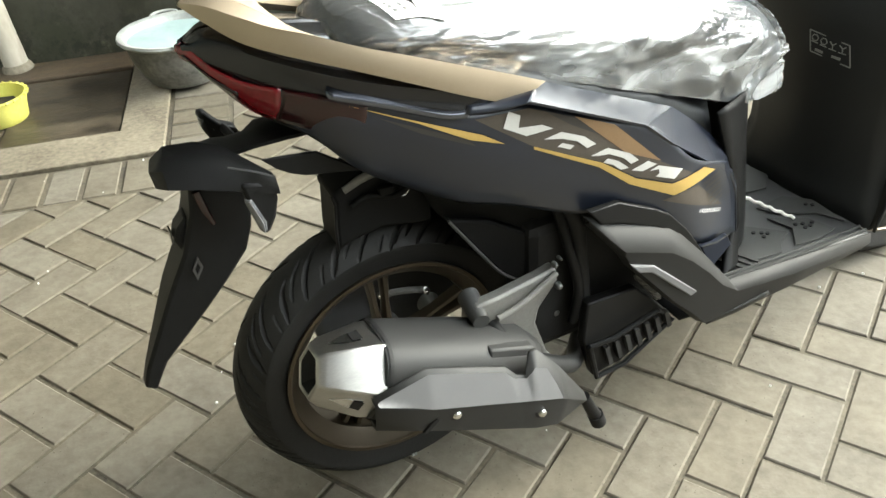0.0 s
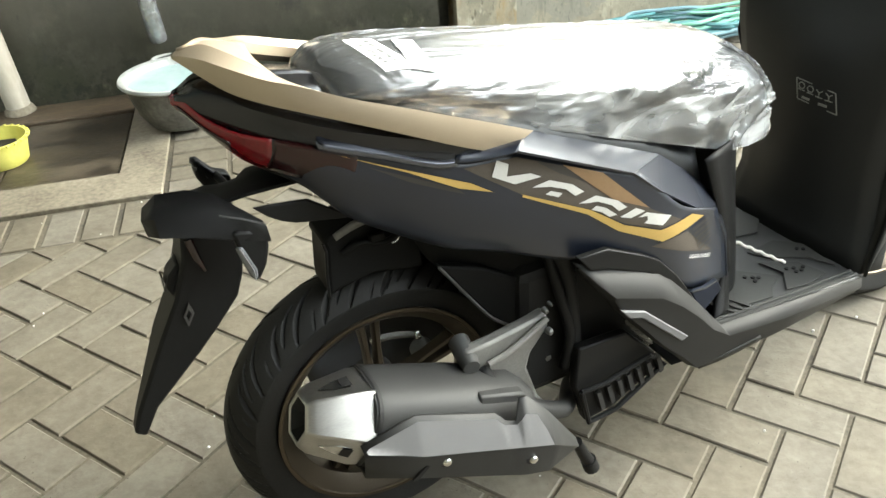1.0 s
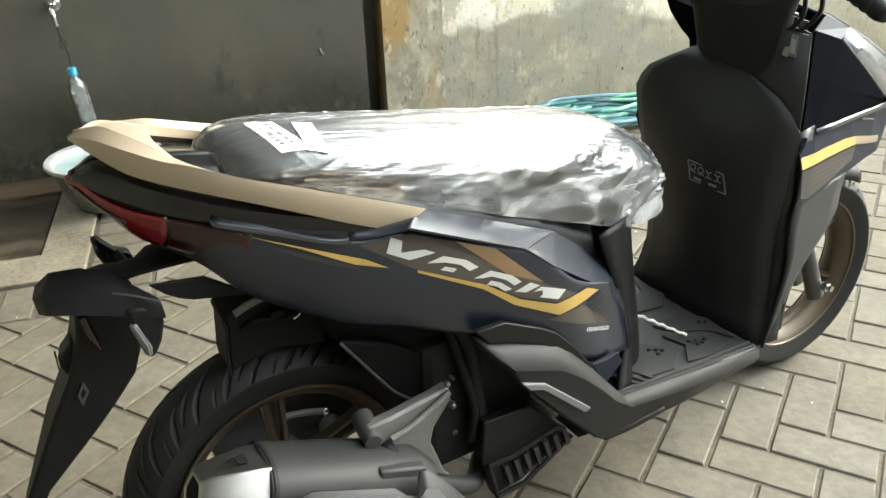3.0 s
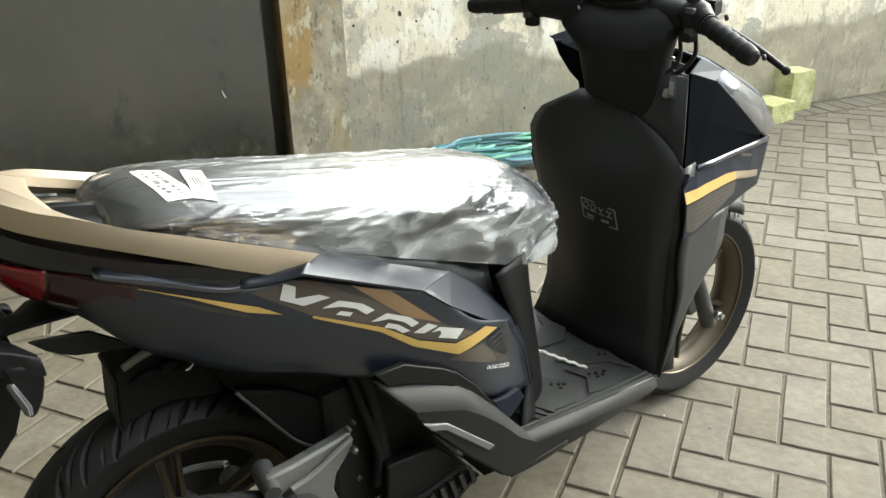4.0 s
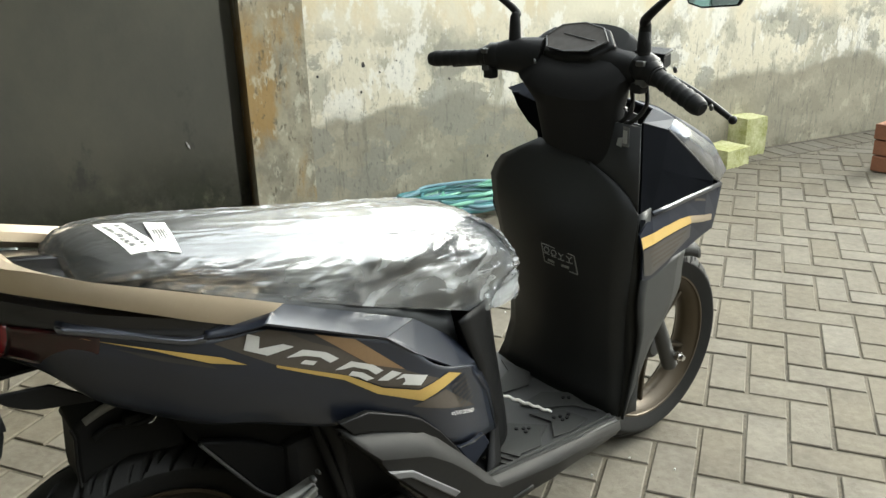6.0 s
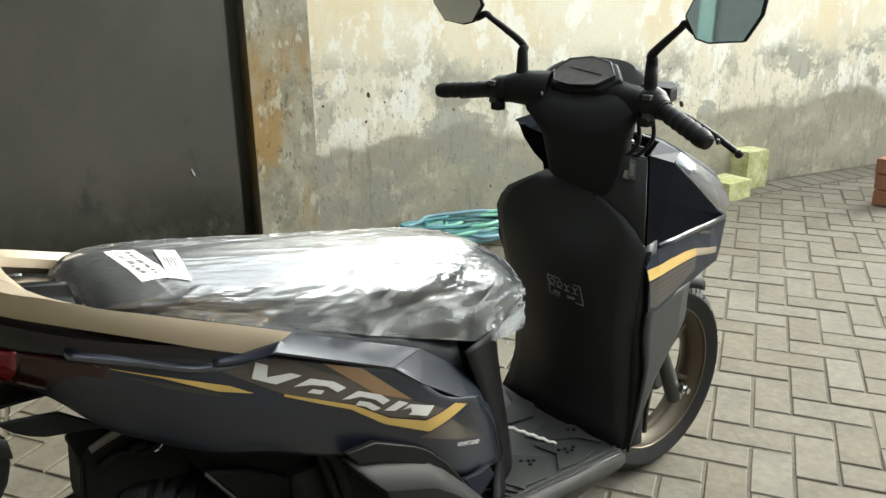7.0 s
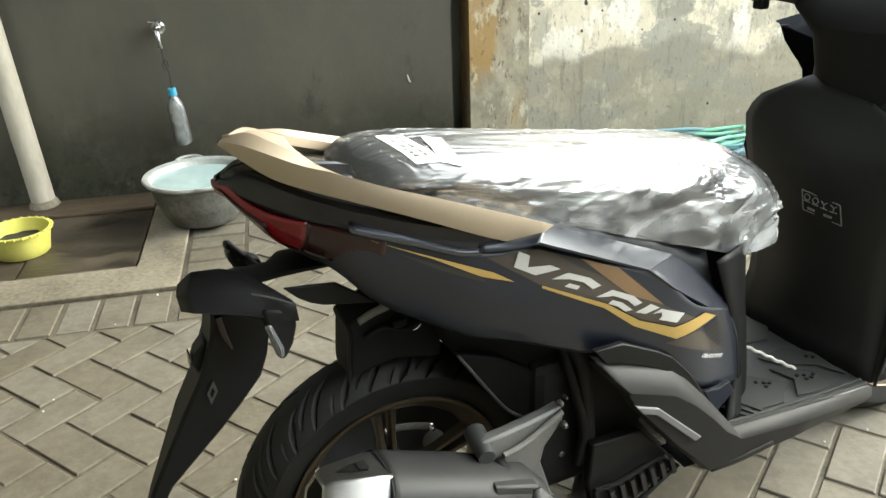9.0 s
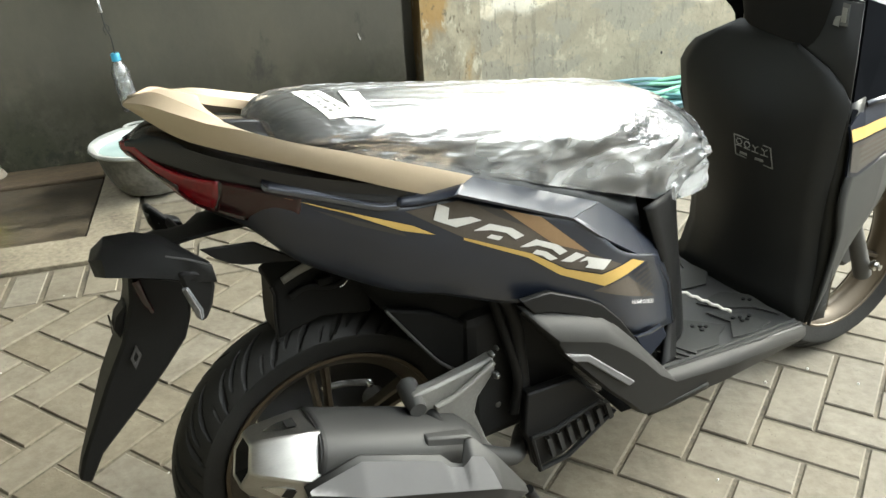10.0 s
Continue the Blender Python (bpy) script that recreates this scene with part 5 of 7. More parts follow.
# grey lower covers that run into the footboard edge
LOWER = [
    [(0.257, -0.196, 0.541), (0.290, -0.198, 0.524), (0.325, -0.200, 0.507), (0.370, -0.201, 0.489), (0.415, -0.202, 0.470), (0.441, -0.202, 0.448), (0.503, -0.201, 0.382), (0.540, -0.200, 0.338), (0.575, -0.198, 0.298), (0.730, -0.200, 0.286), (0.940, -0.198, 0.264)],
    [(0.266, -0.200, 0.530), (0.300, -0.207, 0.491), (0.329, -0.211, 0.459), (0.372, -0.213, 0.443), (0.421, -0.213, 0.424), (0.466, -0.213, 0.390), (0.510, -0.212, 0.348), (0.548, -0.210, 0.306), (0.592, -0.208, 0.274), (0.735, -0.207, 0.256), (0.940, -0.202, 0.246)],
    [(0.268, -0.198, 0.526), (0.303, -0.203, 0.484), (0.333, -0.206, 0.448), (0.346, -0.207, 0.426), (0.386, -0.207, 0.380), (0.447, -0.205, 0.310), (0.490, -0.204, 0.268), (0.530, -0.202, 0.224), (0.585, -0.198, 0.218), (0.735, -0.194, 0.214), (0.940, -0.190, 0.226)],
    [(0.268, -0.186, 0.520), (0.303, -0.188, 0.478), (0.333, -0.188, 0.440), (0.346, -0.188, 0.418), (0.386, -0.186, 0.372), (0.447, -0.184, 0.302), (0.490, -0.182, 0.258), (0.530, -0.178, 0.214), (0.585, -0.172, 0.206), (0.735, -0.165, 0.200), (0.940, -0.160, 0.212)],
]
part("lower_cover", loft(LOWER, crisp=True), M_GREY, scooter, "satin grey lower side cover", smooth=18, thick=0.004)
part("lower_cover", loft(mirrored(LOWER), crisp=True), M_GREY, scooter, "satin grey lower side cover", smooth=18, thick=0.004)
part("silver_insert", prism([(0.340, -0.2165, 0.430), (0.386, -0.2165, 0.413), (0.489, -0.2135, 0.318), (0.476, -0.2125, 0.312), (0.383, -0.2155, 0.400), (0.356, -0.2155, 0.410)], (0, 0.012, 0)), M_SHIELDSIL, scooter, "silver trim strip", bevel=0.002)
# black plate laid flat on the cover for the shade inside an opening
part("intake_mouth", prism([(0.535, -0.204, 0.262), (0.560, -0.204, 0.256), (0.556, -0.201, 0.222)], (0, 0.006, 0)), M_BLACK, scooter, "triangular opening, its shade drawn as a black plate")
part("lower_lip", loft([[(0.545, -0.196, 0.222), (0.600, -0.200, 0.226), (0.680, -0.203, 0.232)], [(0.545, -0.190, 0.206), (0.610, -0.192, 0.206), (0.690, -0.192, 0.212)]], 12), M_GREY, scooter, thick=0.006)

# footboard with its rubber fields
part("footboard", prism([(0.560, -0.196, 0.268), (0.940, -0.196, 0.250), (0.960, 0.196, 0.250), (0.560, 0.196, 0.268)], (0, 0, 0.016)), M_DGREY, scooter, "dark grey ribbed footboard", bevel=0.004)
for o in ([(0.62, -0.135), (0.665, -0.165), (0.735, -0.170), (0.760, -0.145), (0.800, -0.125), (0.740, -0.070), (0.690, -0.075)], [(0.775, -0.165), (0.830, -0.172), (0.885, -0.160), (0.870, -0.105), (0.800, -0.070), (0.815, -0.120)],
          [(0.835, -0.068), (0.900, -0.100), (0.925, -0.150), (0.935, -0.06), (0.890, -0.02), (0.81, -0.03)]):
    for s in (1, -1):
        part("rubber_field", prism([(x, y * s, 0.2855 - 0.045 * (x - 0.56)) for x, y in o], (0, 0, 0.0035)), M_MAT, scooter, "grey rubber foot pad", smooth=0, bevel=0.001)
bm = bmesh.new()
for x, y in ((0.735, -0.098), (0.748, -0.106), (0.742, -0.118), (0.757, -0.112), (0.828, -0.115), (0.842, -0.12), (0.836, -0.132), (0.85, -0.132), (0.862, -0.125), (0.905, -0.07), (0.915, -0.078)):
    bm = bmesh.new()
    bmesh.ops.create_cone(bm, cap_ends=True, segments=8, radius1=0.004, radius2=0.004, depth=0.003, matrix=pose(x, y, 0.2905 - 0.045 * (x - 0.56)))
    part("foot_pad_stud", bm, M_RUBBER, scooter)
for k in range(2):
    part("edge_rib", tube([(0.575, -0.186 + 0.014 * k, 0.286), (0.74, -0.190 + 0.014 * k, 0.278), (0.938, -0.188 + 0.014 * k, 0.268)], 0.0035, 6, n=12), M_MAT, scooter)
for k in range(3):
    part("rubber_rib", box((0.625 + 0.018 * k, -0.152, 0.286), (0.007, 0.05, 0.004), pose(0, 0, 0, 0, 0, 25)), M_MAT, scooter, smooth=0)
part("heel_guard", loft([[(0.586, -0.172, 0.282), (0.610, -0.150, 0.320), (0.640, -0.128, 0.372)], [(0.630, -0.162, 0.281), (0.645, -0.140, 0.318), (0.660, -0.118, 0.372)]], 12), M_BLACK, scooter, thick=0.008)
part("belly_pan", loft([[(0.50, -0.17, 0.22), (0.70, -0.165, 0.195), (0.94, -0.16, 0.21)], [(0.50, 0.17, 0.22), (0.70, 0.165, 0.195), (0.94, 0.16, 0.21)]], 12), M_BLACK, scooter, thick=0.004)
rope_pts = [(0.705 + 0.11 * t, -0.045 - 0.075 * t + 0.0016 * math.sin(40 * t), 0.362 - 0.062 * t + 0.0016 * math.cos(40 * t)) for t in [k / 40 for k in range(41)]]
tagged(part("twisted_tie", tube(rope_pts, 0.0032, 7), M_CABLE), "pale twisted packing tie on the scooter's footboard", "tie")

# leg shield, seen from the rider's side
LEG = []
for z, hw, xc, xe in ((0.262, 0.186, 0.930, 0.950), (0.300, 0.180, 0.940, 0.968), (0.360, 0.172, 0.942, 0.980), (0.440, 0.168, 0.925, 0.978), (0.520, 0.176, 0.908, 0.968), (0.600, 0.190, 0.896, 0.958), (0.680, 0.202, 0.888, 0.948),
                      (0.722, 0.206, 0.890, 0.946), (0.750, 0.188, 0.898, 0.942), (0.776, 0.160, 0.908, 0.936), (0.802, 0.108, 0.920, 0.932), (0.832, 0.048, 0.934, 0.938)):
    LEG.append([(xc + (xe - xc) * abs(f) ** 1.8, f * hw, z) for f in (-1.0, -0.8, -0.55, -0.3, 0.0, 0.3, 0.55, 0.8, 1.0)])
leg_bm = loft(LEG, crisp=True)
leg_tree = BVHTree.FromBMesh(leg_bm)
leg = part("leg_shield", leg_bm, M_SHIELD, scooter, "satin black leg shield", smooth=22, thick=0.006)


def on_shield(name, outline, material, lift=0.0045):
    """A print on the leg shield from (y, z) corners."""
    bm = bmesh.new()
    bm.faces.new([bm.verts.new((0, y, z)) for y, z in outline])
    for v in bm.verts:
        hit, *_ = leg_tree.ray_cast(Vector((0.2, v.co.y, v.co.z)), Vector((1, 0, 0)))
        v.co.x = (hit.x if hit else 0.9) - lift
    return part(name, bm, material, leg, smooth=0, thick=0.0008)


def shield_bar(a, b, w, **k):
    d = Vector((b[0] - a[0], b[1] - a[1]))
    p = Vector((-d.y, d.x)).normalized() * w / 2
    on_shield("print_bar", [(a[0] + p.x, a[1] + p.y), (b[0] + p.x, b[1] + p.y), (b[0] - p.x, b[1] - p.y), (a[0] - p.x, a[1] - p.y)], M_STICK, **k)


# warning sticker: thin frame with small pictograms
SK = [(-0.008, 0.625), (-0.085, 0.614), (-0.090, 0.572), (-0.013, 0.584)]
for i in range(4):
    shield_bar(SK[i], SK[(i + 1) % 4], 0.0022)
for k in range(4):
    cy, cz = -0.020 - 0.018 * k, 0.6125 - 0.0026 * k
    if k < 2:
        for i in range(6):
            a0, a1 = i * math.pi / 3, (i + 1) * math.pi / 3
            shield_bar((cy + 0.0066 * math.cos(a0), cz + 0.0066 * math.sin(a0)), (cy + 0.0066 * math.cos(a1), cz + 0.0066 * math.sin(a1)), 0.0018)
    else:
        shield_bar((cy + 0.006, cz + 0.006), (cy, cz), 0.0020)
        shield_bar((cy - 0.006, cz + 0.005), (cy, cz), 0.0020)
        shield_bar((cy, cz), (cy, cz - 0.007), 0.0020)
    shield_bar((cy + 0.007, cz - 0.008), (cy - 0.007, cz - 0.0095), 0.0018)
for k in range(2):
    shield_bar((-0.022 - 0.034 * k, 0.590 - 0.004 * k), (-0.038 - 0.034 * k, 0.588 - 0.004 * k), 0.005)

# front: side panels, cowl, headlamp
FPAN = [
    [(0.953, -0.206, 0.679), (1.008, -0.190, 0.708), (1.100, -0.163, 0.696), (1.200, -0.133, 0.684), (1.360, -0.085, 0.663), (1.487, -0.045, 0.646)],
    [(0.956, -0.213, 0.648), (1.010, -0.199, 0.646), (1.110, -0.168, 0.638), (1.230, -0.130, 0.622), (1.350, -0.092, 0.596), (1.455, -0.055, 0.570)],
    [(0.975, -0.202, 0.578), (1.020, -0.188, 0.562), (1.120, -0.158, 0.556), (1.267, -0.113, 0.552), (1.360, -0.082, 0.546), (1.440, -0.058, 0.540)],
]
fp_bm = loft(FPAN, crisp=True)
fp_tree = BVHTree.FromBMesh(fp_bm)
fp = part("front_panel", fp_bm, M_NAVYD, scooter, "navy front side panel with gold stripe", smooth=0, thick=0.004)
part("front_panel", loft(mirrored(FPAN), crisp=True), M_NAVYD, scooter, "navy front side panel", smooth=0, thick=0.004)
decal("gold_stripe", [(0.954, 0.674), (1.06, 0.664), (1.165, 0.650), (1.232, 0.637), (1.245, 0.616), (1.17, 0.628), (1.06, 0.642), (0.957, 0.652)], M_GOLD, fp, fp_tree, 0.0042, 4)
decal("gold_stripe", [(1.232, 0.637), (1.32, 0.612), (1.410, 0.588), (1.412, 0.572), (1.33, 0.592), (1.245, 0.616)], M_CHAMP, fp, fp_tree, 0.0042, 3)
decal("taupe_field", [(0.958, 0.648), (1.06, 0.638), (1.17, 0.624), (1.245, 0.612), (1.25, 0.580), (1.10, 0.572), (1.02, 0.572), (0.982, 0.585)], M_DECALDK, fp, fp_tree, 0.0036, 4)
for k in range(4):
    decal("dark_field", [(0.99 + 0.01 * k, 0.636 - 0.013 * k), (1.22 - 0.02 * k, 0.609 - 0.008 * k), (1.21 - 0.02 * k, 0.604 - 0.008 * k), (0.99 + 0.01 * k, 0.630 - 0.013 * k)], M_TAUPE, fp, fp_tree, 0.0042, 3)
decal("badge_bar", [(1.268, 0.667), (1.345, 0.644), (1.345, 0.639), (1.268, 0.661)], M_TAUPE, fp, fp_tree, 0.0042, 2)
COWL = [
    [(0.962, -0.190, 0.895), (1.070, -0.171, 0.861), (1.235, -0.122, 0.772), (1.399, -0.072, 0.681)],
    [(0.958, -0.198, 0.790), (1.040, -0.182, 0.790), (1.220, -0.130, 0.728), (1.400, -0.074, 0.672)],
    [(0.953, -0.205, 0.684), (1.008, -0.189, 0.712), (1.200, -0.132, 0.688), (1.402, -0.070, 0.662)],
]
COWL_L = [
    [(0.985, 0.184, 0.905), (1.070, 0.171, 0.861), (1.235, 0.122, 0.772), (1.399, 0.072, 0.681)],
    [(1.060, 0.176, 0.805), (1.085, 0.170, 0.790), (1.220, 0.130, 0.728), (1.400, 0.074, 0.672)],
    [(1.070, 0.172, 0.735), (1.090, 0.166, 0.722), (1.200, 0.132, 0.688), (1.402, 0.070, 0.662)],
]
part("front_cowl", loft(COWL, crisp=True), M_COWL, scooter, "satin black front cowl side", smooth=0, thick=0.004)
part("front_cowl", loft(COWL_L, crisp=True), M_COWL, scooter, "satin black front cowl side", smooth=0, thick=0.004)
TOP = [
    [(0.962, -0.190, 0.895), (1.070, -0.171, 0.861)],
    [(1.040, -0.152, 0.905), (1.160, -0.122, 0.862)],
    [(1.050, -0.060, 0.918), (1.190, -0.055, 0.872)],
    [(1.050, 0.0, 0.920), (1.200, 0.0, 0.876)],
]
TOP_L = mirrored(TOP)
TOP_L[0][0] = (0.985, 0.184, 0.905)
for lines in (TOP, TOP_L):
    part("front_top", loft(lines, crisp=True), M_NOSE, scooter, "navy nose top behind the headlamp", smooth=0, thick=0.004)
HL = [
    [(1.070, -0.171, 0.863), (1.180, -0.138, 0.804), (1.290, -0.105, 0.743), (1.399, -0.072, 0.683), (1.470, -0.050, 0.652)],
    [(1.160, -0.122, 0.864), (1.278, -0.092, 0.812), (1.340, -0.078, 0.784), (1.410, -0.062, 0.752), (1.500, -0.045, 0.676)],
]
HLC = [HL[1], [(1.190, -0.055, 0.874), (1.300, -0.040, 0.828), (1.365, -0.034, 0.798), (1.440, -0.026, 0.760), (1.520, -0.018, 0.680)],
       [(1.200, 0.0, 0.878), (1.310, 0.0, 0.834), (1.375, 0.0, 0.802), (1.450, 0.0, 0.764), (1.526, 0.0, 0.682)]]
for lines in (HL, mirrored(HL)):
    hl = part("headlamp", loft(lines, crisp=True), M_HEAD, scooter, "clear silvery headlamp cover", smooth=60, thick=0.004)
    part("lamp_edge", tube(lines[0], 0.003, 6), M_NAVY, hl)
for lines in (HLC, mirrored(HLC)):
    part("nose_top", loft(lines, crisp=True), M_NOSE, scooter, smooth=60, thick=0.004)
part("inner_front", loft([[(0.952, -0.200, 0.690), (0.957, -0.195, 0.790), (0.964, -0.187, 0.890)], [(0.958, -0.10, 0.740), (0.960, -0.10, 0.800), (0.972, -0.09, 0.900)]], 12), M_SHIELD, scooter, "black inner cowl under the handlebar", thick=0.004)
part("inner_panel", loft([
    [(0.948, -0.204, 0.690), (0.938, -0.130, 0.700), (0.930, -0.050, 0.720), (0.935, 0.030, 0.740)],
    [(0.950, -0.200, 0.790), (0.938, -0.130, 0.800), (0.932, -0.050, 0.810), (0.940, 0.040, 0.815)],
    [(0.958, -0.190, 0.888), (0.946, -0.140, 0.892), (0.940, -0.050, 0.900), (0.950, 0.030, 0.880)],
], crisp=True), M_SHIELD, scooter, "black inner panel round the steering column", smooth=50, thick=0.004)
part("key_slot", lathe([(0.0, -0.004), (0.010, -0.004), (0.012, 0.0), (0.012, 0.006)], 20, "x", (0.931, -0.088, 0.800)), M_BLACK, scooter, "black ignition lock")
part("nose", loft([[(1.440, -0.058, 0.664), (1.482, -0.034, 0.664), (1.508, 0.0, 0.666), (1.482, 0.034, 0.664), (1.440, 0.058, 0.664)], [(1.450, -0.058, 0.640), (1.488, -0.034, 0.640), (1.510, 0.0, 0.642), (1.488, 0.034, 0.640), (1.450, 0.058, 0.640)],
                   [(1.430, -0.058, 0.606), (1.465, -0.034, 0.604), (1.482, 0.0, 0.604), (1.465, 0.034, 0.604), (1.430, 0.058, 0.606)]], 16, 2), M_NAVY, scooter, thick=0.004)
part("inner_front", loft([[(0.985, -0.14, 0.70), (0.955, -0.06, 0.80), (0.955, 0.0, 0.80), (0.955, 0.05, 0.80), (0.985, 0.09, 0.70)], [(1.000, -0.15, 0.90), (0.980, -0.08, 0.915), (0.985, 0.0, 0.915), (0.980, 0.05, 0.915), (0.995, 0.09, 0.91)]], 20, 2), M_SHIELD, scooter, "black inner cowl under the handlebar", thick=0.004)

WING = [(0.204, 0.908), (0.120, 0.892), (0.095, 0.868), (0.050, 0.820), (0.095, 0.808), (0.148, 0.840), (0.183, 0.872)]
part("cowl_wing", prism([(1.000, y, z) for y, z in WING], (0.05, 0, 0)), M_COWL, scooter, "dark navy inner cowl", bevel=0.003)
part("wing_top", loft([[(0.998, 0.208, 0.908), (0.998, 0.160, 0.896), (0.998, 0.100, 0.886)], [(1.035, 0.196, 0.915), (1.035, 0.160, 0.930), (1.035, 0.100, 0.930)]], crisp=True), M_NOSE, scooter, "navy nose top at the far side", smooth=0, thick=0.004)


# dark lower fairing down to the footboard
FAIR = [
    [(0.980, -0.198, 0.580), (0.966, -0.204, 0.520), (0.984, -0.199, 0.440), (0.970, -0.197, 0.340), (0.950, -0.198, 0.262)],
    [(1.100, -0.163, 0.570), (1.080, -0.170, 0.510), (1.060, -0.176, 0.440), (1.000, -0.190, 0.340), (0.970, -0.192, 0.290)],
    [(1.230, -0.126, 0.556), (1.222, -0.127, 0.520), (1.205, -0.132, 0.460), (1.060, -0.172, 0.390), (0.985, -0.188, 0.320)],
]
part("lower_fairing", loft(FAIR, 18, 3), M_SHIELD, scooter, "dark grey lower fairing", smooth=40, thick=0.006)
part("lower_fairing", loft([[(p[0] + 0.025, -p[1] * 0.86, p[2]) for p in l] for l in FAIR], 18, 3), M_BLACK, scooter, smooth=40, thick=0.006)

# returns that close the leg shield against the fairings
EDGE = [(l[0], l[-1]) for l in LEG[:8]]
part("shield_return", loft([[a for a, b in EDGE], [(1.000, -0.194, a[2]) for a, b in EDGE]], crisp=True), M_SHIELD, scooter, smooth=40, thick=0.004)
part("shield_return", loft([[b for a, b in EDGE], [(1.025, b[1] * 0.95, b[2]) for a, b in EDGE]], crisp=True), M_SHIELD, scooter, smooth=40, thick=0.004)
CREASE = [(1.008, -0.193, 0.713), (1.100, -0.167, 0.701), (1.200, -0.137, 0.689), (1.360, -0.089, 0.668), (1.470, -0.052, 0.652)]
part("panel_crease", loft([CREASE, [(x, y - 0.004, z - 0.010) for x, y, z in CREASE]], crisp=True), M_NAVY, scooter, "glossy blue crease over the gold stripe", smooth=20, thick=0.003)

# fork, fender, axle
for s in (-1, 1):
    part("fork_leg", tube([(1.085, 0.078 * s, 0.640), (1.190, 0.078 * s, 0.420), (1.248, 0.078 * s, 0.300), (1.284, 0.078 * s, 0.222)], [0.015, 0.017, 0.024, 0.020], 16, n=14), M_DGREY, scooter, "dark fork leg", smooth=50)
bm = tube([(1.277, -0.10, 0.258), (1.277, -0.112, 0.258)], 0.012, 6)
tube([(1.277, -0.112, 0.258), (1.277, -0.122, 0.258)], 0.007, 12, bm)
part("axle_nut", bm, M_STEEL, scooter, "bright axle nut")
FEN = []
for y, k in ((-0.066, -0.028), (-0.058, -0.006), (-0.03, 0.008), (0, 0.012), (0.03, 0.008), (0.058, -0.006), (0.066, -0.028)):
    FEN.append([(1.277 + (0.272 + k) * math.cos(a), y, 0.258 + (0.272 + k) * math.sin(a)) for a in [radians(62 + 95 * i / 12) for i in range(13)]])
part("front_fender", loft(FEN, 30, 2), M_BLACK, scooter, "black front mudguard", smooth=50, thick=0.003)

# handlebar, turned a little to the left
def shell(secs, n=36, sq=0.75, cap=True):
    """A rounded hull through flat sections (z at x 0.98, x0, x1, y0, y1, slope)."""
    bm = bmesh.new()
    loops = []
    for z, x0, x1, y0, y1, slope in secs:
        loop = []
        for k in range(n):
            a = 2 * math.pi * k / n
            c_, s_ = math.cos(a), math.sin(a)
            x = (x0 + x1) / 2 + (x1 - x0) / 2 * abs(c_) ** sq * (1 if c_ > 0 else -1)
            y = (y0 + y1) / 2 + (y1 - y0) / 2 * abs(s_) ** sq * (1 if s_ > 0 else -1)
            loop.append(bm.verts.new((x, y, z + (x - 0.98) * slope)))
        loops.append(loop)
    for a, b in zip(loops, loops[1:]):
        for k in range(n):
            bm.faces.new((a[k], a[(k + 1) % n], b[(k + 1) % n], b[k]))
    if cap:
        bm.faces.new(loops[-1])
    return bm


part("handlebar_cover", shell([(0.780, 0.935, 0.995, -0.135, 0.046, 0), (0.850, 0.918, 0.995, -0.138, 0.052, 0), (0.915, 0.908, 1.000, -0.142, 0.064, 0.1), (0.955, 0.900, 1.012, -0.148, 0.090, 0.3),
                                      (0.985, 0.905, 1.030, -0.150, 0.122, 0.55), (1.008, 0.918, 1.040, -0.138, 0.118, 0.72), (1.016, 0.930, 1.036, -0.118, 0.104, 0.75)]), M_COLUMN, scooter, "black handlebar cover", smooth=32)
part("bar_shroud", tube([(0.975, 0.080, 0.988), (0.950, 0.130, 0.992), (0.935, 0.160, 0.990), (0.928, 0.176, 0.988)], [0.042, 0.038, 0.030, 0.024], 18, n=10), M_COLUMN, scooter, "black cover over the bar end", smooth=50)
part("bar_shroud", tube([(0.995, -0.090, 0.985), (0.985, -0.140, 0.985), (0.980, -0.165, 0.986)], [0.040, 0.036, 0.024], 18, n=10), M_COLUMN, scooter, "black cover over the bar end", smooth=50)
MET = [(0.978, 0.084, 1.028), (1.010, 0.062, 1.052), (1.020, 0.0, 1.060), (1.010, -0.062, 1.052), (0.980, -0.100, 1.028), (0.950, -0.070, 1.008), (0.944, 0.0, 1.003), (0.950, 0.056, 1.008)]
bm = bmesh.new()
mid = [bm.verts.new(p) for p in MET]
low = [bm.verts.new((p[0] + 0.02, p[1] * 1.28, p[2] - 0.05)) for p in MET]
for i in range(8):
    j = (i + 1) % 8
    bm.faces.new((mid[i], mid[j], low[j], low[i]))
bm.faces.new(mid)
part("meter_housing", bm, M_BLACK, scooter, "black instrument housing", smooth=0, bevel=0.004)
SCR = [Vector(((p[0] - 0.982) * 0.86 + 0.979, p[1] * 0.86, (p[2] - 1.03) * 0.86 + 1.0335)) for p in MET]
part("meter_screen", prism(SCR, (-0.0012, 0, 0.0016)), M_SCREEN, scooter, "dark instrument screen", smooth=0)
part("screen_rim", tube([p + Vector((-0.001, 0, 0.002)) for p in SCR + SCR[:1]], 0.0016, 6), M_DGREY, scooter, "thin grey screen rim")
part("screen_line", tube([SCR[1] + Vector((-0.020, -0.020, -0.012)), SCR[4] + Vector((-0.004, 0.030, 0.002))], 0.0010, 6), M_DGREY, scooter)
part("meter_trim", tube([(1.005, 0.074, 1.047), (0.976, 0.092, 1.029), (0.951, 0.084, 1.005), (0.932, 0.062, 0.985)], 0.0028, 8, n=14), M_SHIELDSIL, scooter, "silver trim line", smooth=60)


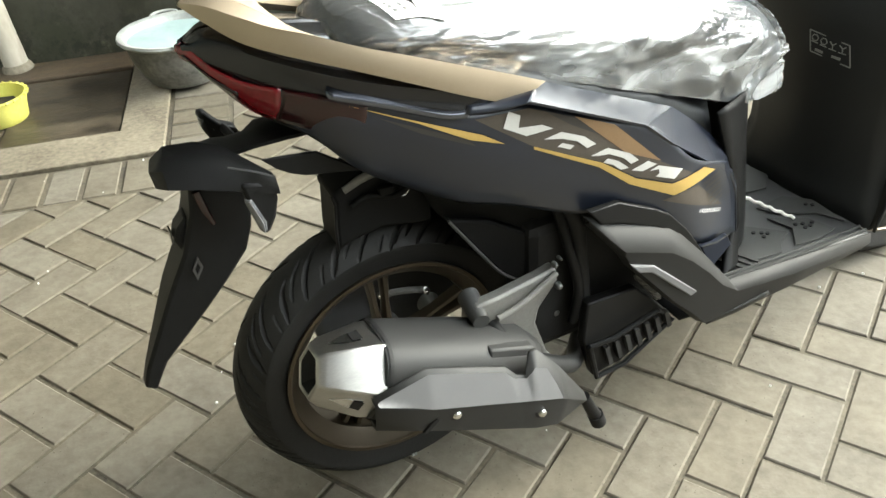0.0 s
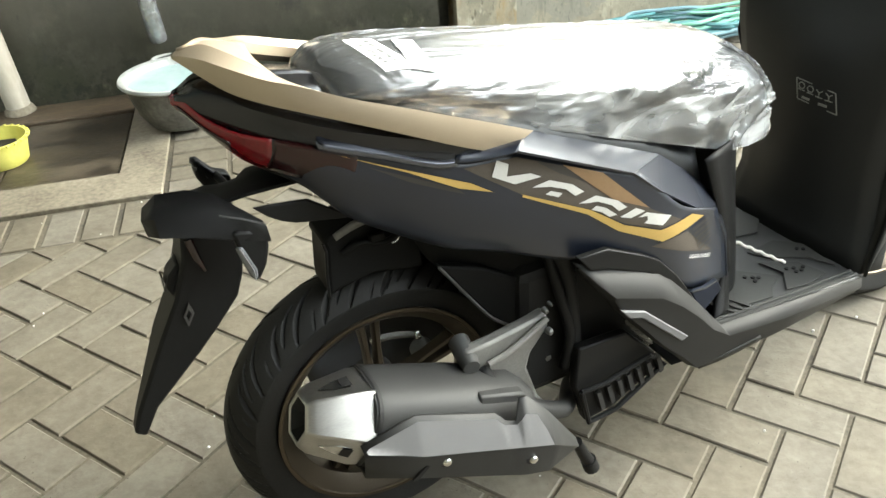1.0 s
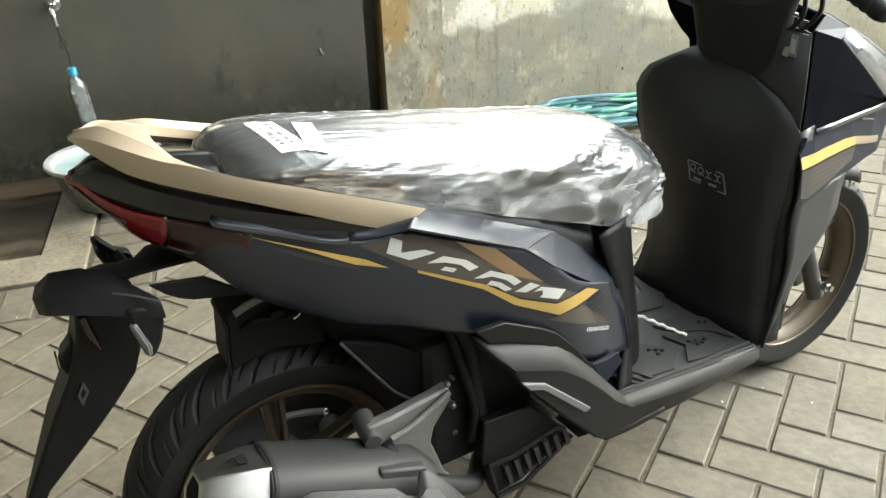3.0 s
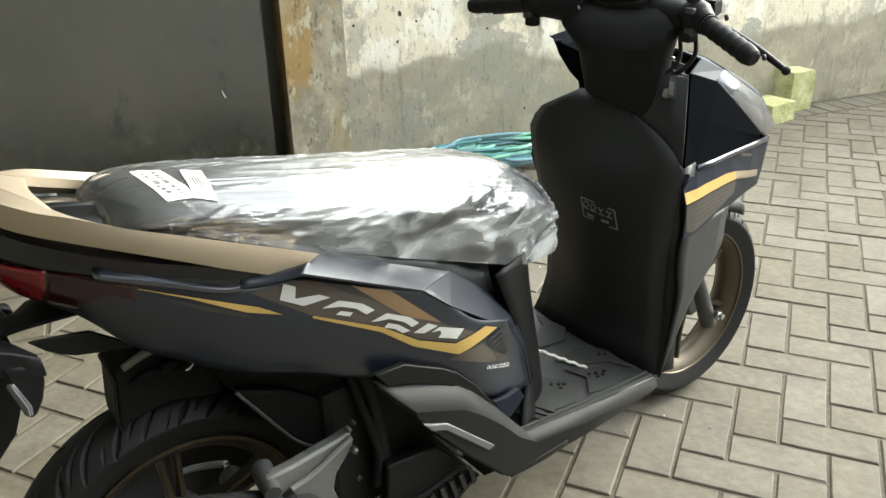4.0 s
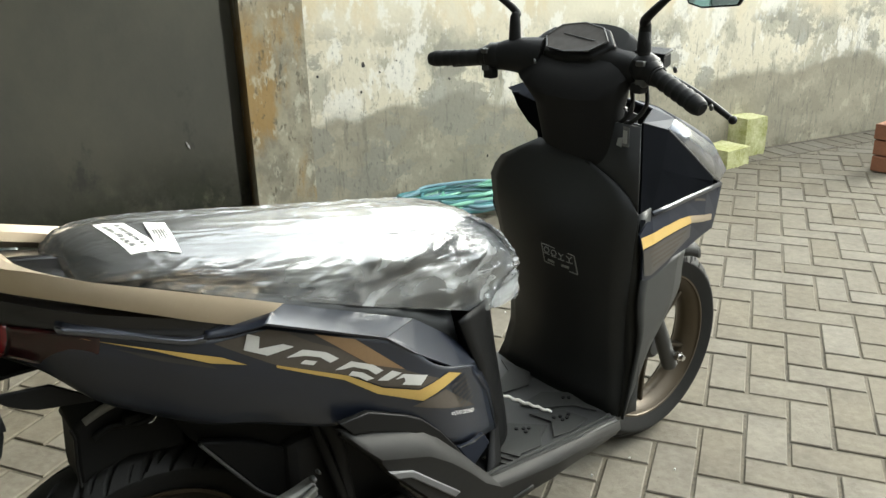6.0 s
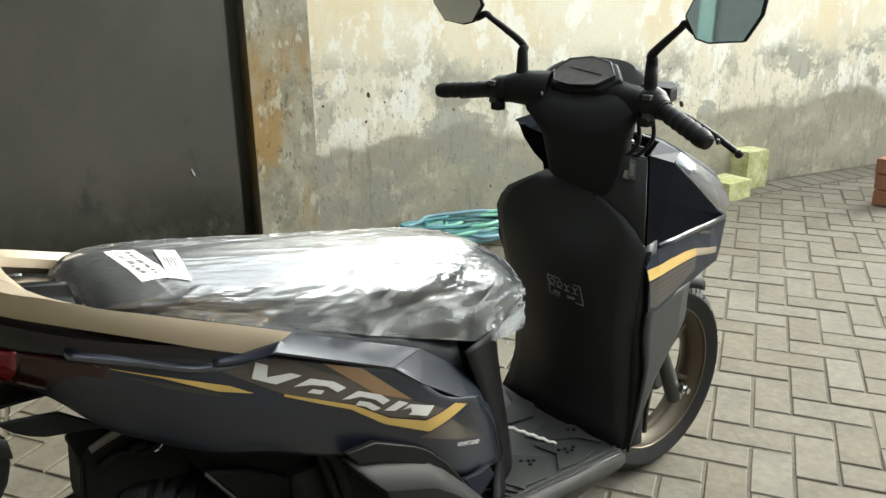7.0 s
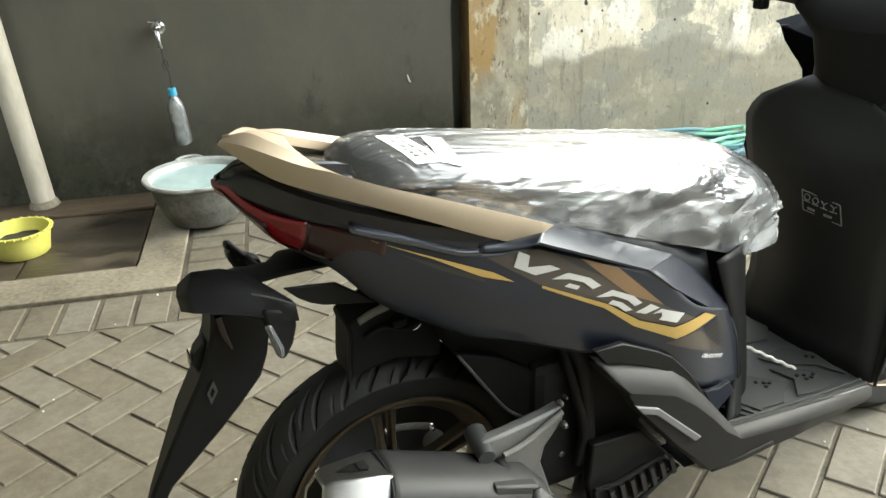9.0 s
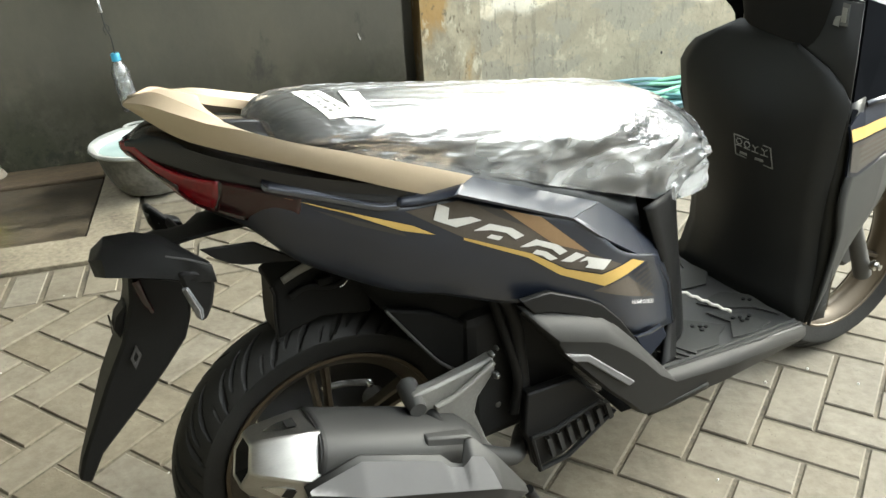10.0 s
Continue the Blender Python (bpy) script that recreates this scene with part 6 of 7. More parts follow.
def grip(a, b, s):
    """Handle grip with ribs, end weight and switch block from a (inner) to b (outer)."""
    a, b = Vector(a), Vector(b)
    n = 34
    pts = [a.lerp(b, k / n) for k in range(n + 1)]
    rs = [0.0165 + (0.0012 if (k % 6) in (2, 3) and k > 4 else 0) for k in range(n + 1)]
    gp = part("grip", tube(pts, rs, 16), M_RUBBER, scooter, "black rubber grip", smooth=50)
    d = (b - a).normalized()
    part("end_weight", tube([b, b + d * 0.004, b + d * 0.018, b + d * 0.021], [0.0175, 0.0175, 0.014, 0.010], 16), M_RUBBER, gp)
    part("collar", tube([a + d * 0.002, a + d * 0.006], 0.019, 16), M_RUBBER, gp)
    inner = a - d * 0.055
    sb = part("switch_block", tube([inner, inner + d * 0.012, inner + d * 0.045, a], [0.019, 0.024, 0.024, 0.020], 14), M_BLACK, scooter, "black switch block", smooth=50)
    part("switch", box(inner + d * 0.03 + Vector((-0.02, 0, 0.014)), (0.016, 0.018, 0.010)), M_DGREY, sb, smooth=0, bevel=0.002)
    part("switch", box(inner + d * 0.03 + Vector((-0.018, 0, -0.022)), (0.014, 0.022, 0.014)), M_DGREY, sb, smooth=0, bevel=0.003)
    part("switch", tube([inner + d * 0.004, inner + d * 0.010, inner + d * 0.034, inner + d * 0.040], [0.024, 0.029, 0.029, 0.024], 12), M_BLACK, sb, smooth=40)
    part("horn_button", box(inner + d * 0.022 + Vector((-0.016, 0, -0.034)), (0.022, 0.026, 0.020)), M_BLACK, sb, smooth=0, bevel=0.004)
    part("lever_clamp", tube([inner + d * 0.0, inner + d * 0.02 + Vector((0.03, 0, 0.0))], 0.010, 10), M_ALU, sb)
    return gp, d


GL0, GL1 = (0.920, 0.205, 0.985), (0.890, 0.325, 0.973)
GR0, GR1 = (0.973, -0.205, 0.982), (0.951, -0.304, 0.948)
grip(GL0, GL1, 1)
grip(GR0, GR1, -1)
part("brake_lever", tube([(0.975, 0.16, 0.978), (0.972, 0.21, 0.972), (0.960, 0.27, 0.962), (0.945, 0.335, 0.953)], [0.008, 0.006], 10, n=16), M_BLACK, scooter, "black brake lever", smooth=60)
bm = tube([(1.010, -0.165, 0.985), (1.022, -0.22, 0.966), (1.022, -0.285, 0.940), (1.014, -0.340, 0.917)], [0.008, 0.0055], 10, n=16)
bmesh.ops.create_uvsphere(bm, u_segments=10, v_segments=8, radius=0.008, matrix=pose(1.014, -0.342, 0.916))
part("brake_lever", bm, M_BLACK, scooter, "black brake lever with ball end", smooth=60)
part("bar_tube", tube([(0.985, 0.12, 0.985), (0.945, 0.165, 0.992), GL0], 0.012, 10, n=8), M_BLACK, scooter)
part("bar_tube", tube([(0.990, -0.12, 0.985), (0.985, -0.165, 0.990), GR0], 0.012, 10, n=8), M_BLACK, scooter)
part("brake_reservoir", prism([(0.992, -0.140, 0.990), (1.008, -0.194, 0.986), (1.042, -0.186, 0.992), (1.026, -0.132, 0.996)], (-0.002, 0.0, 0.026)), M_COLUMN, scooter, "black brake fluid reservoir", bevel=0.003)
part("reservoir_lid", prism([(0.989, -0.139, 1.0165), (1.006, -0.196, 1.0125), (1.044, -0.187, 1.0185), (1.027, -0.130, 1.0225)], (0, 0, 0.004)), M_COLUMN, scooter, bevel=0.002)
for c in ((0.985, -0.172, 1.000), (1.000, -0.225, 0.992), (0.955, -0.335, 0.945)):
    part("lever_bolt", bolt(c, 0.003, (-0.6, -0.2, 0.7)), M_DGREY, scooter)


def mirror(base, knee, top, corners, nrm):
    st = part("mirror_stalk", tube([base, (Vector(base) + Vector((0, 0, 0.045))), knee, top], [0.0135, 0.006], 10, n=20), M_BLACK, scooter, "black mirror stalk", smooth=60)
    part("stalk_boot", tube([Vector(base) - Vector((0, 0, 0.012)), Vector(base) + Vector((0, 0, 0.034)), Vector(base) + Vector((0, 0, 0.040))], [0.0125, 0.0115, 0.008], 14), M_RUBBER, st)
    n = Vector(nrm).normalized()
    mid_ = sum((Vector(p) for p in corners), Vector()) / len(corners)
    corners = [Vector(p) - n * (Vector(p) - mid_).dot(n) for p in corners]
    far_ = sum((Vector(p) for p in corners[:3]), Vector()) / 3
    part("neck", tube([Vector(top).lerp(Vector(knee), 0.15), Vector(top), far_ - n * 0.012, far_.lerp(Vector(corners[4]), 0.2) - n * 0.012], [0.0065, 0.008, 0.012, 0.009], 12, n=10), M_BLACK, st, smooth=60)
    c = sum((Vector(p) for p in corners), Vector()) / len(corners)
    bm = bmesh.new()
    f0 = [bm.verts.new(p) for p in corners]
    f1 = [bm.verts.new(c + (Vector(p) - c) * 0.98 - n * 0.010) for p in corners]
    f2 = [bm.verts.new(c + (Vector(p) - c) * 0.55 - n * 0.026) for p in corners]
    k = len(corners)
    for a, b in ((f0, f1), (f1, f2)):
        for i in range(k):
            bm.faces.new((a[i], a[(i + 1) % k], b[(i + 1) % k], b[i]))
    bm.faces.new(f2)
    bm.faces.new(f0)
    hs = part("mirror_head", bm, M_BLACK, scooter, "black mirror shell", smooth=40, bevel=0.003)
    part("mirror_glass", prism([c + (Vector(p) - c) * 0.93 + n * 0.0012 for p in corners], n * 0.001), M_MIRROR, hs, "mirror glass", smooth=0)


mirror((0.975, -0.172, 1.022), (0.962, -0.185, 1.085), (0.958, -0.250, 1.138),
       [(0.950, -0.252, 1.150), (0.953, -0.275, 1.112), (0.950, -0.300, 1.106), (0.950, -0.365, 1.112), (0.954, -0.390, 1.155), (0.960, -0.396, 1.200), (0.962, -0.370, 1.208), (0.960, -0.275, 1.204)], (-1, -0.12, 0.02))
mirror((0.945, 0.135, 1.020), (0.948, 0.142, 1.085), (0.905, 0.205, 1.142),
       [(0.895, 0.205, 1.160), (0.889, 0.228, 1.124), (0.885, 0.255, 1.118), (0.872, 0.305, 1.126), (0.868, 0.335, 1.162), (0.868, 0.345, 1.205), (0.875, 0.320, 1.212), (0.893, 0.225, 1.208)], (-1, -0.25, 0.02))

# cables and the key tag below the bar
for k, (a, b, c_, d_) in enumerate((((0.975, -0.150, 0.960), (0.958, -0.165, 0.915), (0.950, -0.130, 0.880), (0.945, -0.09, 0.870)), ((0.985, -0.175, 0.965), (0.968, -0.190, 0.925), (0.955, -0.160, 0.890), (0.950, -0.11, 0.885)))):
    part("cable", tube([a, b, c_, d_], 0.0042, 8, n=18), M_RUBBER, scooter, smooth=60)
for c in ((0.957, -0.152, 0.918), (0.949, -0.120, 0.888), (0.944, -0.095, 0.874)):
    part("cable_clip", bolt(c, 0.0028, (-1, -0.3, 0.2)), M_BOLT, scooter)
tag = tagged(part("key_tag", prism([(0.948, -0.158, 0.888), (0.948, -0.172, 0.886), (0.944, -0.176, 0.850), (0.944, -0.160, 0.850)], (-0.0015, 0, 0)), M_LENS, smooth=0), "small clear tag hanging under the handlebar", "tag")
part("tag_paper", prism([(0.9455, -0.160, 0.880), (0.9455, -0.169, 0.879), (0.9425, -0.172, 0.856), (0.9425, -0.162, 0.856)], (-0.001, 0, 0)), M_STICK, tag, smooth=0)
part("tag_loop", prism([(0.944, -0.150, 0.864), (0.944, -0.160, 0.866), (0.942, -0.160, 0.848), (0.942, -0.148, 0.850)], (-0.001, 0, 0)), M_STICK, tag, smooth=0)

# ---------------------------------------------------------------- scooter, rear underside
FENB = [(-0.071, 0.520), (-0.071, 0.543), (-0.066, 0.599), (-0.070, 0.612), (-0.058, 0.620), (-0.036, 0.630), (-0.014, 0.638), (0.020, 0.640), (0.080, 0.640), (0.080, 0.520), (0.060, 0.522), (0.000, 0.536), (-0.050, 0.528)]
fb = part("rear_inner_fender", prism([(x, -0.058, z) for x, z in FENB], (0, 0.070, 0)), M_INNER, scooter, "black inner mudguard and air box", bevel=0.005)
part("fender_edge", tube([(-0.073, -0.060, 0.522), (-0.072, -0.060, 0.560), (-0.068, -0.060, 0.598), (-0.071, -0.060, 0.612)], 0.0025, 6), M_BLACK, fb)
part("wiring_loom", tube([(0.060, -0.066, 0.606), (0.020, -0.068, 0.590), (-0.020, -0.066, 0.600), (-0.046, -0.064, 0.590)], 0.005, 8, n=16), M_INNER, scooter, "black taped wiring", smooth=60)
part("connector", box((0.006, -0.068, 0.604), (0.022, 0.014, 0.012)), M_INNER, scooter, smooth=0, bevel=0.002)
part("wiring_strip", loft([[(-0.055, -0.060, 0.622), (-0.030, -0.062, 0.634), (-0.008, -0.064, 0.640)], [(-0.052, -0.062, 0.612), (-0.028, -0.064, 0.622), (-0.006, -0.066, 0.628)]], 10), M_ALU, scooter, "crumpled bright foil strip", thick=0.002)
part("hose_clip", tube([(0.030 + 0.012 * math.cos(a), -0.070, 0.600 + 0.014 * math.sin(a)) for a in [radians(-100 + 20 * k) for k in range(10)]], 0.0016, 6), M_STEEL, scooter, "thin bright wire clip")
UNDER = [
    [(0.040, -0.070, 0.640), (0.070, -0.074, 0.560), (0.104, -0.076, 0.512), (0.146, -0.078, 0.456), (0.196, -0.080, 0.415), (0.280, -0.084, 0.340)],
    [(0.090, -0.082, 0.640), (0.130, -0.086, 0.565), (0.160, -0.088, 0.520), (0.200, -0.090, 0.470), (0.250, -0.092, 0.425), (0.330, -0.096, 0.340)],
    [(0.160, -0.096, 0.640), (0.210, -0.098, 0.570), (0.260, -0.100, 0.535), (0.300, -0.104, 0.490), (0.340, -0.108, 0.445), (0.400, -0.112, 0.350)],
]
part("under_seat_cover", loft(UNDER, 20, 4), M_INNER, scooter, "black inner liner ahead of the rear wheel", smooth=50, thick=0.004)
part("tyre_hugger", prism([(0.083, -0.104, 0.544), (0.158, -0.106, 0.516), (0.229, -0.108, 0.468), (0.257, -0.108, 0.400), (0.205, -0.106, 0.384), (0.170, -0.104, 0.414), (0.137, -0.102, 0.461), (0.104, -0.102, 0.512)], (0, 0.020, 0)), M_INNER, scooter, "black splash guard hugging the tyre", bevel=0.005)
part("guard_edge", tube([(0.083, -0.107, 0.544), (0.137, -0.106, 0.462), (0.170, -0.107, 0.416), (0.205, -0.109, 0.386)], 0.003, 6, n=14), M_DGREY, scooter)
for c, r in (((0.246, -0.112, 0.430), 0.006), ((0.262, -0.112, 0.420), 0.005), ((0.268, -0.114, 0.300), 0.006)):
    part("frame_bolt", bolt(c, r, (0, -1, 0)), M_BOLT, scooter)
part("under_seat_wall", loft([[(0.055, -0.078, 0.620), (0.108, -0.080, 0.515), (0.150, -0.080, 0.458), (0.290, -0.086, 0.360)], [(0.055, 0.128, 0.620), (0.108, 0.132, 0.515), (0.150, 0.132, 0.458), (0.290, 0.136, 0.360)]], 14, 2), M_RUBBER, scooter, smooth=50)
part("frame_tube", tube([(0.22, -0.120, 0.600), (0.285, -0.130, 0.500), (0.300, -0.135, 0.400), (0.310, -0.135, 0.300)], 0.014, 10, n=14), M_RUBBER, scooter, "black frame tube", smooth=60)
part("coolant_hose", tube([(0.262, -0.118, 0.520), (0.275, -0.140, 0.440), (0.292, -0.146, 0.360), (0.286, -0.140, 0.290)], 0.009, 10, n=16), M_BLACK, scooter, "black rubber hose", smooth=60)
part("engine_block", box((0.36, 0.0, 0.36), (0.30, 0.24, 0.26)), M_RUBBER, scooter, "dark engine block", smooth=0, bevel=0.02)
part("drive_case", loft([[(-0.08, 0.10, 0.20), (0.15, 0.12, 0.20), (0.42, 0.12, 0.22)], [(-0.09, 0.16, 0.27), (0.15, 0.18, 0.28), (0.42, 0.17, 0.30)], [(-0.06, 0.10, 0.34), (0.15, 0.12, 0.38), (0.42, 0.12, 0.42)]], 16, 4), M_DGREY, scooter, "dark drive case", smooth=50, thick=0.01)
part("shock_absorber", tube([(0.04, 0.13, 0.34), (0.10, 0.13, 0.60)], 0.028, 14), M_RUBBER, scooter)

# engine side guard with slats
GUARD = [(0.296, -0.168, 0.340), (0.395, -0.168, 0.334), (0.462, -0.165, 0.262), (0.486, -0.162, 0.226), (0.377, -0.164, 0.172), (0.316, -0.166, 0.168), (0.290, -0.168, 0.260)]
eg = part("engine_guard", prism(GUARD, (0, 0.02, 0)), M_BLACK, scooter, "black engine guard with slats", bevel=0.004)
for k in range(7):
    x0 = 0.330 + 0.021 * k
    part("slat", prism([(x0, -0.178, 0.235 + 0.004 * k), (x0 + 0.008, -0.178, 0.237 + 0.004 * k), (x0 + 0.022, -0.176, 0.192 + 0.005 * k), (x0 + 0.014, -0.176, 0.188 + 0.005 * k)], (0, 0.012, 0)), M_CAN, eg, smooth=0)
part("guard_rim", tube([(0.300, -0.174, 0.250), (0.345, -0.178, 0.252), (0.440, -0.176, 0.272), (0.484, -0.170, 0.232), (0.377, -0.174, 0.176), (0.318, -0.174, 0.172), (0.300, -0.174, 0.250)], 0.005, 8), M_BLACK, eg)
spring = [(0.400 + 0.052 * t + 0.006 * math.cos(30 * t), -0.160 + 0.006 * math.sin(30 * t), 0.352 - 0.066 * t) for t in [k / 60 for k in range(61)]]
part("stand_spring", tube(spring, 0.0018, 6), M_BOLT, scooter, "bright return spring", smooth=60)
part("radiator_edge", prism([(0.398, -0.158, 0.350), (0.410, -0.158, 0.352), (0.462, -0.158, 0.282), (0.452, -0.158, 0.276)], (0, 0.004, 0)), M_ALU, scooter)

# aluminium arm from the engine to the axle
ARM = [(0.085, -0.175, 0.428), (0.128, -0.172, 0.428), (0.205, -0.165, 0.432), (0.236, -0.162, 0.436), (0.240, -0.162, 0.408), (0.204, -0.166, 0.372), (0.196, -0.167, 0.345), (0.222, -0.164, 0.266), (0.246, -0.162, 0.232), (0.212, -0.164, 0.236), (0.182, -0.167, 0.272), (0.168, -0.168, 0.330), (0.158, -0.170, 0.352), (0.122, -0.173, 0.366), (0.095, -0.176, 0.380)]
arm = part("rear_arm", prism(ARM, (0, 0.022, 0)), M_ALU, scooter, "cast aluminium rear arm", bevel=0.005)
part("arm_rib", tube([(0.118, -0.182, 0.398), (0.160, -0.178, 0.404), (0.232, -0.168, 0.430)], 0.005, 8, n=12), M_ALU, arm)
part("arm_boss", tube([(0.088, -0.186, 0.408), (0.092, -0.160, 0.412), (0.096, -0.130, 0.416)], [0.013, 0.017, 0.017], 18), M_DGREY, arm)
part("muffler_mount", tube([(0.120, -0.198, 0.364), (0.112, -0.165, 0.382), (0.106, -0.140, 0.392)], [0.012, 0.013, 0.013], 16), M_BLACK, arm)
for c, r in (((0.120, -0.200, 0.363), 0.0065), ((0.236, -0.168, 0.404), 0.008), ((0.229, -0.166, 0.446), 0.0065), ((0.242, -0.160, 0.450), 0.004), ((0.238, -0.170, 0.240), 0.007)):
    part("arm_bolt", bolt(c, r * 0.6, (0, -1, 0)), M_BOLT, arm)

# exhaust
MD = (Vector((0.19, -0.185, 0.262)) - Vector((-0.175, -0.185, 0.412))).normalized()
MA = Vector((-0.1, -0.185, 0.4045))


def along(t, y=0.0, up=0.0):
    upv = Vector((-MD.z, 0, MD.x))
    return MA + MD * t + Vector((0, y, 0)) + upv * up


def ring_section(t, w, h, sq=0.7, n=28, y=0.0, up=0.0):
    out = []
    for k in range(n):
        a = 2 * math.pi * k / n
        c_, s_ = math.cos(a), math.sin(a)
        out.append(along(t, y + w * (abs(c_) ** sq) * (1 if c_ > 0 else -1), up + h * (abs(s_) ** sq) * (1 if s_ > 0 else -1)))
    return out


def rings(secs):
    bm = bmesh.new()
    vs = [[bm.verts.new(p) for p in s] for s in secs]
    n = len(vs[0])
    for a, b in zip(vs, vs[1:]):
        for k in range(n):
            bm.faces.new((a[k], a[(k + 1) % n], b[(k + 1) % n], b[k]))
    return bm, vs


bm, vs = rings([ring_section(0.0, 0.062, 0.062), ring_section(0.012, 0.064, 0.064), ring_section(0.155, 0.064, 0.064), ring_section(0.25, 0.058, 0.060), ring_section(0.29, 0.035, 0.04), ring_section(0.30, 0.020, 0.02)])
bm.faces.new(vs[0])
bm.faces.new(vs[-1])
muffler = part("muffler", bm, M_CAN, scooter, "dark grey exhaust can", smooth=40)


def hex_section(t, w, h):
    """A six-sided section with one flat face to the outer side."""
    return [along(t, w * 1.08 * math.cos(radians(55 + 60 * k)), h * 1.08 * math.sin(radians(55 + 60 * k))) for k in range(6)]


bm, vs = rings([hex_section(0.004, 0.064, 0.0625), hex_section(-0.014, 0.063, 0.061), hex_section(-0.074, 0.042, 0.044), hex_section(-0.086, 0.033, 0.036), hex_section(-0.087, 0.027, 0.030), hex_section(-0.060, 0.024, 0.028)])
part("end_cap", bm, M_BRUSHED, muffler, "bright brushed steel end cap", smooth=30, bevel=0.006)
bm, vs = rings([hex_section(-0.0845, 0.0265, 0.0295), hex_section(-0.070, 0.012, 0.015)])
bm.faces.new(vs[-1])
part("outlet", bm, M_RUBBER, muffler, "dark exhaust outlet")
part("seam_band", rings([ring_section(0.003, 0.0645, 0.0645), ring_section(0.009, 0.0645, 0.0645)])[0], M_RUBBER, muffler)
def on_cap(t, k, f, lift=0.0):
    """A point on the end cap: t along the can, on its face k, f from -1 to 1 across it."""
    g = (-0.014 - t) / 0.060
    w, h = 0.063 - 0.021 * g + lift, 0.061 - 0.017 * g + lift
    a, b = [along(t, w * 1.08 * math.cos(radians(55 + 60 * q)), h * 1.08 * math.sin(radians(55 + 60 * q))) for q in (k, k + 1)]
    return a.lerp(b, 0.5 + 0.5 * f)


# recesses drawn flat: bright steel for the lit scoop, black for its shade
for k, sg in ((0, 1), (2, -1)):
    part("cap_recess", prism([on_cap(-0.066, k, 0.1 * sg, 0.0012), on_cap(-0.044, k, 0.42 * sg, 0.0012), on_cap(-0.024, k, 0.46 * sg, 0.0012), on_cap(-0.024, k, -0.30 * sg, 0.0012), on_cap(-0.044, k, -0.26 * sg, 0.0012)], (0, 0.001, 0)), M_STEEL, muffler, smooth=0)
    part("cap_slot", prism([on_cap(-0.036, k, 0.36 * sg, 0.003), on_cap(-0.0225, k, 0.40 * sg, 0.003), on_cap(-0.0225, k, -0.24 * sg, 0.003), on_cap(-0.036, k, -0.20 * sg, 0.003)], (0, 0.001, 0)), M_RUBBER, muffler, smooth=0)
# heat shield: silver field over a dark lower lip
SHD = [
    [(-0.118, -0.254, 0.414), (-0.038, -0.258, 0.434), (0.084, -0.258, 0.378), (0.103, -0.258, 0.353), (0.119, -0.258, 0.345), (0.126, -0.256, 0.385), (0.140, -0.254, 0.382), (0.182, -0.248, 0.326), (0.245, -0.233, 0.224)],
    [(-0.117, -0.264, 0.404), (-0.036, -0.266, 0.362), (0.084, -0.266, 0.312), (0.103, -0.266, 0.304), (0.119, -0.266, 0.297), (0.128, -0.266, 0.294), (0.142, -0.266, 0.288), (0.184, -0.264, 0.268), (0.250, -0.236, 0.206)],
    [(-0.117, -0.250, 0.352), (-0.036, -0.252, 0.308), (0.084, -0.252, 0.246), (0.103, -0.252, 0.236), (0.119, -0.252, 0.228), (0.128, -0.252, 0.223), (0.142, -0.252, 0.216), (0.184, -0.250, 0.200), (0.246, -0.230, 0.196)],
    [(-0.112, -0.205, 0.340), (-0.034, -0.205, 0.298), (0.084, -0.205, 0.236), (0.103, -0.205, 0.227), (0.119, -0.205, 0.219), (0.128, -0.205, 0.214), (0.142, -0.205, 0.208), (0.184, -0.205, 0.194), (0.240, -0.205, 0.192)],
]
hs_bm = loft(SHD, crisp=True)
hs_tree = BVHTree.FromBMesh(hs_bm)
hs_ = part("heat_shield", hs_bm, M_CAN, muffler, "dark grey heat shield", smooth=20, thick=0.004)
FIELD = [(-0.113, 0.4085), (-0.037, 0.4265), (0.082, 0.3720), (0.0975, 0.3520), (0.1185, 0.3420), (0.1330, 0.3560), (0.1540, 0.3440), (0.170, 0.308),
         (0.182, 0.272), (0.156, 0.284), (0.134, 0.294), (0.1215, 0.299), (0.0975, 0.309), (0.082, 0.316), (-0.036, 0.365), (-0.112, 0.4045)]
sf = decal("silver_field", FIELD, M_SHIELDSIL, hs_, hs_tree, 0.0045, 5)
sf["label"] = "silver shield field"
# black discs under the bolts stand for the shade in their wells
for c in ((0.001, -0.2605, 0.330), (0.146, -0.2605, 0.256)):
    part("bolt_well", tube([(c[0], c[1] + 0.004, c[2]), (c[0], c[1] - 0.0012, c[2])], 0.0115, 18), M_RUBBER, hs_)
    part("shield_bolt", bolt((c[0], c[1] - 0.0012, c[2]), 0.0062, (0, -1, 0)), M_STEEL, hs_)
# black patch drawn as the shade in a slot
part("shield_slot", prism([(-0.052, -0.2615, 0.318), (-0.030, -0.2635, 0.338), (-0.026, -0.2635, 0.334), (-0.046, -0.2615, 0.314)], (0, 0.004, 0)), M_RUBBER, hs_, smooth=0)
part("can_lug", prism([along(0.165, -0.050, 0.058), along(0.250, -0.045, 0.058), along(0.262, -0.050, 0.030), along(0.172, -0.056, 0.030)], (0, 0.02, 0)), M_CAN, muffler, bevel=0.004)
part("header_pipe", tube([along(0.28, 0.0, 0.0), (0.27, -0.16, 0.215), (0.33, -0.10, 0.20), (0.42, -0.04, 0.24)], 0.016, 12, n=16), M_CAN, scooter, smooth=60)
part("stand_foot", tube([(0.285, -0.185, 0.150), (0.305, -0.180, 0.105), (0.318, -0.178, 0.080)], [0.010, 0.012], 12, n=6), M_BLACK, scooter, "black stand foot with rubber end")
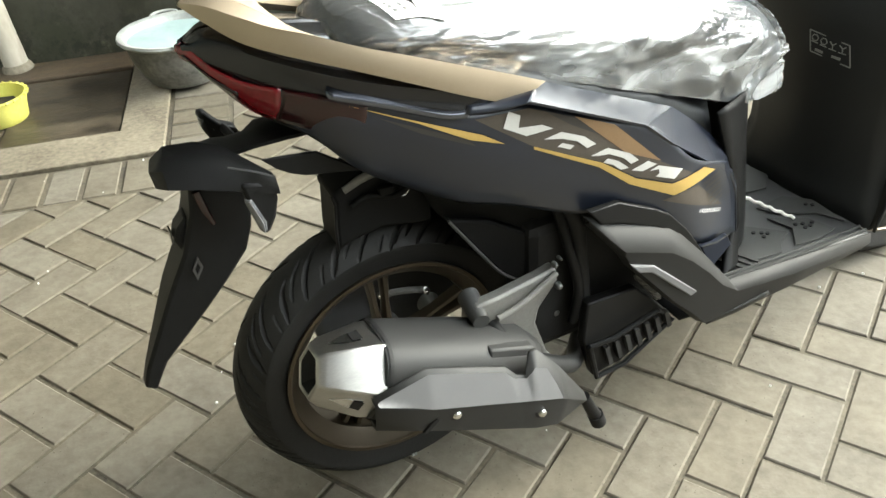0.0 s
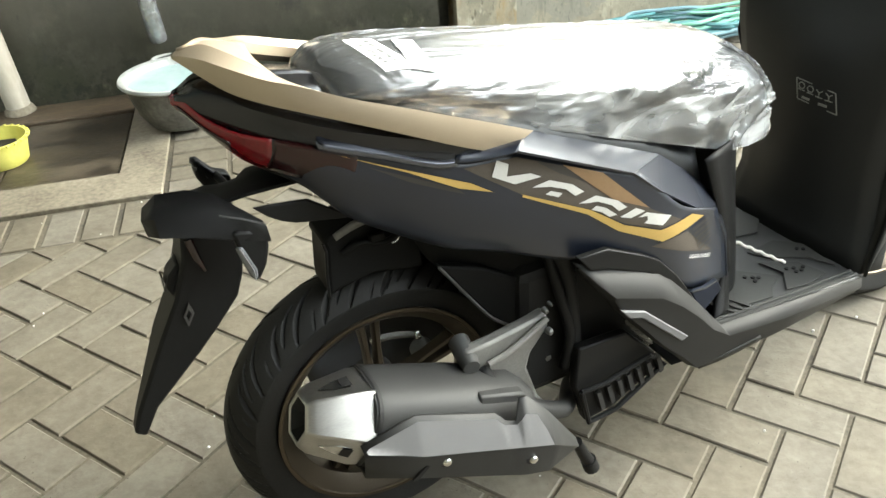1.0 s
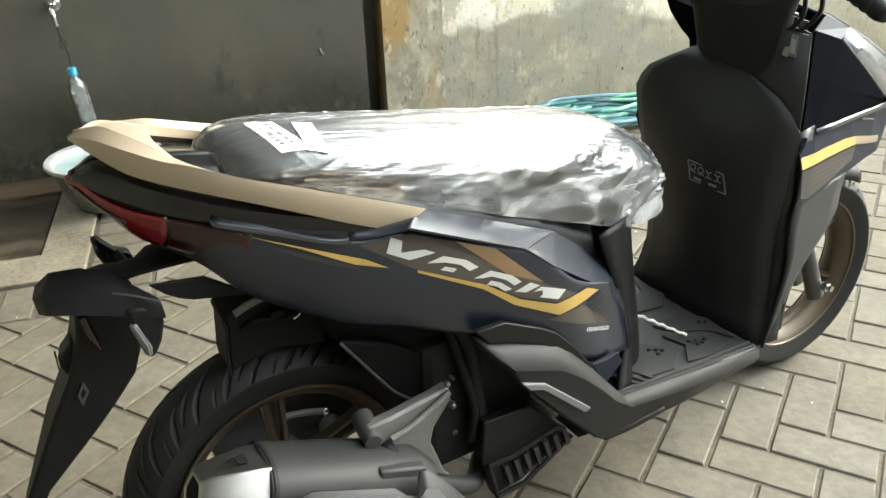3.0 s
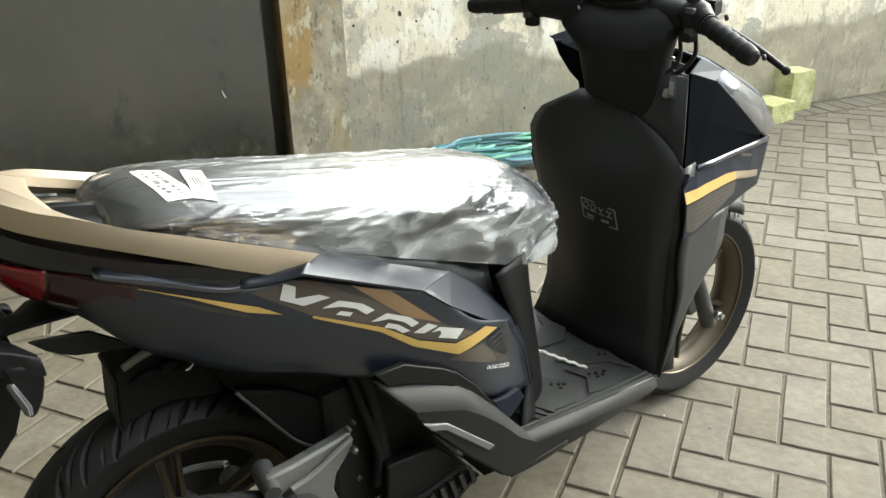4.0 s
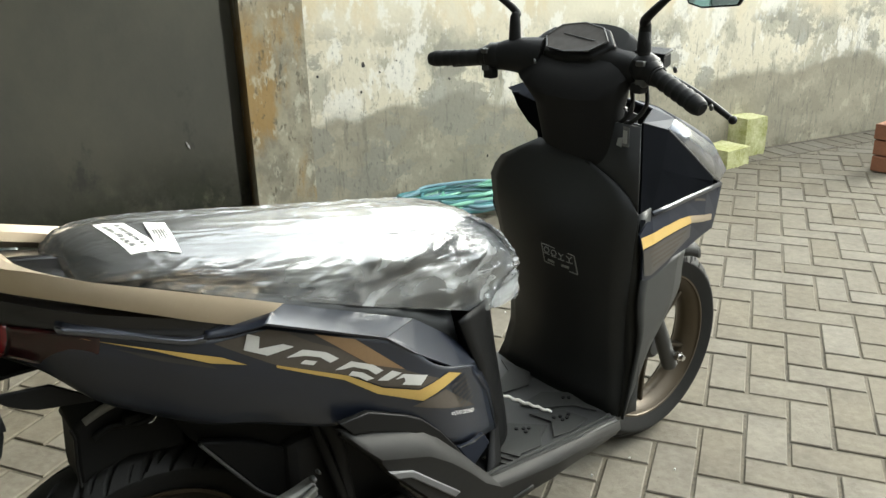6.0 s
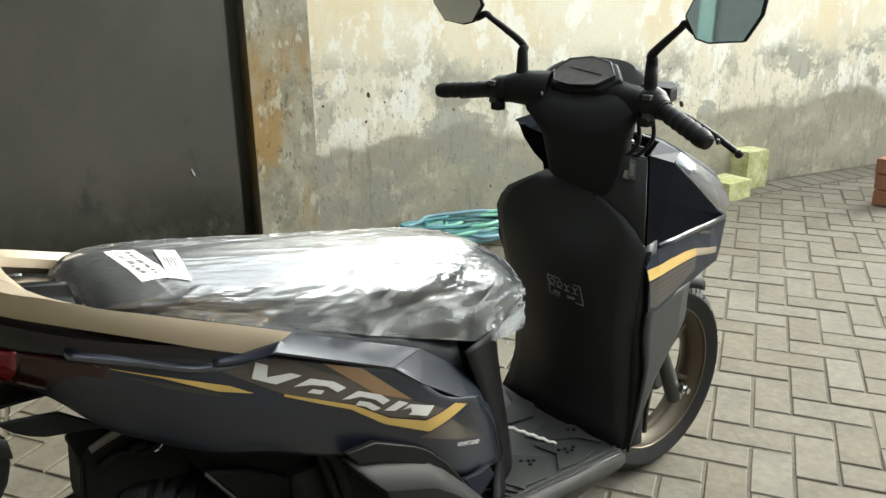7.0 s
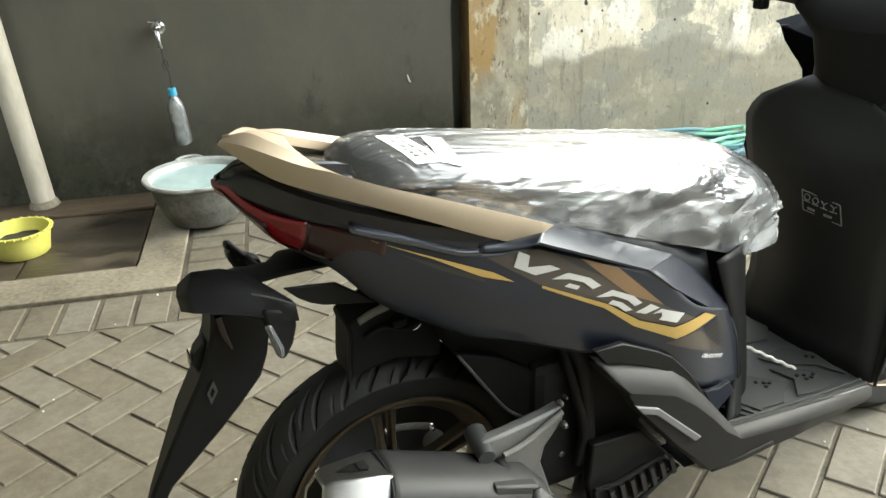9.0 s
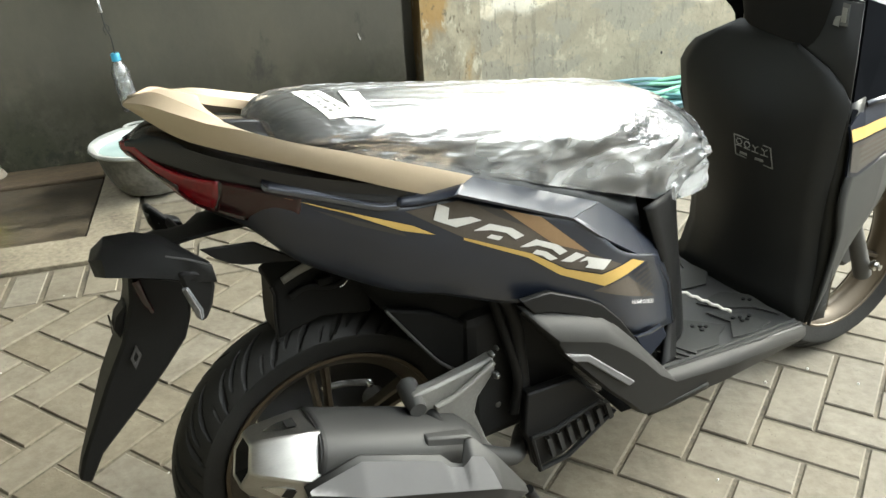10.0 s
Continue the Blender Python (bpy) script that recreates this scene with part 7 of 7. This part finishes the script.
bm = tube([(0.317, -0.178, 0.083), (0.326, -0.178, 0.058)], 0.015, 12)
part("stand_rubber", bm, M_RUBBER, scooter)

# rear plate carrier, flap and indicators
BLADE = [
    [(-0.271, 0.030, 0.685), (-0.255, 0.030, 0.696), (-0.228, 0.030, 0.700), (-0.200, 0.030, 0.703), (-0.181, 0.030, 0.700), (-0.155, 0.030, 0.701), (-0.138, 0.030, 0.713), (-0.115, 0.030, 0.714), (-0.060, 0.030, 0.716)],
    [(-0.273, -0.010, 0.707), (-0.253, -0.010, 0.713), (-0.230, -0.010, 0.716), (-0.203, -0.010, 0.716), (-0.184, -0.010, 0.714), (-0.157, -0.010, 0.715), (-0.137, -0.010, 0.721), (-0.116, -0.010, 0.722), (-0.070, -0.010, 0.722)],
    [(-0.274, -0.052, 0.715), (-0.250, -0.052, 0.717), (-0.231, -0.052, 0.718), (-0.205, -0.052, 0.716), (-0.188, -0.052, 0.714), (-0.159, -0.052, 0.716), (-0.135, -0.052, 0.716), (-0.118, -0.052, 0.716), (-0.080, -0.052, 0.715)],
    [(-0.274, -0.050, 0.709), (-0.250, -0.050, 0.711), (-0.231, -0.050, 0.712), (-0.205, -0.050, 0.710), (-0.188, -0.050, 0.708), (-0.159, -0.050, 0.710), (-0.135, -0.050, 0.710), (-0.118, -0.050, 0.710), (-0.080, -0.050, 0.709)],
    [(-0.271, 0.020, 0.673), (-0.255, 0.020, 0.684), (-0.228, 0.020, 0.688), (-0.200, 0.020, 0.691), (-0.181, 0.020, 0.688), (-0.155, 0.020, 0.689), (-0.138, 0.020, 0.701), (-0.115, 0.020, 0.702), (-0.060, 0.020, 0.704)],
]
carrier = part("plate_carrier", loft(BLADE + BLADE[:1], crisp=True), M_BLACK, scooter, "black number plate carrier", smooth=30)
HOOD = [
    [(-0.284, -0.020, 0.716), (-0.266, -0.030, 0.734), (-0.232, -0.046, 0.738), (-0.202, -0.060, 0.730), (-0.178, -0.084, 0.714), (-0.155, -0.100, 0.696)],
    [(-0.290, -0.052, 0.716), (-0.276, -0.070, 0.722), (-0.240, -0.080, 0.718), (-0.205, -0.088, 0.712), (-0.178, -0.098, 0.704), (-0.152, -0.106, 0.692)],
    [(-0.288, -0.060, 0.700), (-0.276, -0.082, 0.704), (-0.240, -0.092, 0.698), (-0.205, -0.098, 0.688), (-0.180, -0.104, 0.680), (-0.150, -0.108, 0.672)],
    [(-0.284, -0.040, 0.694), (-0.272, -0.056, 0.694), (-0.240, -0.066, 0.686), (-0.205, -0.074, 0.676), (-0.180, -0.080, 0.668), (-0.154, -0.088, 0.664)],
]
part("plate_hood", loft(HOOD, crisp=True), M_BLACK, carrier, "black hood over the plate", smooth=38, thick=0.006)
# grey line drawn for the light that catches the hood's edge
part("hood_edge", tube([(-0.204, -0.089, 0.714), (-0.178, -0.099, 0.706), (-0.152, -0.107, 0.694)], 0.0016, 6), M_DGREY, carrier)
STAY = [(-0.159, 0.705), (-0.131, 0.702), (-0.086, 0.696), (-0.057, 0.674), (-0.025, 0.649), (-0.068, 0.658), (-0.106, 0.666), (-0.124, 0.674), (-0.141, 0.686)]
part("carrier_arm", prism([(x, -0.077, z) for x, z in STAY], (0, 0.006, 0)), M_BLACK, carrier, "black lower stay", bevel=0.002)
FL = [(-0.247, 0.690), (-0.257, 0.633), (-0.279, 0.577), (-0.313, 0.518), (-0.371, 0.398), (-0.384, 0.364), (-0.368, 0.352), (-0.342, 0.396), (-0.263, 0.477), (-0.230, 0.514), (-0.195, 0.555), (-0.182, 0.588), (-0.172, 0.640), (-0.172, 0.690)]
bm = bmesh.new()
near_, far_ = [], []
for x, z in FL:
    h = 0.010 + 0.020 * smoothstep(0.37, 0.56, z)
    near_.append(bm.verts.new((x, -h - 0.004, z)))
    far_.append(bm.verts.new((x, h, z)))
bm.faces.new(near_)
bm.faces.new(far_[::-1])
for i in range(len(FL)):
    j = (i + 1) % len(FL)
    bm.faces.new((near_[i], far_[i], far_[j], near_[j]))
flap = part("mud_flap", bm, M_BLACK, carrier, "long black mud flap", smooth=40, bevel=0.005)
rb = part("reflector_bracket", prism([(x, -0.020, z) for x, z in ((-0.277, 0.610), (-0.262, 0.625), (-0.246, 0.620), (-0.262, 0.568), (-0.278, 0.572), (-0.284, 0.592))], (0, 0.034, 0)), M_BLACK, flap, smooth=30, bevel=0.004)
part("reflector_face", prism([(-0.2845, -0.012, 0.604), (-0.2845, 0.008, 0.604), (-0.2855, 0.008, 0.584), (-0.2855, -0.012, 0.584)], (-0.002, 0, 0)), M_GLOSS, rb, smooth=0)
part("plate_lamp", tube([(-0.243, -0.040, 0.668), (-0.238, -0.044, 0.640), (-0.232, -0.046, 0.618)], [0.006, 0.005, 0.003], 10), M_REDDK, carrier, "small red plate lamp wire")
DM = [(-0.263, 0.570), (-0.259, 0.552), (-0.271, 0.533), (-0.274, 0.551)]
bm = bmesh.new()
oo = [bm.verts.new((x, -0.036, z)) for x, z in DM]
ii = [bm.verts.new((-0.267 + (x + 0.267) * 0.5, -0.036, 0.5515 + (z - 0.5515) * 0.5)) for x, z in DM]
for i in range(4):
    bm.faces.new((oo[i], oo[(i + 1) % 4], ii[(i + 1) % 4], ii[i]))
part("diamond_mark", bm, M_DGREY, flap, "grey diamond outline", smooth=0, thick=0.002)
IND = [(-0.196, 0.694), (-0.176, 0.692), (-0.152, 0.684), (-0.153, 0.660), (-0.160, 0.636), (-0.171, 0.617), (-0.181, 0.615), (-0.187, 0.640), (-0.192, 0.668)]
ind = part("indicator", prism([(x, -0.106, z) for x, z in IND], (0, 0.036, 0)), M_BLACK, carrier, "black indicator housing", smooth=40, bevel=0.008)
part("indicator_lens", prism([(-0.196, -0.1075, 0.670), (-0.187, -0.1085, 0.673), (-0.174, -0.1085, 0.634), (-0.175, -0.1085, 0.619), (-0.184, -0.1075, 0.622)], (0, 0.012, 0)), M_LENS, ind, "smoked clear indicator lens", smooth=40, bevel=0.003)
part("lens_edge", tube([(-0.191, -0.1095, 0.671), (-0.180, -0.1100, 0.636), (-0.180, -0.1100, 0.622)], 0.0014, 6), M_SHIELDSIL, ind)
FIND = [(-0.200, 0.716), (-0.190, 0.714), (-0.172, 0.692), (-0.150, 0.682), (-0.150, 0.668), (-0.188, 0.668), (-0.198, 0.690)]
ind = part("indicator", prism([(x, 0.082, z) for x, z in FIND], (0, 0.030, 0)), M_BLACK, carrier, "black indicator housing", smooth=40, bevel=0.006)
part("indicator_lens", prism([(-0.201, 0.084, 0.711), (-0.193, 0.081, 0.708), (-0.180, 0.081, 0.688), (-0.184, 0.084, 0.676), (-0.196, 0.084, 0.690)], (0, 0.024, 0)), M_LENS, ind, "smoked clear indicator lens", smooth=40, bevel=0.003)
part("indicator_stalk", tube([(-0.166, 0.026, 0.690), (-0.168, 0.060, 0.688), (-0.170, 0.090, 0.686)], 0.006, 10), M_BLACK, ind)


# ---------------------------------------------------------------- pavers
LX, LY, LROT, LM = 0.688, -0.155, radians(-60.0), 0.1073
JOINT = 0.0082
cl, sl = math.cos(LROT), math.sin(LROT)


def lat(a, b):
    return Vector((LX + (a * cl - b * sl) * LM, LY + (a * sl + b * cl) * LM))


def to_un(p):
    return p.x * UX + p.y * UY, p.x * NX + p.y * NY


def clip(poly, nx, ny, d):
    """The part of a polygon where nx*u + ny*n <= d."""
    out = []
    for i, p in enumerate(poly):
        q = poly[(i + 1) % len(poly)]
        sp, sq = nx * p[0] + ny * p[1] - d, nx * q[0] + ny * q[1] - d
        if sp <= 0:
            out.append(p)
        if (sp < 0 < sq) or (sq < 0 < sp):
            t = sp / (sp - sq)
            out.append((p[0] + (q[0] - p[0]) * t, p[1] + (q[1] - p[1]) * t))
    return out


TOP_Z, CH = 0.0040, 0.003


def inner(poly, c, d):
    """The outline with each corner drawn in from both of its edges by d."""
    out = []
    k = len(poly)
    for i in range(k):
        p = Vector(poly[i])
        e0 = p - Vector(poly[i - 1])
        e1 = Vector(poly[(i + 1) % k]) - p
        if e0.length < 1e-5 or e1.length < 1e-5:
            out.append(p.lerp(c, 0.08))
            continue
        n0, n1 = Vector((-e0.y, e0.x)).normalized(), Vector((-e1.y, e1.x)).normalized()
        if n0.dot(c - p) < 0:
            n0 = -n0
        if n1.dot(c - p) < 0:
            n1 = -n1
        m = n0 + n1
        out.append(p + m * (d / max(0.35, 1 + n0.dot(n1))))
    return out


def piece(bm, poly, z=TOP_Z, low=-0.01):
    """A paver with a chamfered top from a convex outline in the plane."""
    c = Vector((sum(p[0] for p in poly) / len(poly), sum(p[1] for p in poly) / len(poly)))
    area = 0.5 * abs(sum(poly[i][0] * poly[(i + 1) % len(poly)][1] - poly[(i + 1) % len(poly)][0] * poly[i][1] for i in range(len(poly))))
    if area < 0.0012:
        return
    rings_ = []
    for zz, inset in ((low, 0.0), (z - CH, 0.0), (z, CH)):
        ring = [bm.verts.new((q.x, q.y, zz)) for q in inner(poly, c, JOINT * 0.58 + inset)]
        rings_.append(ring)
    for a, b in zip(rings_, rings_[1:]):
        for i in range(len(a)):
            bm.faces.new((a[i], a[(i + 1) % len(a)], b[(i + 1) % len(a)], b[i]))
    bm.faces.new(rings_[-1])


def paver_mesh(w, h):
    bm = bmesh.new()
    x, y = w / 2, h / 2
    rr = []
    for z, ins in ((-0.01, 0.0), (TOP_Z - CH, 0.0), (TOP_Z, CH)):
        rr.append([bm.verts.new((sx * (x - ins), sy * (y - ins), z)) for sx, sy in ((-1, -1), (1, -1), (1, 1), (-1, 1))])
    for a, b in zip(rr, rr[1:]):
        for i in range(4):
            bm.faces.new((a[i], a[(i + 1) % 4], b[(i + 1) % 4], b[i]))
    bm.faces.new(rr[-1])
    me = bpy.data.meshes.new("paver")
    bmesh.ops.recalc_face_normals(bm, faces=bm.faces)
    bm.to_mesh(me)
    bm.free()
    me.materials.append(M_PAVER)
    return me


paver_me = paver_mesh(2 * LM - JOINT, LM - JOINT)
rest = bmesh.new()
rngp = random.Random(11)
U_L, N_L = -0.29, 1.185              # the herringbone stops at the edging rows
N_TOP = 2.165
near = []
for i in range(-48, 60):
    for j in range(-40, 60):
        k = (i - j) % 4
        if k == 0:
            w, h = 2, 1
        elif k == 3:
            w, h = 1, 2
        else:
            continue
        cpt = lat(i + w / 2, j + h / 2)
        u, n = to_un(cpt)
        if not (-2.6 < u < 8.8 and -2.4 < n < N_TOP + 0.2):
            continue
        poly = [to_un(lat(i + dx * w, j + dy * h)) for dx, dy in ((0, 0), (1, 0), (1, 1), (0, 1))]
        whole = all((p[0] > U_L or p[1] < N_L) and p[1] < N_TOP for p in poly) and (all(p[0] > U_L for p in poly) or all(p[1] < N_L for p in poly))
        if whole:
            if -0.9 < cpt.x < 2.9 and -0.75 < cpt.y < 1.9:
                near.append(((cpt - Vector((0.75, 0.35))).length, cpt, w))
            else:
                d = Vector((rngp.uniform(-0.0015, 0.0015), rngp.uniform(-0.0015, 0.0015)))
                piece(rest, [(p.x + d.x, p.y + d.y) for p in (lat(i + dx * w, j + dy * h) for dx, dy in ((0, 0), (1, 0), (1, 1), (0, 1)))], TOP_Z + rngp.uniform(-0.0015, 0.0015))
        else:
            cut = []
            a = clip(poly, 0, 1, N_TOP)
            if len(a) > 2:
                b = clip(a, 0, 1, N_L)
                if len(b) > 2:
                    cut.append(b)
                c_ = clip(clip(a, 0, -1, -N_L), -1, 0, -U_L) if len(a) > 2 else []
                if len(c_) > 2:
                    if all(p[0] > U_L for p in poly):
                        cut = [a]
                    else:
                        cut.append(c_)
            for q in cut:
                piece(rest, [tuple(W(*p)[:2]) for p in q], TOP_Z + rngp.uniform(-0.0015, 0.0015))
near.sort(key=lambda e: e[0])
for d, cpt, w in near[:292]:
    ob = new("paver", paver_me)
    ob.parent = ground
    ob.matrix_world = pose(cpt.x + rngp.uniform(-0.001, 0.001), cpt.y + rngp.uniform(-0.001, 0.001), rngp.uniform(-0.0014, 0.0014), rngp.uniform(-0.4, 0.4), rngp.uniform(-0.4, 0.4), math.degrees(LROT) + (0 if w == 2 else 90) + rngp.uniform(-0.5, 0.5))
for d, cpt, w in near[292:]:
    hw, hh = (2 * LM) / 2, LM / 2
    a = LROT + (0 if w == 2 else math.pi / 2)
    piece(rest, [(cpt.x + math.cos(a) * x * hw - math.sin(a) * y * hh, cpt.y + math.sin(a) * x * hw + math.cos(a) * y * hh) for x, y in ((-1, -1), (1, -1), (1, 1), (-1, 1))], TOP_Z + rngp.uniform(-0.0015, 0.0015))
# edging rows: along the drain edge, beside it, and along the wall
k = -0.518
while k > -2.4:
    piece(rest, [tuple(W(*p)[:2]) for p in ((k - 0.109, 1.190), (k - 0.003, 1.190), (k - 0.003, 1.405), (k - 0.109, 1.405))], TOP_Z + rngp.uniform(-0.0015, 0.0015))
    k -= 0.112
k = 1.187
while k < 2.3:
    piece(rest, [tuple(W(*p)[:2]) for p in ((-0.497, k + 0.003), (-0.295, k + 0.003), (-0.295, k + 0.1055), (-0.497, k + 0.1055))], TOP_Z + rngp.uniform(-0.0015, 0.0015))
    k += 0.1085
k = -0.285
while k < 8.8:
    piece(rest, [tuple(W(*p)[:2]) for p in ((k, 2.168), (k + 0.1085, 2.168), (k + 0.1085, 2.356), (k, 2.356))], TOP_Z + rngp.uniform(-0.0015, 0.0015))
    k += 0.1085
tagged(part("paving_rest", rest, M_PAVERS, ground, "the further beige concrete pavers", smooth=0), kind="stuff")
